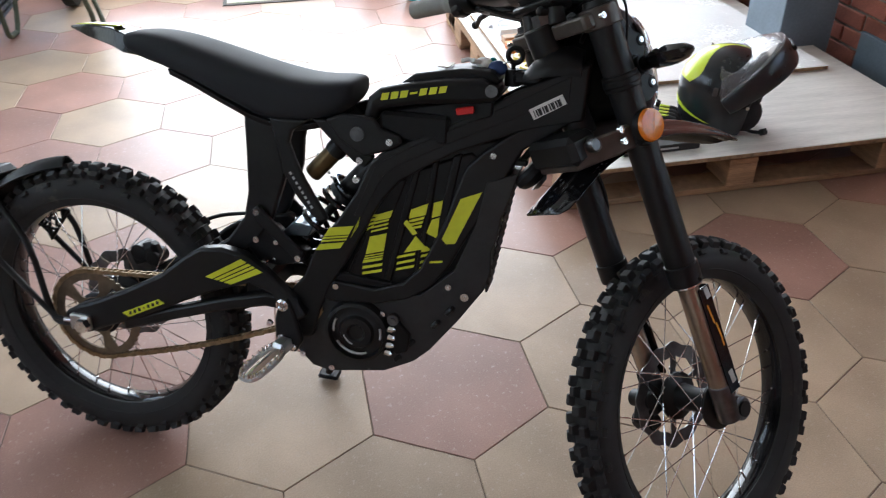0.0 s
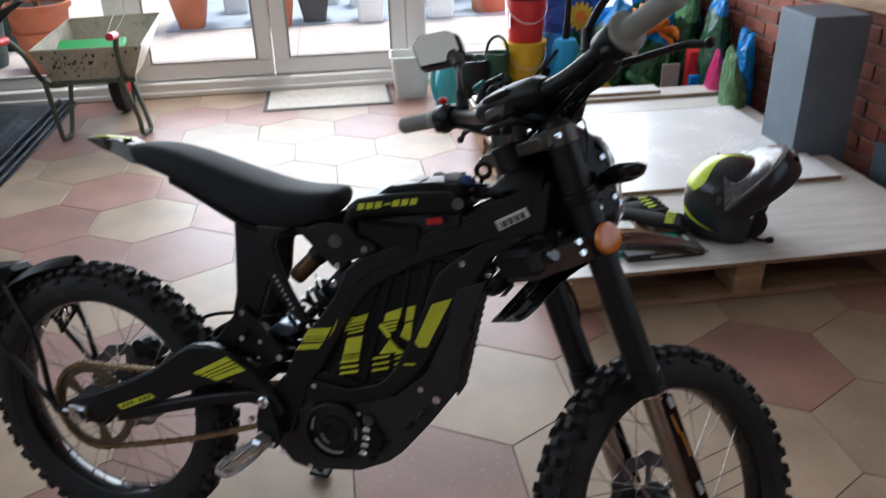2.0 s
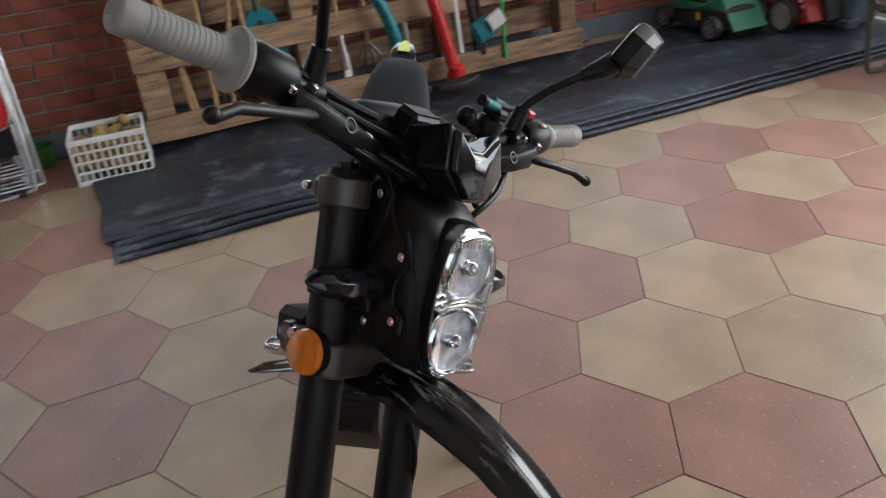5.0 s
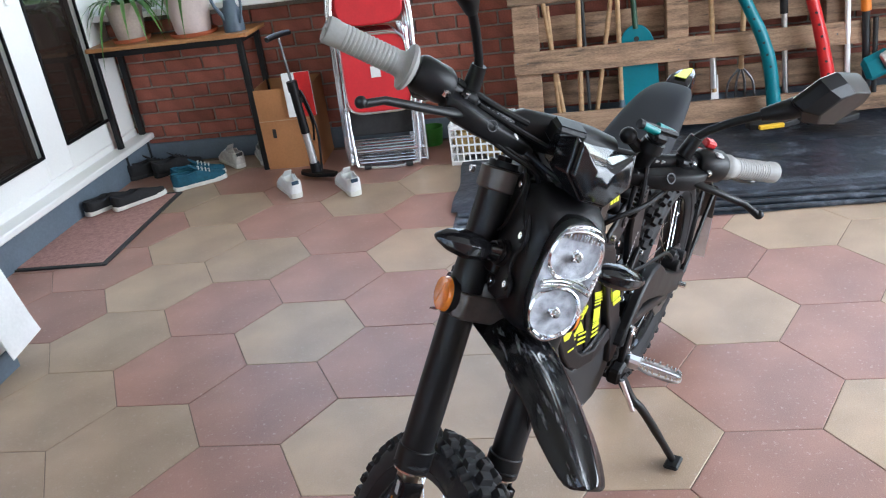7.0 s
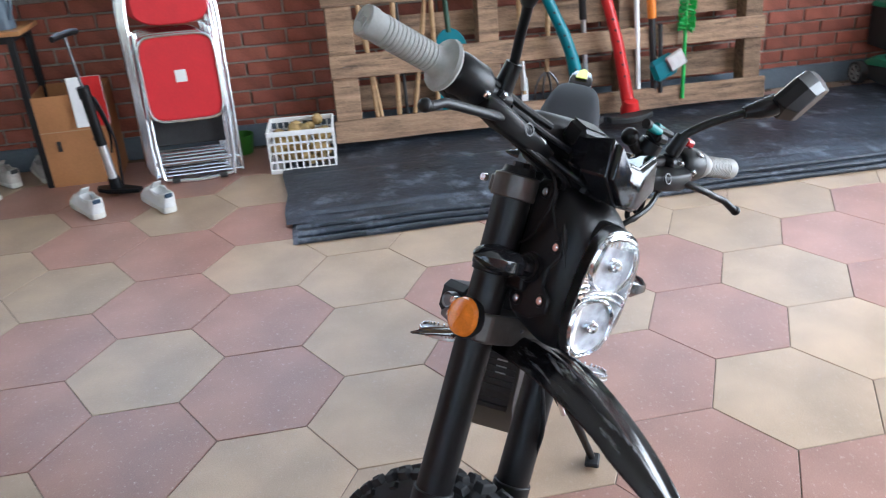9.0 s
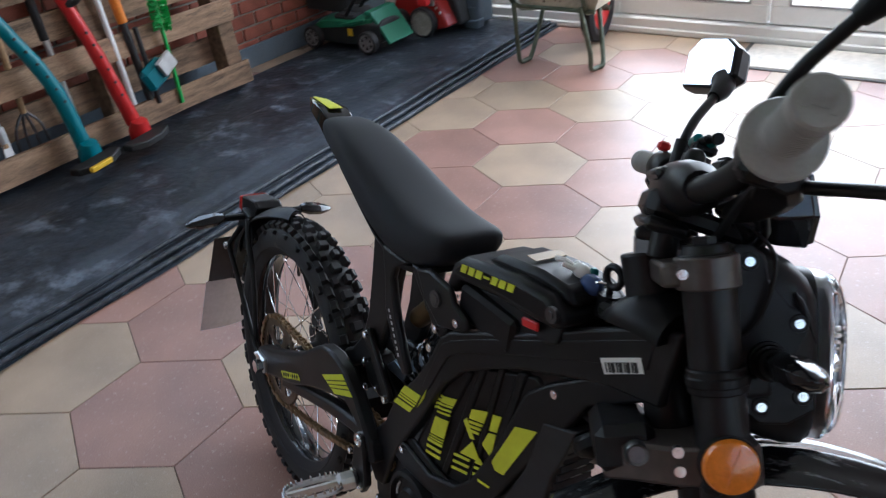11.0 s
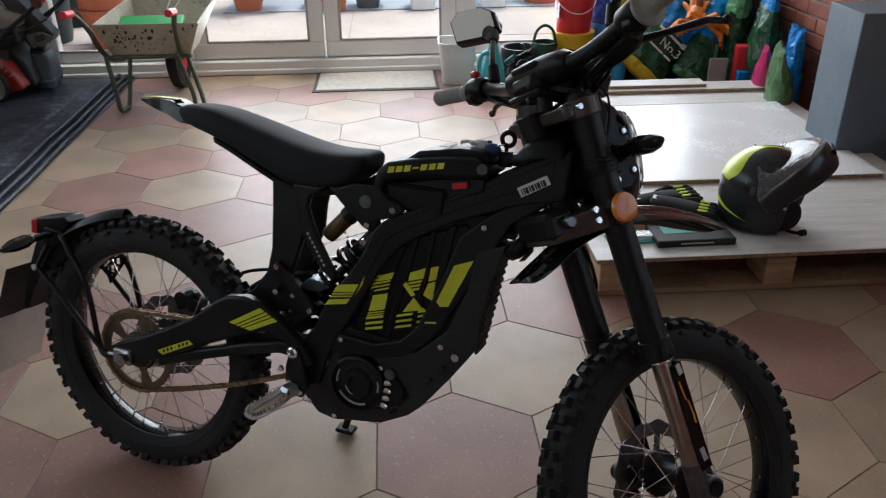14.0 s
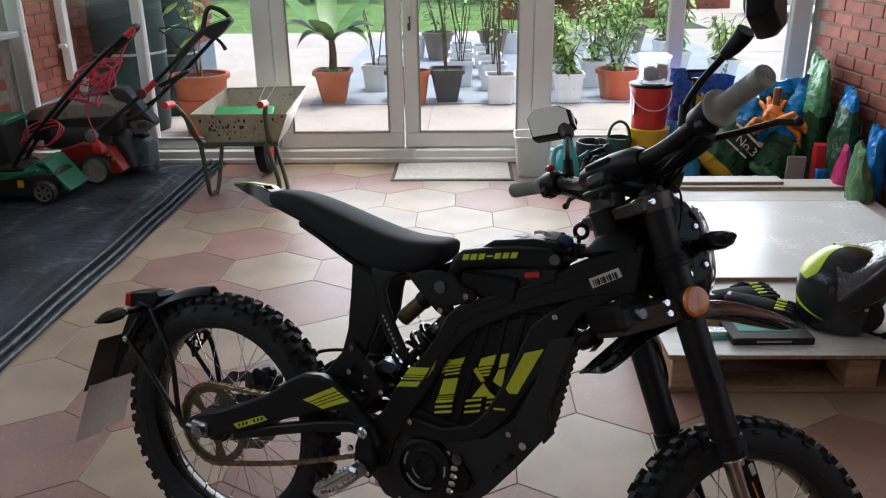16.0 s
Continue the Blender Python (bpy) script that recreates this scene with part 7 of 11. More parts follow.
def helmet(m):
    """A flip-up helmet with its chin bar raised. Forward is +x."""
    t = thing("motorcycle_helmet", "black and lime flip-up helmet standing open on the board", "helmet", m)

    def surf(th, ph):
        x, y = 0.148 * math.cos(ph) * math.cos(th), 0.122 * math.cos(ph) * math.sin(th)
        z = 0.138 + 0.137 * math.sin(ph)
        if ph < 0:
            q = 1 - 0.17 * math.sin(ph) ** 2
            x, y = 0.148 * math.cos(th) * q, 0.122 * math.sin(th) * q
        return (x - 0.01, y, z)

    nu, nv = 96, 54
    vs, idx = [], {}
    for i in range(nu):
        for j in range(nv + 1):
            idx[i, j] = len(vs)
            vs.append(surf(2 * math.pi * i / nu, radians(-72 + 162 * j / nv)))
    fs = []
    for i in range(nu):
        for j in range(nv):
            th = (i + 0.5) / nu * 360
            th = th - 360 if th > 180 else th
            ph = -72 + 162 * (j + 0.5) / nv
            if abs(th) < 62 - max(0, ph - 10) * 0.5 and ph < 36:
                continue
            x, y, z = surf(radians(th), radians(ph))
            f = (idx[i, j], idx[(i + 1) % nu, j], idx[(i + 1) % nu, j + 1], idx[i, j + 1])
            fs.append(f)
    sh = part("shell", Geo().add(vs, fs), HELMET_SHELL, t, "", None, 0, 1, 60)
    md = sh.modifiers.new("thick", "SOLIDIFY")
    md.thickness, md.offset = 0.012, -1
    def crown(a, b):
        """Over the crown from the nape to the brow."""
        lo, w = radians(12 + 96 * a), radians((30 + 9 * math.sin(7 * a) - 34 * a * a) * (2 * b - 1))
        return (-0.0101 - 0.1495 * math.cos(lo) * math.cos(w), 0.1235 * math.sin(w), 0.138 + 0.1385 * math.sin(lo) * math.cos(w))

    def nape(a, b):
        """A thin sweep round the lower back."""
        th = 180 + 140 * (a - 0.5)
        back = abs(th - 180)
        x, y, z = surf(radians(th), radians(-20 - 0.34 * back + (5.5 * (1 - back / 71)) * (2 * b - 1)))
        return (-0.01 + (x + 0.01) * 1.01, y * 1.01, z)

    part("lime_panel", Geo().grid(crown, 40, 14), LIME_SHELL, t, "lime graphic panel over the crown", None, 0, 0, 60)
    part("lime_panel", Geo().grid(nape, 40, 4), LIME_SHELL, t, "thin lime sweep round the nape", None, 0, 0, 60)
    part("lining", Geo().ball((-0.012, 0, 0.128), 0.1, 24, 14, scale=(1.28, 0.98, 1.1)), FABRIC_BLACK, t, "black padded lining")
    part("cheek_pad", Geo().ball((0.055, -0.07, 0.075), 0.05, 16, 10, scale=(1.1, 0.6, 1.2)), FABRIC_BLACK, t)
    part("cheek_pad", Geo().ball((0.055, 0.07, 0.075), 0.05, 16, 10, scale=(1.1, 0.6, 1.2)), FABRIC_BLACK, t)
    for s in (-1, 1):
        part("pivot", Geo().cyl((0.03, s * 0.112, 0.135), (0.03, s * 0.13, 0.135), 0.024, 0.019, 20), BLACK_PLASTIC, t)
        part("screw", Geo().cyl((0.045, s * 0.129, 0.118), (0.045, s * 0.132, 0.118), 0.006, 0.005, 12), ALLOY, t, "silver screw")
        for k in range(3):
            part("side_mark", Geo().box((-0.062 + 0.022 * k, s * 0.117, 0.158 + 0.002 * k), (0.015, 0.003, 0.028), ch=0.001), DARK_STEEL, t, "grey printed bar")
    rings_, brow = [], []
    for k in range(25):
        a = radians(-90 + 180 * k / 24)
        c = max(0.0, math.cos(a)) ** 0.7
        mid = Vector((-0.022 + 0.178 * c, 0.127 * math.sin(a), 0.112 + 0.172 * c))
        nrm = Vector((math.cos(a) * 0.9, math.sin(a), 0.3 * math.cos(a))).normalized()
        up_ = Vector((-0.70, 0, 0.71))
        hh = 0.03 + 0.018 * c ** 0.6
        brow.append(mid + nrm * 0.009 + up_ * hh)
        rings_.append([mid + nrm * 0.006 + up_ * hh, mid - nrm * 0.012 + up_ * hh, mid - nrm * 0.012 - up_ * hh, mid + nrm * 0.004 - up_ * hh * 0.95, mid + nrm * 0.014 - up_ * hh * 0.3, mid + nrm * 0.013 + up_ * hh * 0.5])
    part("chin_bar", Geo().rings(rings_), HELMET_SHELL, t, "raised black chin bar", None, 0.006, 1, 50)
    part("chin_vent", Geo().box((0, 0, 0), (0.014, 0.07, 0.02), pose(0.160, 0, 0.293, 0, -45, 0), ch=0.004), BLACK_PLASTIC, t)

    def vis(a, b):
        k = min(23, int(a * 24))
        p = brow[k].lerp(brow[k + 1], a * 24 - k)
        th, ph = radians(-118 + 236 * a), radians(62)
        q = Vector((0.152 * math.cos(ph) * math.cos(th) - 0.03, 0.128 * math.cos(ph * 0.35) * math.sin(th), 0.142 + 0.142 * math.sin(ph) * (0.62 + 0.38 * abs(math.cos(th)))))
        return p.lerp(q, b) + (Vector((0, math.sin(th) * 0.3, 1)) * 0.006 * math.sin(math.pi * b)) + Vector((0, 0, 0.003 * noise.noise((a * 26, b * 7, 2))))
    part("visor", Geo().grid(vis, 60, 16), VISOR, t, "clear raised visor", None, 0, 1, 60)
    part("strap", Geo().tube([(0.05, -0.07, 0.03), (0.09, -0.06, 0.012), (0.12, -0.08, 0.02)], 0.006, 8, smooth=5).cyl((0.118, -0.08, 0.02), (0.13, -0.09, 0.03), 0.011), BLACK_PLASTIC, t)
    part("neck_roll", Geo().tube([(0.13 * math.cos(a) * 0.76 - 0.02, 0.105 * math.sin(a) * 0.84, 0.018) for a in [radians(50 + 260 * k / 23) for k in range(24)]], 0.0175, 10), FABRIC_BLACK, t)
    return t


helmet(pose(1.258, 1.065, ZB + 0.003, 0, 3, -20))

# ---- upright pallet with garden tools ----
def tool_pallet():
    p = thing("pallet_rack", "weathered wooden pallet leaning on the brick wall holding garden tools", "pallet", pose(-2.72, -0.13, 0.055, 0, -6, 0))
    W, H = 2.33, 1.05
    rnd = random.Random(21)

    def plank(name, x, z, h, w0, w1):
        """A sawn board with slightly uneven edges."""
        n = 10
        ring = lambda t: [(x + 0.011, w0 + (w1 - w0) * t, z - h / 2 + rnd.uniform(-0.004, 0.004)), (x + 0.011, w0 + (w1 - w0) * t, z + h / 2 + rnd.uniform(-0.004, 0.004)), (x - 0.011, w0 + (w1 - w0) * t, z + h / 2), (x - 0.011, w0 + (w1 - w0) * t, z - h / 2)]
        part(name, Geo().rings([ring(k / n) for k in range(n + 1)]), PALLET_OLD, p, bevel=0.002)

    for z in (0.048, 0.37, 0.71, 1.0):
        plank("front_board", 0.075, z, 0.112, rnd.uniform(-0.02, 0.01), W + rnd.uniform(-0.01, 0.02))
    for z in (0.19, 0.52, 0.84):
        plank("back_board", -0.05, z, 0.125, 0.01, W - 0.02)
    for y, w in ((0.065, 0.13), (0.81, 0.105), (1.55, 0.095), (W - 0.06, 0.1)):
        part("post", Geo().box((0.012, y, H / 2), (0.1, w, H), ch=0.004), PALLET_OLD, p)
        part("nail", Geo().cyl((0.0855, y, 0.37), (0.0875, y, 0.37), 0.004, None, 8), DARK_STEEL, p)


tool_pallet()


def shaft(name, y0, z0, y1, z1, r, material, label, cat, x=-2.695, mates=()):
    t = thing(name, label, cat)
    part("shaft", Geo().cyl((x + 0.0, y0, z0), (x - 0.03 * (z1 - z0), y1, z1), r, None, 12), material, t)
    for nm, geo, m2, lb in mates:
        part(nm, geo, m2, t, lb)
    return t


for y0, z0, y1, z1, r, pale in ((0.112, 0.075, 0.0, 0.95, 0.012, True), (0.085, 0.075, 0.048, 0.7, 0.011, True), (0.192, 0.075, 0.212, 1.2, 0.0135, True), (0.238, 0.075, 0.212, 1.0, 0.009, False), (0.262, 0.075, 0.425, 1.1, 0.012, True)):
    shaft("garden_tool", y0, z0, y1, z1, r, WOOD_HANDLE if pale else DARK_BLACK_PL, "long wooden tool handle standing in the pallet" if pale else "dark slim handle standing in the pallet", "garden tool", -2.70)
shaft("hoe", 0.40, 0.1, 0.385, 1.1, 0.012, WOOD_HANDLE, "wooden hoe with a blue-grey foot", "hoe", -2.685, (("socket", Geo().cyl((-2.685, 0.40, 0.075), (-2.687, 0.4, 0.2), 0.026, 0.014, 14), GREY_BLUE_PL, "blue-grey socket"),))
# green oval shovel with a hole
blade = [(0.096 * math.cos(a) * (1.0 if math.sin(a) > -0.5 else 1.12), 0.325 + 0.225 * math.copysign(abs(math.sin(a)) ** 0.62, math.sin(a))) for a in [2 * math.pi * k / 36 for k in range(36)]]
t = thing("plastic_shovel", "blue-green flat plastic shovel with a hole", "shovel", pose(-2.692, 0.508, 0.014, -6, -3, 90))
part("blade", Geo().slab(blade, -0.006, 0.006), TEAL_TOOL, t, bevel=0.003)
part("hole", Geo().cyl((0.0, -0.0068, 0.48), (0.0, 0.0068, 0.48), 0.013, None, 18), BLACK_RUB, t)
part("shaft", Geo().cyl((0, 0.0, 0.53), (0, 0.0, 0.95), 0.014, None, 12), GREEN_DK, t)
shaft("spade", 0.855, 0.2, 0.815, 1.05, 0.013, WOOD_HANDLE, "grey metal spade standing in the pallet", "spade", -2.68, (("blade", Geo().slab([(-0.034, 0), (-0.02, 0.05), (-0.013, 0.2), (0.013, 0.2), (0.02, 0.05), (0.036, 0.0)], -0.004, 0.004, pose(-2.678, 0.858, 0.085, 0, 0, 90)), WHITE_PL, "white painted head"), ("sleeve", Geo().cyl((-2.68, 0.854, 0.22), (-2.69, 0.842, 0.45), 0.017, 0.014, 12), ALLOY, "metal sleeve")))
shaft("fork", 0.985, 0.3, 1.0, 1.0, 0.013, WOOD_HANDLE, "garden fork standing behind a strimmer", "garden fork", -2.70, tuple(("tine", Geo().tube([(-2.70, 0.985, 0.31), (-2.70, 0.985 + d, 0.23), (-2.695, 0.985 + d * 1.15, 0.08)], 0.006, 8, smooth=4), DARK_STEEL, "") for d in (-0.06, -0.02, 0.02, 0.06)))


def strimmer(line, material, label, guard_mat):
    """A grass trimmer: bent plastic shaft, motor foot, guard and handle. line: (y, z) from the foot up."""
    t = thing("grass_trimmer", label, "trimmer")
    (yf, zf), (yt, zt) = line[0], line[-1]
    xs = lambda z: -2.555 - 0.075 * z
    part("shaft", Geo().tube([(xs(z), y, z) for y, z in line], [0.034, 0.032, 0.03, 0.028, 0.027], 18, smooth=6), material, t)
    part("motor_head", Geo().lathe([(0.0, 0.0), (0.045, 0.0), (0.05, 0.04), (0.036, 0.09), (0.0, 0.1)], 22, pose(-2.545, yf, 0.058, 0, 12, 0)), material, t)
    part("grip", Geo().tube([(xs(zt), yt + 0.01, zt - 0.06), (xs(zt) + 0.07, yt + 0.04, zt - 0.03), (xs(zt) + 0.07, yt + 0.06, zt + 0.07), (xs(zt), yt + 0.02, zt + 0.11)], 0.016, 12, smooth=5), guard_mat, t)
    part("guard", Geo().slab([(-0.13, 0), (-0.125, 0.045), (-0.06, 0.085), (0.04, 0.085), (0.12, 0.05), (0.13, 0)], -0.016, 0.016, pose(-2.49, yf - 0.03, 0.082, 90, 0, 100)), guard_mat, t, bevel=0.006)
    for k in range(6):
        q = 0.25 + 0.1 * k
        i = int(q * (len(line) - 1))
        u = q * (len(line) - 1) - i
        y, z = line[i][0] * (1 - u) + line[i + 1][0] * u, line[i][1] * (1 - u) + line[i + 1][1] * u
        part("rivet", Geo().cyl((xs(z) + 0.024, y - 0.004, z), (xs(z) + 0.0335, y - 0.004, z), 0.006, None, 10), BLACK_RUB, t)
    return t


s1 = strimmer(((1.118, 0.12), (1.092, 0.335), (1.05, 0.478), (0.985, 0.62), (0.90, 0.80)), TEAL_TOOL, "petrol-blue electric grass trimmer leaning on the pallet", DARK_BLACK_PL)
part("wear_strip", Geo().box((0, 0, 0), (0.022, 0.12, 0.022), pose(-2.395, 1.065, 0.088, 0, 0, 10), ch=0.004), YELLOW_PL, s1, "yellow strip")
s2 = strimmer(((1.385, 0.13), (1.356, 0.275), (1.325, 0.425), (1.289, 0.563), (1.235, 0.74)), RED_PLASTIC, "red electric grass trimmer leaning on the pallet", DARK_BLACK_PL)
shaft("pole", 1.205, 0.1, 1.15, 1.05, 0.014, ALLOY, "grey metal pole with a forked foot", "pole", -2.69, (("sleeve", Geo().cyl((-2.704, 1.178, 0.55), (-2.72, 1.15, 1.05), 0.019, None, 12), DARK_BLACK_PL, ""),))
shaft("white_pole", 1.49, 0.1, 1.43, 1.05, 0.013, WHITE_PL, "slim white pole with an orange foot", "pole", -2.67, (("foot", Geo().cyl((-2.668, 1.492, 0.07), (-2.672, 1.487, 0.16), 0.019, None, 12), ORANGE_PL, "orange foot"),))
shaft("orange_tool", 1.575, 0.1, 1.50, 1.05, 0.018, DARK_BLACK_PL, "black pole with an orange collar", "pole", -2.66, (("collar", Geo().cyl((-2.672, 1.541, 0.53), (-2.677, 1.529, 0.66), 0.023, None, 14), ORANGE_PL, "orange collar"),))
t = shaft("pruner", 1.60, 0.14, 1.58, 0.5, 0.012, DARK_BLACK_PL, "lopper head in blue and grey metal", "pruner", -2.64, (("head", Geo().box((0, 0, 0), (0.05, 0.14, 0.12), pose(-2.62, 1.60, 0.28, 25, 0, 0), ch=0.02), TEAL_TOOL, ""), ("blade", Geo().box((0, 0, 0), (0.02, 0.1, 0.09), pose(-2.585, 1.65, 0.32, 30, 0, 0), ch=0.008), ALLOY, "")))
gb = Geo()
rnd = random.Random(5)
for k in range(420):
    z, a = rnd.uniform(0.46, 0.86), rnd.uniform(0, 6.28)
    c = Vector((-2.63, 1.715, z))
    gb.add([c, c + Vector((0.045 * math.cos(a), 0.045 * math.sin(a), rnd.uniform(-0.02, 0.02))), c + Vector((0.044 * math.cos(a + 0.12), 0.044 * math.sin(a + 0.12), 0.004))], [(0, 1, 2)])
shaft("bottle_brush", 1.722, 0.1, 1.708, 0.9, 0.01, GREEN_BRIGHT, "bright green bristle brush on a pole", "brush", -2.63, (("bristles", gb, GREEN_BRIGHT, ""),))


# ---- crate of potatoes ----
def crate(m):
    t = thing("plastic_crate", "white slatted plastic crate of potatoes beside the sheet", "crate", m)
    W, D, H = 0.31, 0.24, 0.21
    for (cx, cy, sx, sy) in ((0, -D / 2, W, 0.006), (0, D / 2, W, 0.006), (-W / 2, 0, 0.006, D), (W / 2, 0, 0.006, D)):
        sd = part("side_rail", Geo().box((cx, cy, H - 0.012), (sx + 0.004, sy + 0.004, 0.024), ch=0.002), WHITE_PL, t)
        part("bottom_rail", Geo().box((cx, cy, 0.012), (sx + 0.004, sy + 0.004, 0.024), ch=0.002), WHITE_PL, sd)
        for z in (0.06, 0.105, 0.15):
            part("slat", Geo().box((cx, cy, z), (sx, sy, 0.009)), WHITE_PL, sd)
        L = max(sx, sy)
        for k in range(11):
            o = -L / 2 + L * k / 10
            part("rib", Geo().box((cx + (o if sx > sy else 0), cy + (o if sy > sx else 0), H / 2), (0.007 if sx > sy else sx, 0.007 if sy > sx else sy, H - 0.03)), WHITE_PL, sd)
    part("base", Geo().box((0, 0, 0.008), (W, D, 0.008)), WHITE_PL, t)
    return t


CM = pose(-2.56, -0.315, 0.0, 0, 0, 86)
crate(CM)
rnd = random.Random(3)
pot_me = Geo().ball((0, 0, 0), 0.032, 10, 7, scale=(1.25, 1.0, 0.9)).mesh("potato", SKIN_POTATO, 60)
for k in range(46):
    x, y = rnd.uniform(-0.12, 0.12), rnd.uniform(-0.085, 0.085)
    z = 0.045 + 0.031 * (k // 9) + rnd.uniform(-0.004, 0.004)
    o = part("potato", pot_me, None)
    tagged(o, "pale brown potato in the white crate", "potato", "potatoes in the crate")
    o.matrix_basis = CM @ pose(x, y, z, rnd.uniform(0, 360), rnd.uniform(-20, 20), rnd.uniform(0, 360)) @ Matrix.Scale(rnd.uniform(0.75, 1.1), 4)

# small green tub beside the chairs
tagged(part("green_tub", Geo().lathe([(0.0, 0.004), (0.05, 0.004), (0.062, 0.1), (0.066, 0.1), (0.054, 0.0), (0.0, 0.0)], 24), mat("grass_green_plastic", (0.05, 0.22, 0.03), 0.5), m=pose(-2.85, -0.63, 0)), "small green plastic tub on the tiles by the wall", "tub")


# ---- stack of folding chairs ----
def folding_chair(m):
    """A folded tube chair with red seat and back, leaning against the wall. Width along y."""
    t = thing("folding_chair", "red folding chair with bright tube frame, folded in a stack", "chair", m, "folded chairs")
    w = 0.2
    fr = [(0, -w, 0.02), (0, -w, 0.55), (0, -w * 0.98, 0.82), (0, -w * 0.72, 0.92), (0, 0, 0.935), (0, w * 0.72, 0.92), (0, w * 0.98, 0.82), (0, w, 0.55), (0, w, 0.02)]
    part("frame", Geo().tube(fr, 0.011, 10, smooth=5), STEEL_TUBE, t, "bright bent tube frame")
    lg = [(0.03, -w * 0.86, 0.7), (0.035, -w * 0.86, 0.1), (0.037, -w * 0.6, 0.015), (0.037, w * 0.6, 0.015), (0.035, w * 0.86, 0.1), (0.03, w * 0.86, 0.7)]
    part("leg_loop", Geo().tube(lg, 0.0105, 10, smooth=4), STEEL_TUBE, t)
    for z in (0.03, 0.09):
        part("cross_bar", Geo().cyl((0.004, -w, z), (0.004, w, z), 0.0085, None, 10), STEEL_TUBE, t)
    for y in (-0.11, 0.11):
        part("foot_cap", Geo().cyl((0.037, y - 0.018, 0.015), (0.037, y + 0.018, 0.015), 0.0135, None, 12), BLACK_RUB, t)
    st = [(0.168 * math.copysign(abs(math.cos(a)) ** 0.35, math.cos(a)), 0.49 + 0.19 * math.copysign(abs(math.sin(a)) ** 0.35, math.sin(a))) for a in [2 * math.pi * k / 40 for k in range(40)]]
    seat_ = part("seat", Geo().slab(st, -0.012, 0.014, pose(0.035, 0, 0, 0, 0, 90)), RED_CLOTH, t, "red padded seat", None, 0.008)
    part("seat_rim", Geo().tube([(0.05, x * 1.02, 0.49 + (z - 0.49) * 1.02) for x, z in st], 0.008, 8, close=True), STEEL_TUBE, t)
    bk = [(0.17 * math.copysign(abs(math.cos(a)) ** 0.6, math.cos(a)), 0.83 + (0.095 if math.sin(a) > 0 else 0.105) * math.copysign(abs(math.sin(a)) ** 0.7, math.sin(a))) for a in [2 * math.pi * k / 36 for k in range(36)]]
    part("backrest", Geo().slab(bk, -0.01, 0.01, pose(0.004, 0, 0, 0, 0, 90)), RED_CLOTH, t, "red padded back", None, 0.007)
    part("handle_hole", Geo().box((0.0, 0, 0.9), (0.022, 0.11, 0.02), ch=0.008), BLACK_RUB, t)
    return t


chair = folding_chair(pose(-2.52, -0.82, 0, 0, -6, 2))
part("label", Geo().box((0.0515, 0.0, 0.5), (0.001, 0.05, 0.055)), LABEL_WHITE, chair, "white paper label")
for k, (dx, dy, rz) in enumerate(((-0.05, -0.022, 1), (-0.10, -0.04, 3), (-0.15, -0.052, 2), (-0.20, -0.07, 2))):
    last = copy_thing(chair, pose(-2.52 + dx, -0.82 + dy, 0, 0, -6, rz))
    if k == 0:
        part("seat_underside", Geo().box((0.0, 0, 0.235), (0.014, 0.35, 0.15), ch=0.006), BLACK_RUB, last, "black seat underside")


# ---- floor pump, box, table with pots ----
def floor_pump(m):
    t = thing("floor_pump", "black and silver bicycle floor pump standing by the chairs", "pump", m)
    part("foot", Geo().slab([(-0.11, -0.02), (-0.09, 0.02), (-0.03, 0.04), (0.03, 0.04), (0.12, 0.02), (0.12, -0.02), (0.03, -0.04), (-0.03, -0.04)], 0, 0.02, pose(0, 0, 0.02, 90, 0, 0)), BLACK_PLASTIC, t, bevel=0.005)
    part("barrel", Geo().cyl((0, 0, 0.02), (-0.015, -0.01, 0.26), 0.02, None, 18), ALLOY, t, "silver lower barrel")
    part("sleeve", Geo().cyl((-0.015, -0.01, 0.25), (-0.03, -0.02, 0.5), 0.0225, None, 18), BLACK_PLASTIC, t, "black upper barrel")
    part("collar", Geo().cyl((0, 0, 0.02), (-0.003, -0.003, 0.09), 0.03, 0.026, 18), BLACK_PLASTIC, t)
    part("collar", Geo().cyl((-0.028, -0.019, 0.47), (-0.031, -0.021, 0.52), 0.027, None, 18), BLACK_PLASTIC, t)
    part("rod", Geo().cyl((-0.03, -0.02, 0.5), (-0.045, -0.035, 0.74), 0.007, None, 10), DARK_STEEL, t)
    part("handle", Geo().tube([(-0.045, -0.125, 0.745), (-0.045, -0.08, 0.75), (-0.045, 0.01, 0.75), (-0.045, 0.055, 0.745)], [0.013, 0.015, 0.015, 0.013], 12), BLACK_PLASTIC, t)
    part("hose", Geo().tube([(0.02, 0.02, 0.04), (0.03, 0.03, 0.25), (0.0, 0.02, 0.42), (-0.02, 0.012, 0.46), (0.01, 0.03, 0.3), (0.0, 0.028, 0.2)], 0.006, 8, smooth=6), BLACK_PLASTIC, t)
    part("red_clip", Geo().box((-0.026, 0.0, 0.42), (0.05, 0.012, 0.03), ch=0.004), BLACK_PLASTIC, t)
    return t


floor_pump(pose(-2.42, -1.19, 0, 0, 0, 70))


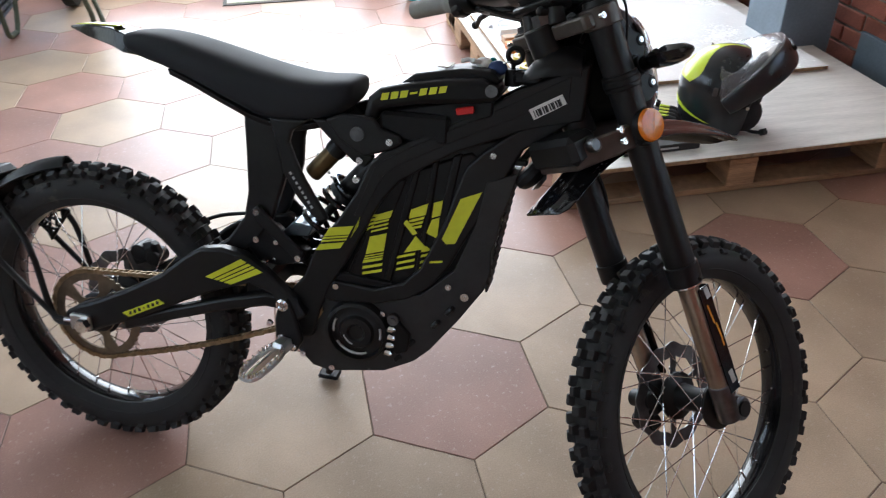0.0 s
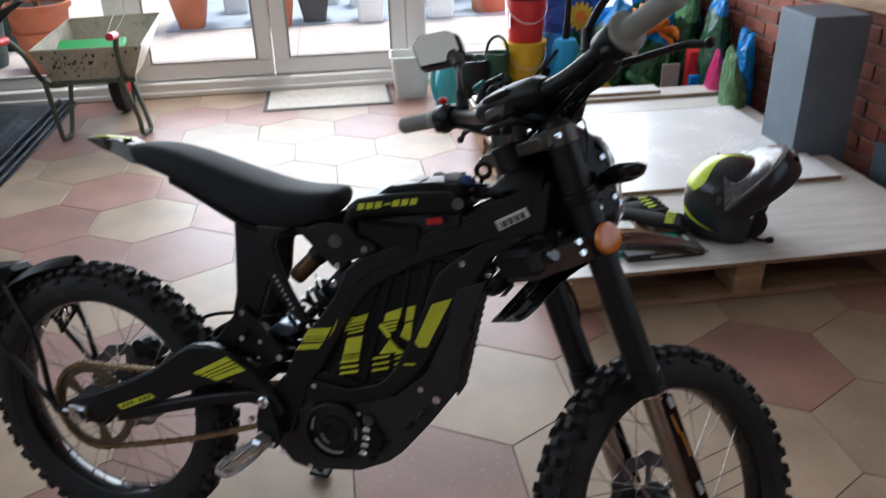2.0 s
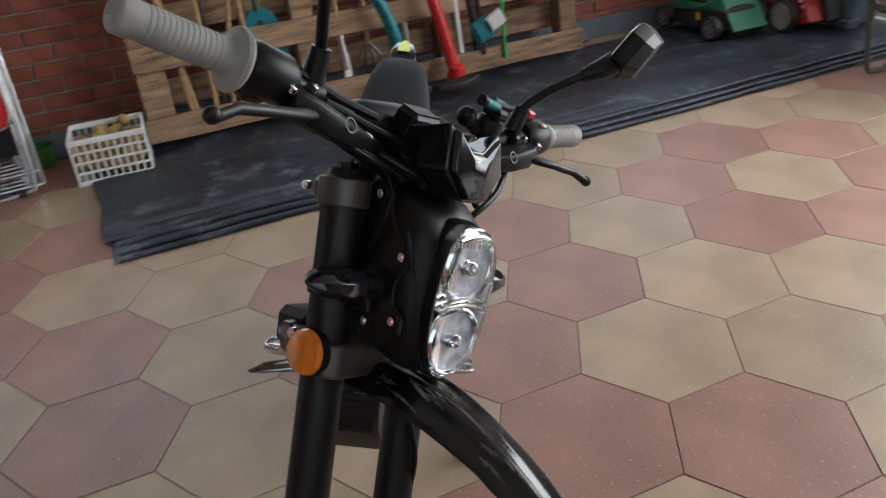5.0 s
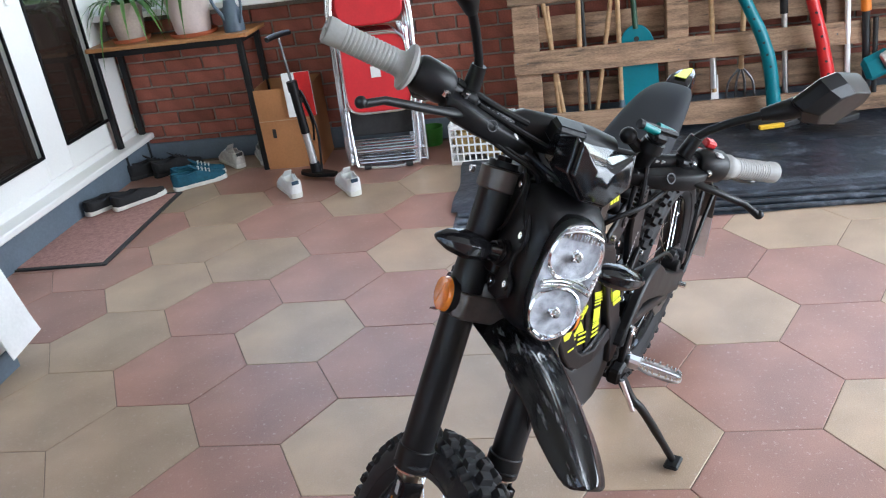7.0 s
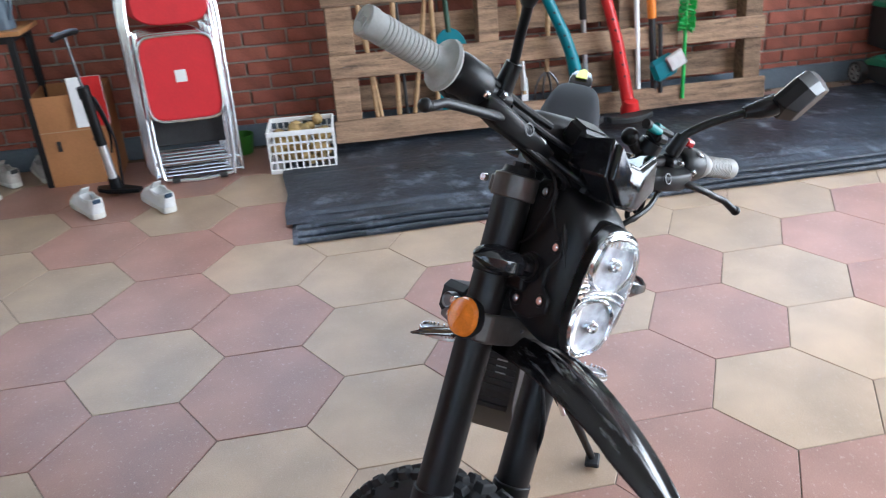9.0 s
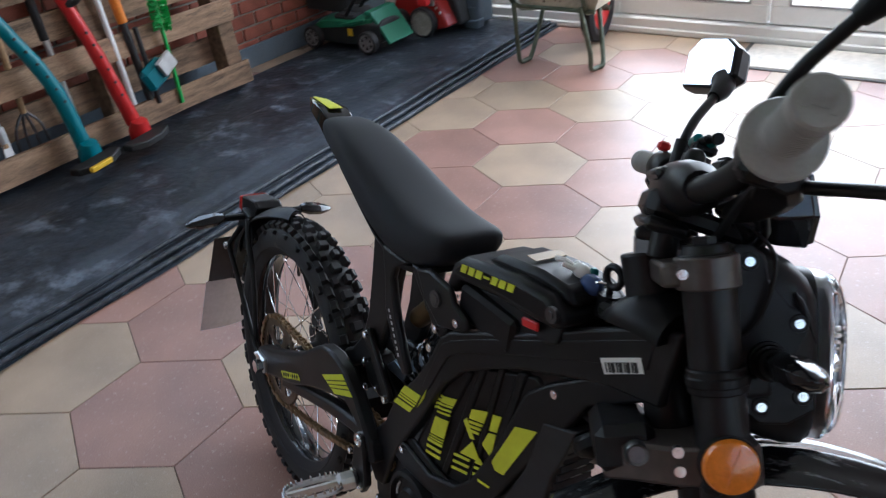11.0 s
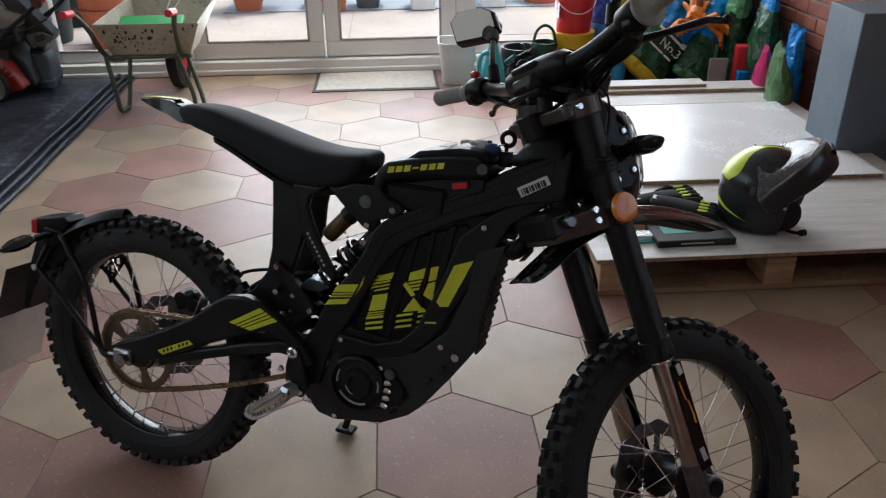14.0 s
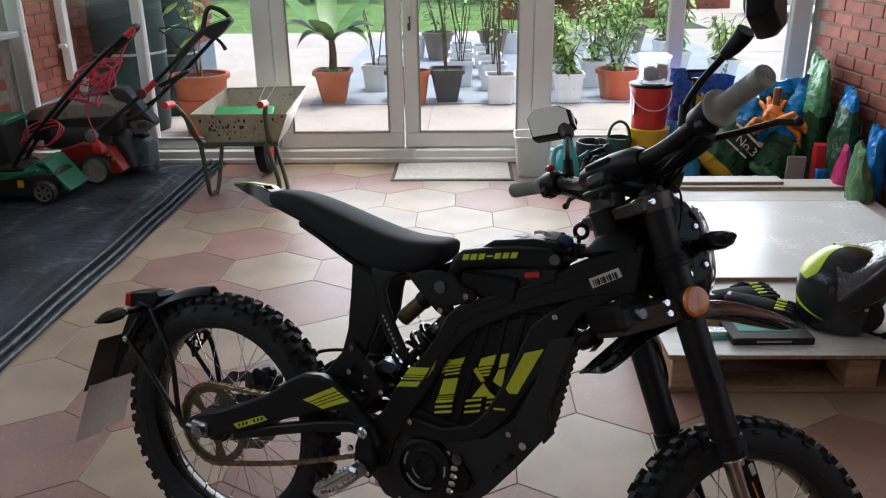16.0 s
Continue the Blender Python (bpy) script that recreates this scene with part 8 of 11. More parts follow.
def carton(m):
    t = thing("cardboard_box", "open brown cardboard box with worn flaps", "box", m)
    W, D, H = 0.28, 0.31, 0.44
    for c, s in (((0, -D / 2, H / 2), (W, 0.005, H)), ((0, D / 2, H / 2), (W, 0.005, H)), ((-W / 2, 0, H / 2), (0.005, D, H)), ((W / 2, 0, H / 2), (0.005, D, H))):
        part("side", Geo().box(c, s), CARD, t)
    part("base", Geo().box((0, 0, 0.004), (W, D, 0.005)), CARD, t)
    part("fold_line", Geo().box((W / 2 + 0.003, 0, 0.27), (0.002, D, 0.004)), KRAFT, t)
    part("print", Geo().box((W / 2 + 0.0031, -0.08, 0.2), (0.001, 0.02, 0.05)), INK, t)
    part("print", Geo().cyl((W / 2 + 0.0026, 0.09, 0.22), (W / 2 + 0.0036, 0.09, 0.22), 0.014, None, 16), INK, t)
    return t


carton(pose(-2.775, -1.375, 0, 0, 0, 2))
t = packet("red_white_folder", (-2.622, -1.27, 0.285), (0.012, 0.15, 0.235), WHITE_PL, "red and white card standing in the box", "card", 4)
part("red_band", Geo().box((0.0066, 0.034, 0.1175), (0.001, 0.08, 0.235)), RED_PLASTIC, t, "red half")


def plant_table():
    t = thing("side_table", "narrow shelf table with a brown top and black steel legs", "table", pose(-2.775, -1.935, 0))
    part("top", Geo().box((0, 0, 0.735), (0.31, 0.9, 0.022), ch=0.003), TABLE_WOOD, t, "brown wooden top", None, 0)
    for x in (-0.135, 0.135):
        for y in (-0.42, 0.40):
            part("leg", Geo().box((x, y, 0.362), (0.03, 0.03, 0.724), ch=0.002), BLACK_PAINT, t)
    for y in (-0.42, 0.40):
        part("rail", Geo().box((0, y, 0.71), (0.24, 0.028, 0.028), ch=0.002), BLACK_PAINT, t)
    part("rail", Geo().box((0.135, -0.01, 0.708), (0.028, 0.79, 0.03), ch=0.002), BLACK_PAINT, t)


plant_table()


def leaf_blade(g, p, az, length, width, droop, seg=7):
    """A long arching leaf."""
    d = Vector((math.cos(az), math.sin(az), 0))
    s = Vector((-math.sin(az), math.cos(az), 0))
    vs, fs = [], []
    for k in range(seg + 1):
        t = k / seg
        c = p + d * (length * t * (0.75 + 0.25 * (1 - t))) + Vector((0, 0, length * (0.75 * t - droop * t * t)))
        w = width * math.sin(math.pi * min(1, t * 0.9 + 0.1)) ** 0.7 * (1 - t ** 4)
        vs += [c - s * w + Vector((0, 0, w * 0.25)), c - Vector((0, 0, 0)), c + s * w + Vector((0, 0, w * 0.25))]
    for k in range(seg):
        a = k * 3
        fs += [(a, a + 1, a + 4, a + 3), (a + 1, a + 2, a + 5, a + 4)]
    g.add(vs, fs)


def house_plant(m, r, h, material, label, seed):
    t = thing("potted_plant", label, "plant", m)
    part("pot", Geo().lathe([(0.0, 0.012), (r * 0.72, 0.012), (r * 0.95, h), (r * 1.04, h), (r * 1.04, h - 0.03), (r * 0.98, h - 0.03), (r * 0.76, 0.02), (0, 0.02)], 30), material, t)
    part("saucer", Geo().lathe([(0, 0.0), (r * 0.95, 0.0), (r * 1.05, 0.02), (r * 1.0, 0.02), (r * 0.9, 0.006), (0, 0.006)], 30), TERRA, t, "terracotta saucer")
    part("soil", Geo().cyl((0, 0, h - 0.03), (0, 0, h - 0.018), r * 0.93, None, 24), SOIL, t)
    g = Geo()
    rnd = random.Random(seed)
    for k in range(34):
        leaf_blade(g, Vector((rnd.uniform(-0.03, 0.03), rnd.uniform(-0.03, 0.03), h - 0.02)), rnd.uniform(0, 6.28), rnd.uniform(0.25, 0.42), 0.011, rnd.uniform(0.7, 1.5))
    part("leaves", g, LEAF, t)


house_plant(pose(-2.77, -2.18, 0.747), 0.098, 0.2, mat("beige_clay_pot", (0.42, 0.34, 0.28), 0.7, var=0.15, scale=8), "spider plant in a beige pot on the table", 2)
house_plant(pose(-2.765, -1.82, 0.747), 0.124, 0.25, mat("pale_pink_pot", (0.55, 0.45, 0.41), 0.6, var=0.08, scale=8), "spider plant in a pale pink pot on the table", 7)
t = tagged(part("indoor_watering_can", Geo().lathe([(0.0, 0), (0.055, 0), (0.052, 0.1), (0.035, 0.13), (0.03, 0.16), (0.0, 0.16)], 22), GREY_BLUE_PL, m=pose(-2.72, -1.575, 0.747)), "small slate-blue watering can on the table", "watering can")
part("spout", Geo().tube([(0.03, -0.02, 0.05), (0.06, -0.06, 0.14), (0.07, -0.075, 0.2)], [0.012, 0.009, 0.007], 10), GREY_BLUE_PL, t)
part("handle", Geo().tube([(-0.02, 0.02, 0.15), (0.0, 0.05, 0.19), (0.03, 0.07, 0.13), (0.03, 0.05, 0.04)], 0.007, 8, smooth=4), GREY_BLUE_PL, t)


# ---- shoes ----
def shoe(m, upper, sole, label, heel=None, laces=None, group="", low=False):
    t = thing("shoe", label, "shoe", m, group)
    outline = [(-0.147, 0.012), (-0.14, 0.028), (-0.12, 0.035), (-0.05, 0.033), (0.03, 0.041), (0.09, 0.043), (0.125, 0.033), (0.143, 0.016)]
    ring = [(x, y) for x, y in outline] + [(x, -y * 0.92) for x, y in outline[::-1]]
    part("sole", Geo().rings([[(x, y, 0.001) for x, y in ring], [(x * 1.01, y * 1.03, 0.012) for x, y in ring], [(x, y, 0.027) for x, y in ring]]), sole, t, "rubber sole", None, 0.003)
    k_ = 0.84 if low else 1.0
    rings_ = []
    for x, w, h, op in ((-0.144, 0.016, 0.078, 0), (-0.137, 0.028, 0.09, 0), (-0.126, 0.0315, 0.09, 1), (-0.09, 0.034, 0.08, 1), (-0.05, 0.035, 0.078, 1), (-0.018, 0.037, 0.088, 1),
                        (-0.004, 0.037, 0.084, 0), (0.03, 0.039, 0.069, 0), (0.07, 0.041, 0.052, 0), (0.105, 0.038, 0.042, 0), (0.13, 0.026, 0.036, 0), (0.143, 0.012, 0.031, 0)):
        h *= k_
        rg = []
        for k in range(49):
            u = k / 24 - 1
            sg, au = (1 if u > 0 else -1), abs(u)
            if au > 0.55:
                s = (1 - au) / 0.45
                rg.append((x - 0.006 * s * (x < -0.13), sg * w * (1 - (0.28 - 0.2 * op) * s * s), 0.02 + (h - 0.02) * s))
            else:
                q = au / 0.55
                zc = h + 0.012 * (1 - q * q)
                zo = h + 0.003 if q > 0.8 else 0.034
                rg.append((x, sg * w * (0.72 + 0.2 * op) * q, zc + (zo - zc) * op))
        rings_.append(rg)
    part("upper", Geo().rings(rings_, caps=True), upper, t, "", None, 0, 1, 50)
    part("insole", Geo().ball((-0.072, 0, 0.05 * k_), 0.06, 16, 8, scale=(0.9, 0.42, 0.1)), FABRIC_BLACK if upper is not LEATHER_WHITE else NAVY, t)
    path = [(-0.015, 0.037, 0.09), (-0.05, 0.036, 0.078), (-0.085, 0.035, 0.076)] + [(-0.113 - 0.034 * math.sin(a), 0.034 * math.cos(a), 0.08 + 0.014 * math.sin(a)) for a in [math.pi * k / 12 for k in range(13)]] + [(-0.085, -0.034, 0.076), (-0.05, -0.035, 0.078), (-0.015, -0.036, 0.09)]
    part("collar", Geo().rings([[(x, y, 0.022), (x * 1.004, y * 1.05, 0.05 * k_), (x, y, z * k_), ((x + 0.09) * 0.88 - 0.09, y * 0.86, z * k_ + 0.001), ((x + 0.09) * 0.86 - 0.09, y * 0.82, 0.03)] for x, y, z in path]), upper, t, "", None, 0.002, 1, 50)
    part("lining", Geo().rings([[((x + 0.09) * 0.85 - 0.09, y * 0.8, z * k_ - 0.006), ((x + 0.09) * 0.82 - 0.09, y * 0.77, z * k_ - 0.006), ((x + 0.09) * 0.78 - 0.09, y * 0.72, 0.04), ((x + 0.09) * 0.8 - 0.09, y * 0.74, 0.04)] for x, y, z in path]), FABRIC_BLACK if upper is not LEATHER_WHITE else NAVY, t, "dark lining", None, 0, 0, 60)
    if not low:
        part("tongue", Geo().slab([(0.02, 0.083), (-0.005, 0.098), (-0.038, 0.122), (-0.042, 0.118), (-0.012, 0.088), (0.015, 0.074)], -0.019, 0.019), upper, t, "", None, 0.006, segs=3)
        for k in range(4):
            x, z = 0.004 + 0.018 * k, 0.1 - 0.0085 * k
            part("lace", Geo().tube([(x - 0.004, -0.024, z - 0.012), (x + 0.002, 0, z), (x - 0.004, 0.024, z - 0.012)], 0.003, 6, smooth=3), laces or upper, t)
    if heel:
        part("heel_tab", Geo().box((-0.1465, 0, 0.082), (0.008, 0.036, 0.02), ch=0.004), heel, t, "dark heel patch")
    return t


shoe(pose(-2.262, -1.296, 0.001, 0, 0, 212), LEATHER_WHITE, SOLE, "white leather trainer with a navy heel patch", NAVY, None, "white trainers")
shoe(pose(-2.236, -0.985, 0.001, 0, 0, 209), LEATHER_WHITE, SOLE, "white leather trainer with a navy heel patch", NAVY, None, "white trainers")
shoe(pose(-2.475, -1.862, 0.001, 0, 0, 127), FABRIC_BLUE, SOLE, "petrol-blue knitted running shoe with white sole", None, LEATHER_WHITE, "blue shoes")
shoe(pose(-2.575, -1.905, 0.001, 0, 0, 124), FABRIC_BLUE, SOLE, "petrol-blue knitted running shoe with white sole", None, LEATHER_WHITE, "blue shoes")
shoe(pose(-2.235, -2.095, 0.012, 0, 0, 143), FABRIC_BLACK, SOLE, "black slip-on shoe with pale sole on the doormat", None, FABRIC_BLACK, "black shoes", True)
shoe(pose(-2.20, -2.235, 0.012, 0, 0, 150), FABRIC_BLACK, SOLE, "black slip-on shoe with pale sole on the doormat", None, FABRIC_BLACK, "black shoes", True)
shoe(pose(-2.80, -1.80, 0.001, 0, 0, 222), mat("worn_white_canvas", (0.5, 0.47, 0.42), 0.8, var=0.2, scale=20), SOLE, "worn off-white shoe below the table", INK, LEATHER_WHITE, "worn shoes")
shoe(pose(-2.84, -1.62, 0.001, 0, 0, 205), mat("worn_grey_canvas", (0.4, 0.38, 0.36), 0.8, var=0.2, scale=20), SOLE, "worn grey shoe below the table", INK, LEATHER_WHITE, "worn shoes")
shoe(pose(-2.72, -2.24, 0.001, 0, 0, 130), FABRIC_BLACK, BLACK_RUB, "black boot in the dark below the table", None, FABRIC_BLACK, "dark shoes")
shoe(pose(-2.74, -2.10, 0.001, 0, 0, 135), FABRIC_BLACK, BLACK_RUB, "black boot in the dark below the table", None, FABRIC_BLACK, "dark shoes")

# ---- door mats ----
t = tagged(part("doormat", Geo().box((0, 0, 0.005), (0.82, 0.5, 0.008), ch=0.002), PINK_MAT, m=pose(-1.925, -2.19, 0, 0, 0, 1)), "dusty pink doormat with black rubber edge below the house door", "doormat")
part("border", Geo().box((0, 0.262, 0.004), (0.865, 0.025, 0.007)).box((0, -0.262, 0.004), (0.865, 0.025, 0.007)).box((0.421, 0, 0.004), (0.024, 0.5, 0.007)).box((-0.421, 0, 0.004), (0.024, 0.5, 0.007)), BLACK_RUB, t)
t = tagged(part("doormat", Geo().box((0, 0, 0.006), (0.72, 0.39, 0.01), ch=0.003), CREAM_MAT, m=pose(-0.078, 3.59, 0)), "cream doormat with grey rubber edge inside the patio doors", "doormat")
part("border", Geo().box((0, 0, 0.003), (0.765, 0.43, 0.005)), mat("grey_rubber", (0.12, 0.115, 0.11), 0.8), t)

# white cabinet against the house wall, with a loose printed sheet leaning on it
cab = thing("white_cabinet", "white cabinet with a slate-grey recessed plinth by the house wall", "cabinet", pose(-0.5, -2.17, 0))
part("body", Geo().box((0, 0.06, 0.47), (0.56, 0.58, 0.78), ch=0.006), WHITE_PL, cab)
part("plinth", Geo().box((0.02, 0.06, 0.04), (0.48, 0.58, 0.08)), SLATE_PAINT, cab)
wrap = tagged(part("white_wrapper", Geo().rings([[(-0.80, -1.757, 0.095), (-0.62, -1.745, 0.085), (-0.62, -1.75, 0.082), (-0.80, -1.762, 0.09)], [(-0.795, -1.775, 0.17), (-0.62, -1.77, 0.17), (-0.62, -1.775, 0.17), (-0.795, -1.782, 0.17)], [(-0.79, -1.812, 0.34), (-0.62, -1.812, 0.34), (-0.62, -1.8165, 0.34), (-0.79, -1.8165, 0.34)]]), WHITE_PL, None), "creased white plastic wrapper hanging on the cabinet front", "wrapper")


# ---- lawn mowers and wheelbarrow by the glazed front ----
def mower_wheel(t, p, r, material, cap, spokes, label=""):
    """A mower wheel facing -y."""
    M = Matrix.Translation(p) @ Matrix.Rotation(radians(90), 4, "X")
    w = part("wheel", Geo().lathe([(0.0, -0.02), (r * 0.7, -0.02), (r * 0.78, -0.026), (r, -0.02), (r, 0.02), (r * 0.8, 0.026), (r * 0.76, 0.014), (0.0, 0.014)], 32, M), material, t, label, None, 0.002)
    if spokes:
        part("hub_cap", Geo().cyl((0, 0, 0.012), (0, 0, 0.024), r * 0.2, None, 14, M), cap, w)
        part("cap_ring", Geo().lathe([(r * 0.62, 0.012), (r * 0.76, 0.012), (r * 0.76, 0.021), (r * 0.66, 0.021)], 28, M, close=True), cap, w)
        for k in range(spokes):
            part("wheel_spoke", Geo().box((r * 0.42, 0, 0.016), (r * 0.5, r * 0.2, 0.007), M @ Matrix.Rotation(2 * math.pi * k / spokes, 4, "Z")), cap, w)
    else:
        part("wheel_plate", Geo().lathe([(0.0, 0.012), (0.0, 0.019), (r * 0.2, 0.021), (r * 0.7, 0.018), (r * 0.84, 0.027), (r * 0.86, 0.012)], 32, M), cap, w, "plain dusty grey wheel plate")
    return w


CAP_GREY = mat("grey_cap", (0.22, 0.21, 0.2), 0.45, var=0.2, scale=30)
PLATE_GREY = mat("dusty_grey_plate", (0.27, 0.25, 0.22), 0.6, var=0.25, scale=14, dirt=(0.12, 0.1, 0.08), dirt_at=0.55, dirt_scale=12)
TAN_LID = mat("grey_brown_box", (0.15, 0.125, 0.095), 0.55, var=0.2, scale=8, dirt=(0.07, 0.06, 0.05), dirt_at=0.6, dirt_scale=7)
ZM = 0.03


def green_mower():
    t = thing("lawn_mower", "small green and black electric lawn mower on the black sheet", "lawn mower", pose(-2.56, 3.02, ZM))
    sec = lambda x, w, z0, z1: [(x, -w, z0), (x, -w * 0.97, z1 - 0.02), (x, -w * 0.6, z1), (x, w * 0.6, z1), (x, w * 0.97, z1 - 0.02), (x, w, z0)]
    part("skirt", Geo().rings([sec(*q) for q in ((-0.25, 0.1, 0.05, 0.1), (-0.17, 0.125, 0.03, 0.13), (0.0, 0.125, 0.025, 0.15), (0.2, 0.122, 0.03, 0.18), (0.26, 0.11, 0.05, 0.17))]), DARK_BLACK_PL, t, "black deck", None, 0.01, 1, 45)
    part("cover", Geo().rings([sec(*q) for q in ((-0.255, 0.09, 0.1, 0.118), (-0.2, 0.118, 0.105, 0.16), (-0.1, 0.125, 0.12, 0.185), (0.02, 0.122, 0.13, 0.175), (0.16, 0.115, 0.145, 0.2), (0.2, 0.1, 0.15, 0.2))]), GREEN_PL, t, "green top cover", None, 0.008, 1, 45)
    part("cavity", Geo().box((0.0, -0.04, 0.178), (0.15, 0.13, 0.03), ch=0.012), DARK_BLACK_PL, t)
    part("motor_hump", Geo().rings([[(x, w * math.cos(a), 0.17 + h * max(0, math.sin(a)) ** 0.6) for a in [math.pi * k / 11 for k in range(12)]] for x, w, h in ((-0.1, 0.05, 0.01), (-0.06, 0.075, 0.04), (0.05, 0.07, 0.045), (0.1, 0.05, 0.015))]), DARK_BLACK_PL, t, "", pose(0, 0.04, 0), 0.006)
    part("trim_strip", Geo().tube([(0.0, -0.126, 0.142), (0.1, -0.128, 0.165), (0.17, -0.126, 0.182)], 0.009, 8), GREEN_PL, t)
    for x in (-0.205, 0.2):
        for y in (-0.15, 0.15):
            mower_wheel(t, (x, y, 0.062), 0.064, DARK_BLACK_PL, CAP_GREY, 6)
    part("axle", Geo().cyl((-0.205, -0.14, 0.062), (-0.205, 0.14, 0.062), 0.009), DARK_STEEL, t)
    part("axle", Geo().cyl((0.2, -0.14, 0.062), (0.2, 0.14, 0.062), 0.009), DARK_STEEL, t)
    part("rear_flap", Geo().slab([(0.145, 0.205), (0.16, 0.225), (0.2, 0.222), (0.325, 0.055), (0.31, 0.045), (0.19, 0.2)], -0.1, 0.135), GREEN_PL, t, "sloping bright green flap", None, 0.004)
    part("warning_label", Geo().box((0.06, -0.129, 0.105), (0.035, 0.003, 0.042)), YELLOW_PL, t, "yellow warning label")
    bx = part("grass_box", Geo().rings([[(x, -w, z0), (x, -w * 1.03, z1), (x, w * 1.03, z1), (x, w, z0)] for x, w, z0, z1 in ((-0.33, 0.11, 0.19, 0.4), (-0.345, 0.14, 0.185, 0.41), (-0.09, 0.14, 0.18, 0.415), (-0.05, 0.12, 0.2, 0.41))], M=pose(0, 0.12, 0)), DARK_BLACK_PL, t, "tall black fabric grass box", None, 0.015)
    part("box_lid", Geo().rings([[(x, -w, 0.41 + e), (x, -w * 0.9, 0.437 + e), (x, w * 0.9, 0.437 + e), (x, w, 0.41 + e)] for x, w, e in ((-0.36, 0.13, -0.008), (-0.34, 0.155, -0.004), (-0.08, 0.155, 0.004), (-0.035, 0.13, 0.0))], M=pose(0, 0.12, 0)), GREEN_PL, bx, "green box lid", None, 0.006)
    for y0, y1, name in ((-0.10, 0.08, "handle_tube"), (0.02, 0.20, "handle_tube")):
        part(name, Geo().tube([(0.02, y0, 0.19), (0.10, y0 + 0.03, 0.31), (0.215, y0 + 0.07, 0.44), (0.47, y1 - 0.03, 0.71), (0.685, y1, 0.885)], [0.011, 0.011, 0.011, 0.0125, 0.014], 10, smooth=4), BLACK_PAINT, t)
    part("switch_box", Geo().box((0.66, 0.12, 0.855), (0.16, 0.075, 0.05), pose(0, 0, 0), ch=0.012), DARK_BLACK_PL, t, "", Matrix.Translation((0.66, 0.12, 0.855)) @ pose(0, 0, 0, 0, -40, 0) @ Matrix.Translation((-0.66, -0.12, -0.855)))
    part("red_button", Geo().cyl((0.70, 0.08, 0.885), (0.745, 0.09, 0.925), 0.019, 0.015, 12), RED_PLASTIC, t, "red switch at the end of the handle")
    part("grip_bar", Geo().tube([(0.685, 0.08, 0.885), (0.73, 0.1, 0.928), (0.745, 0.14, 0.935), (0.73, 0.18, 0.92), (0.685, 0.2, 0.885)], 0.013, 10, smooth=5), DARK_BLACK_PL, t)
    return t


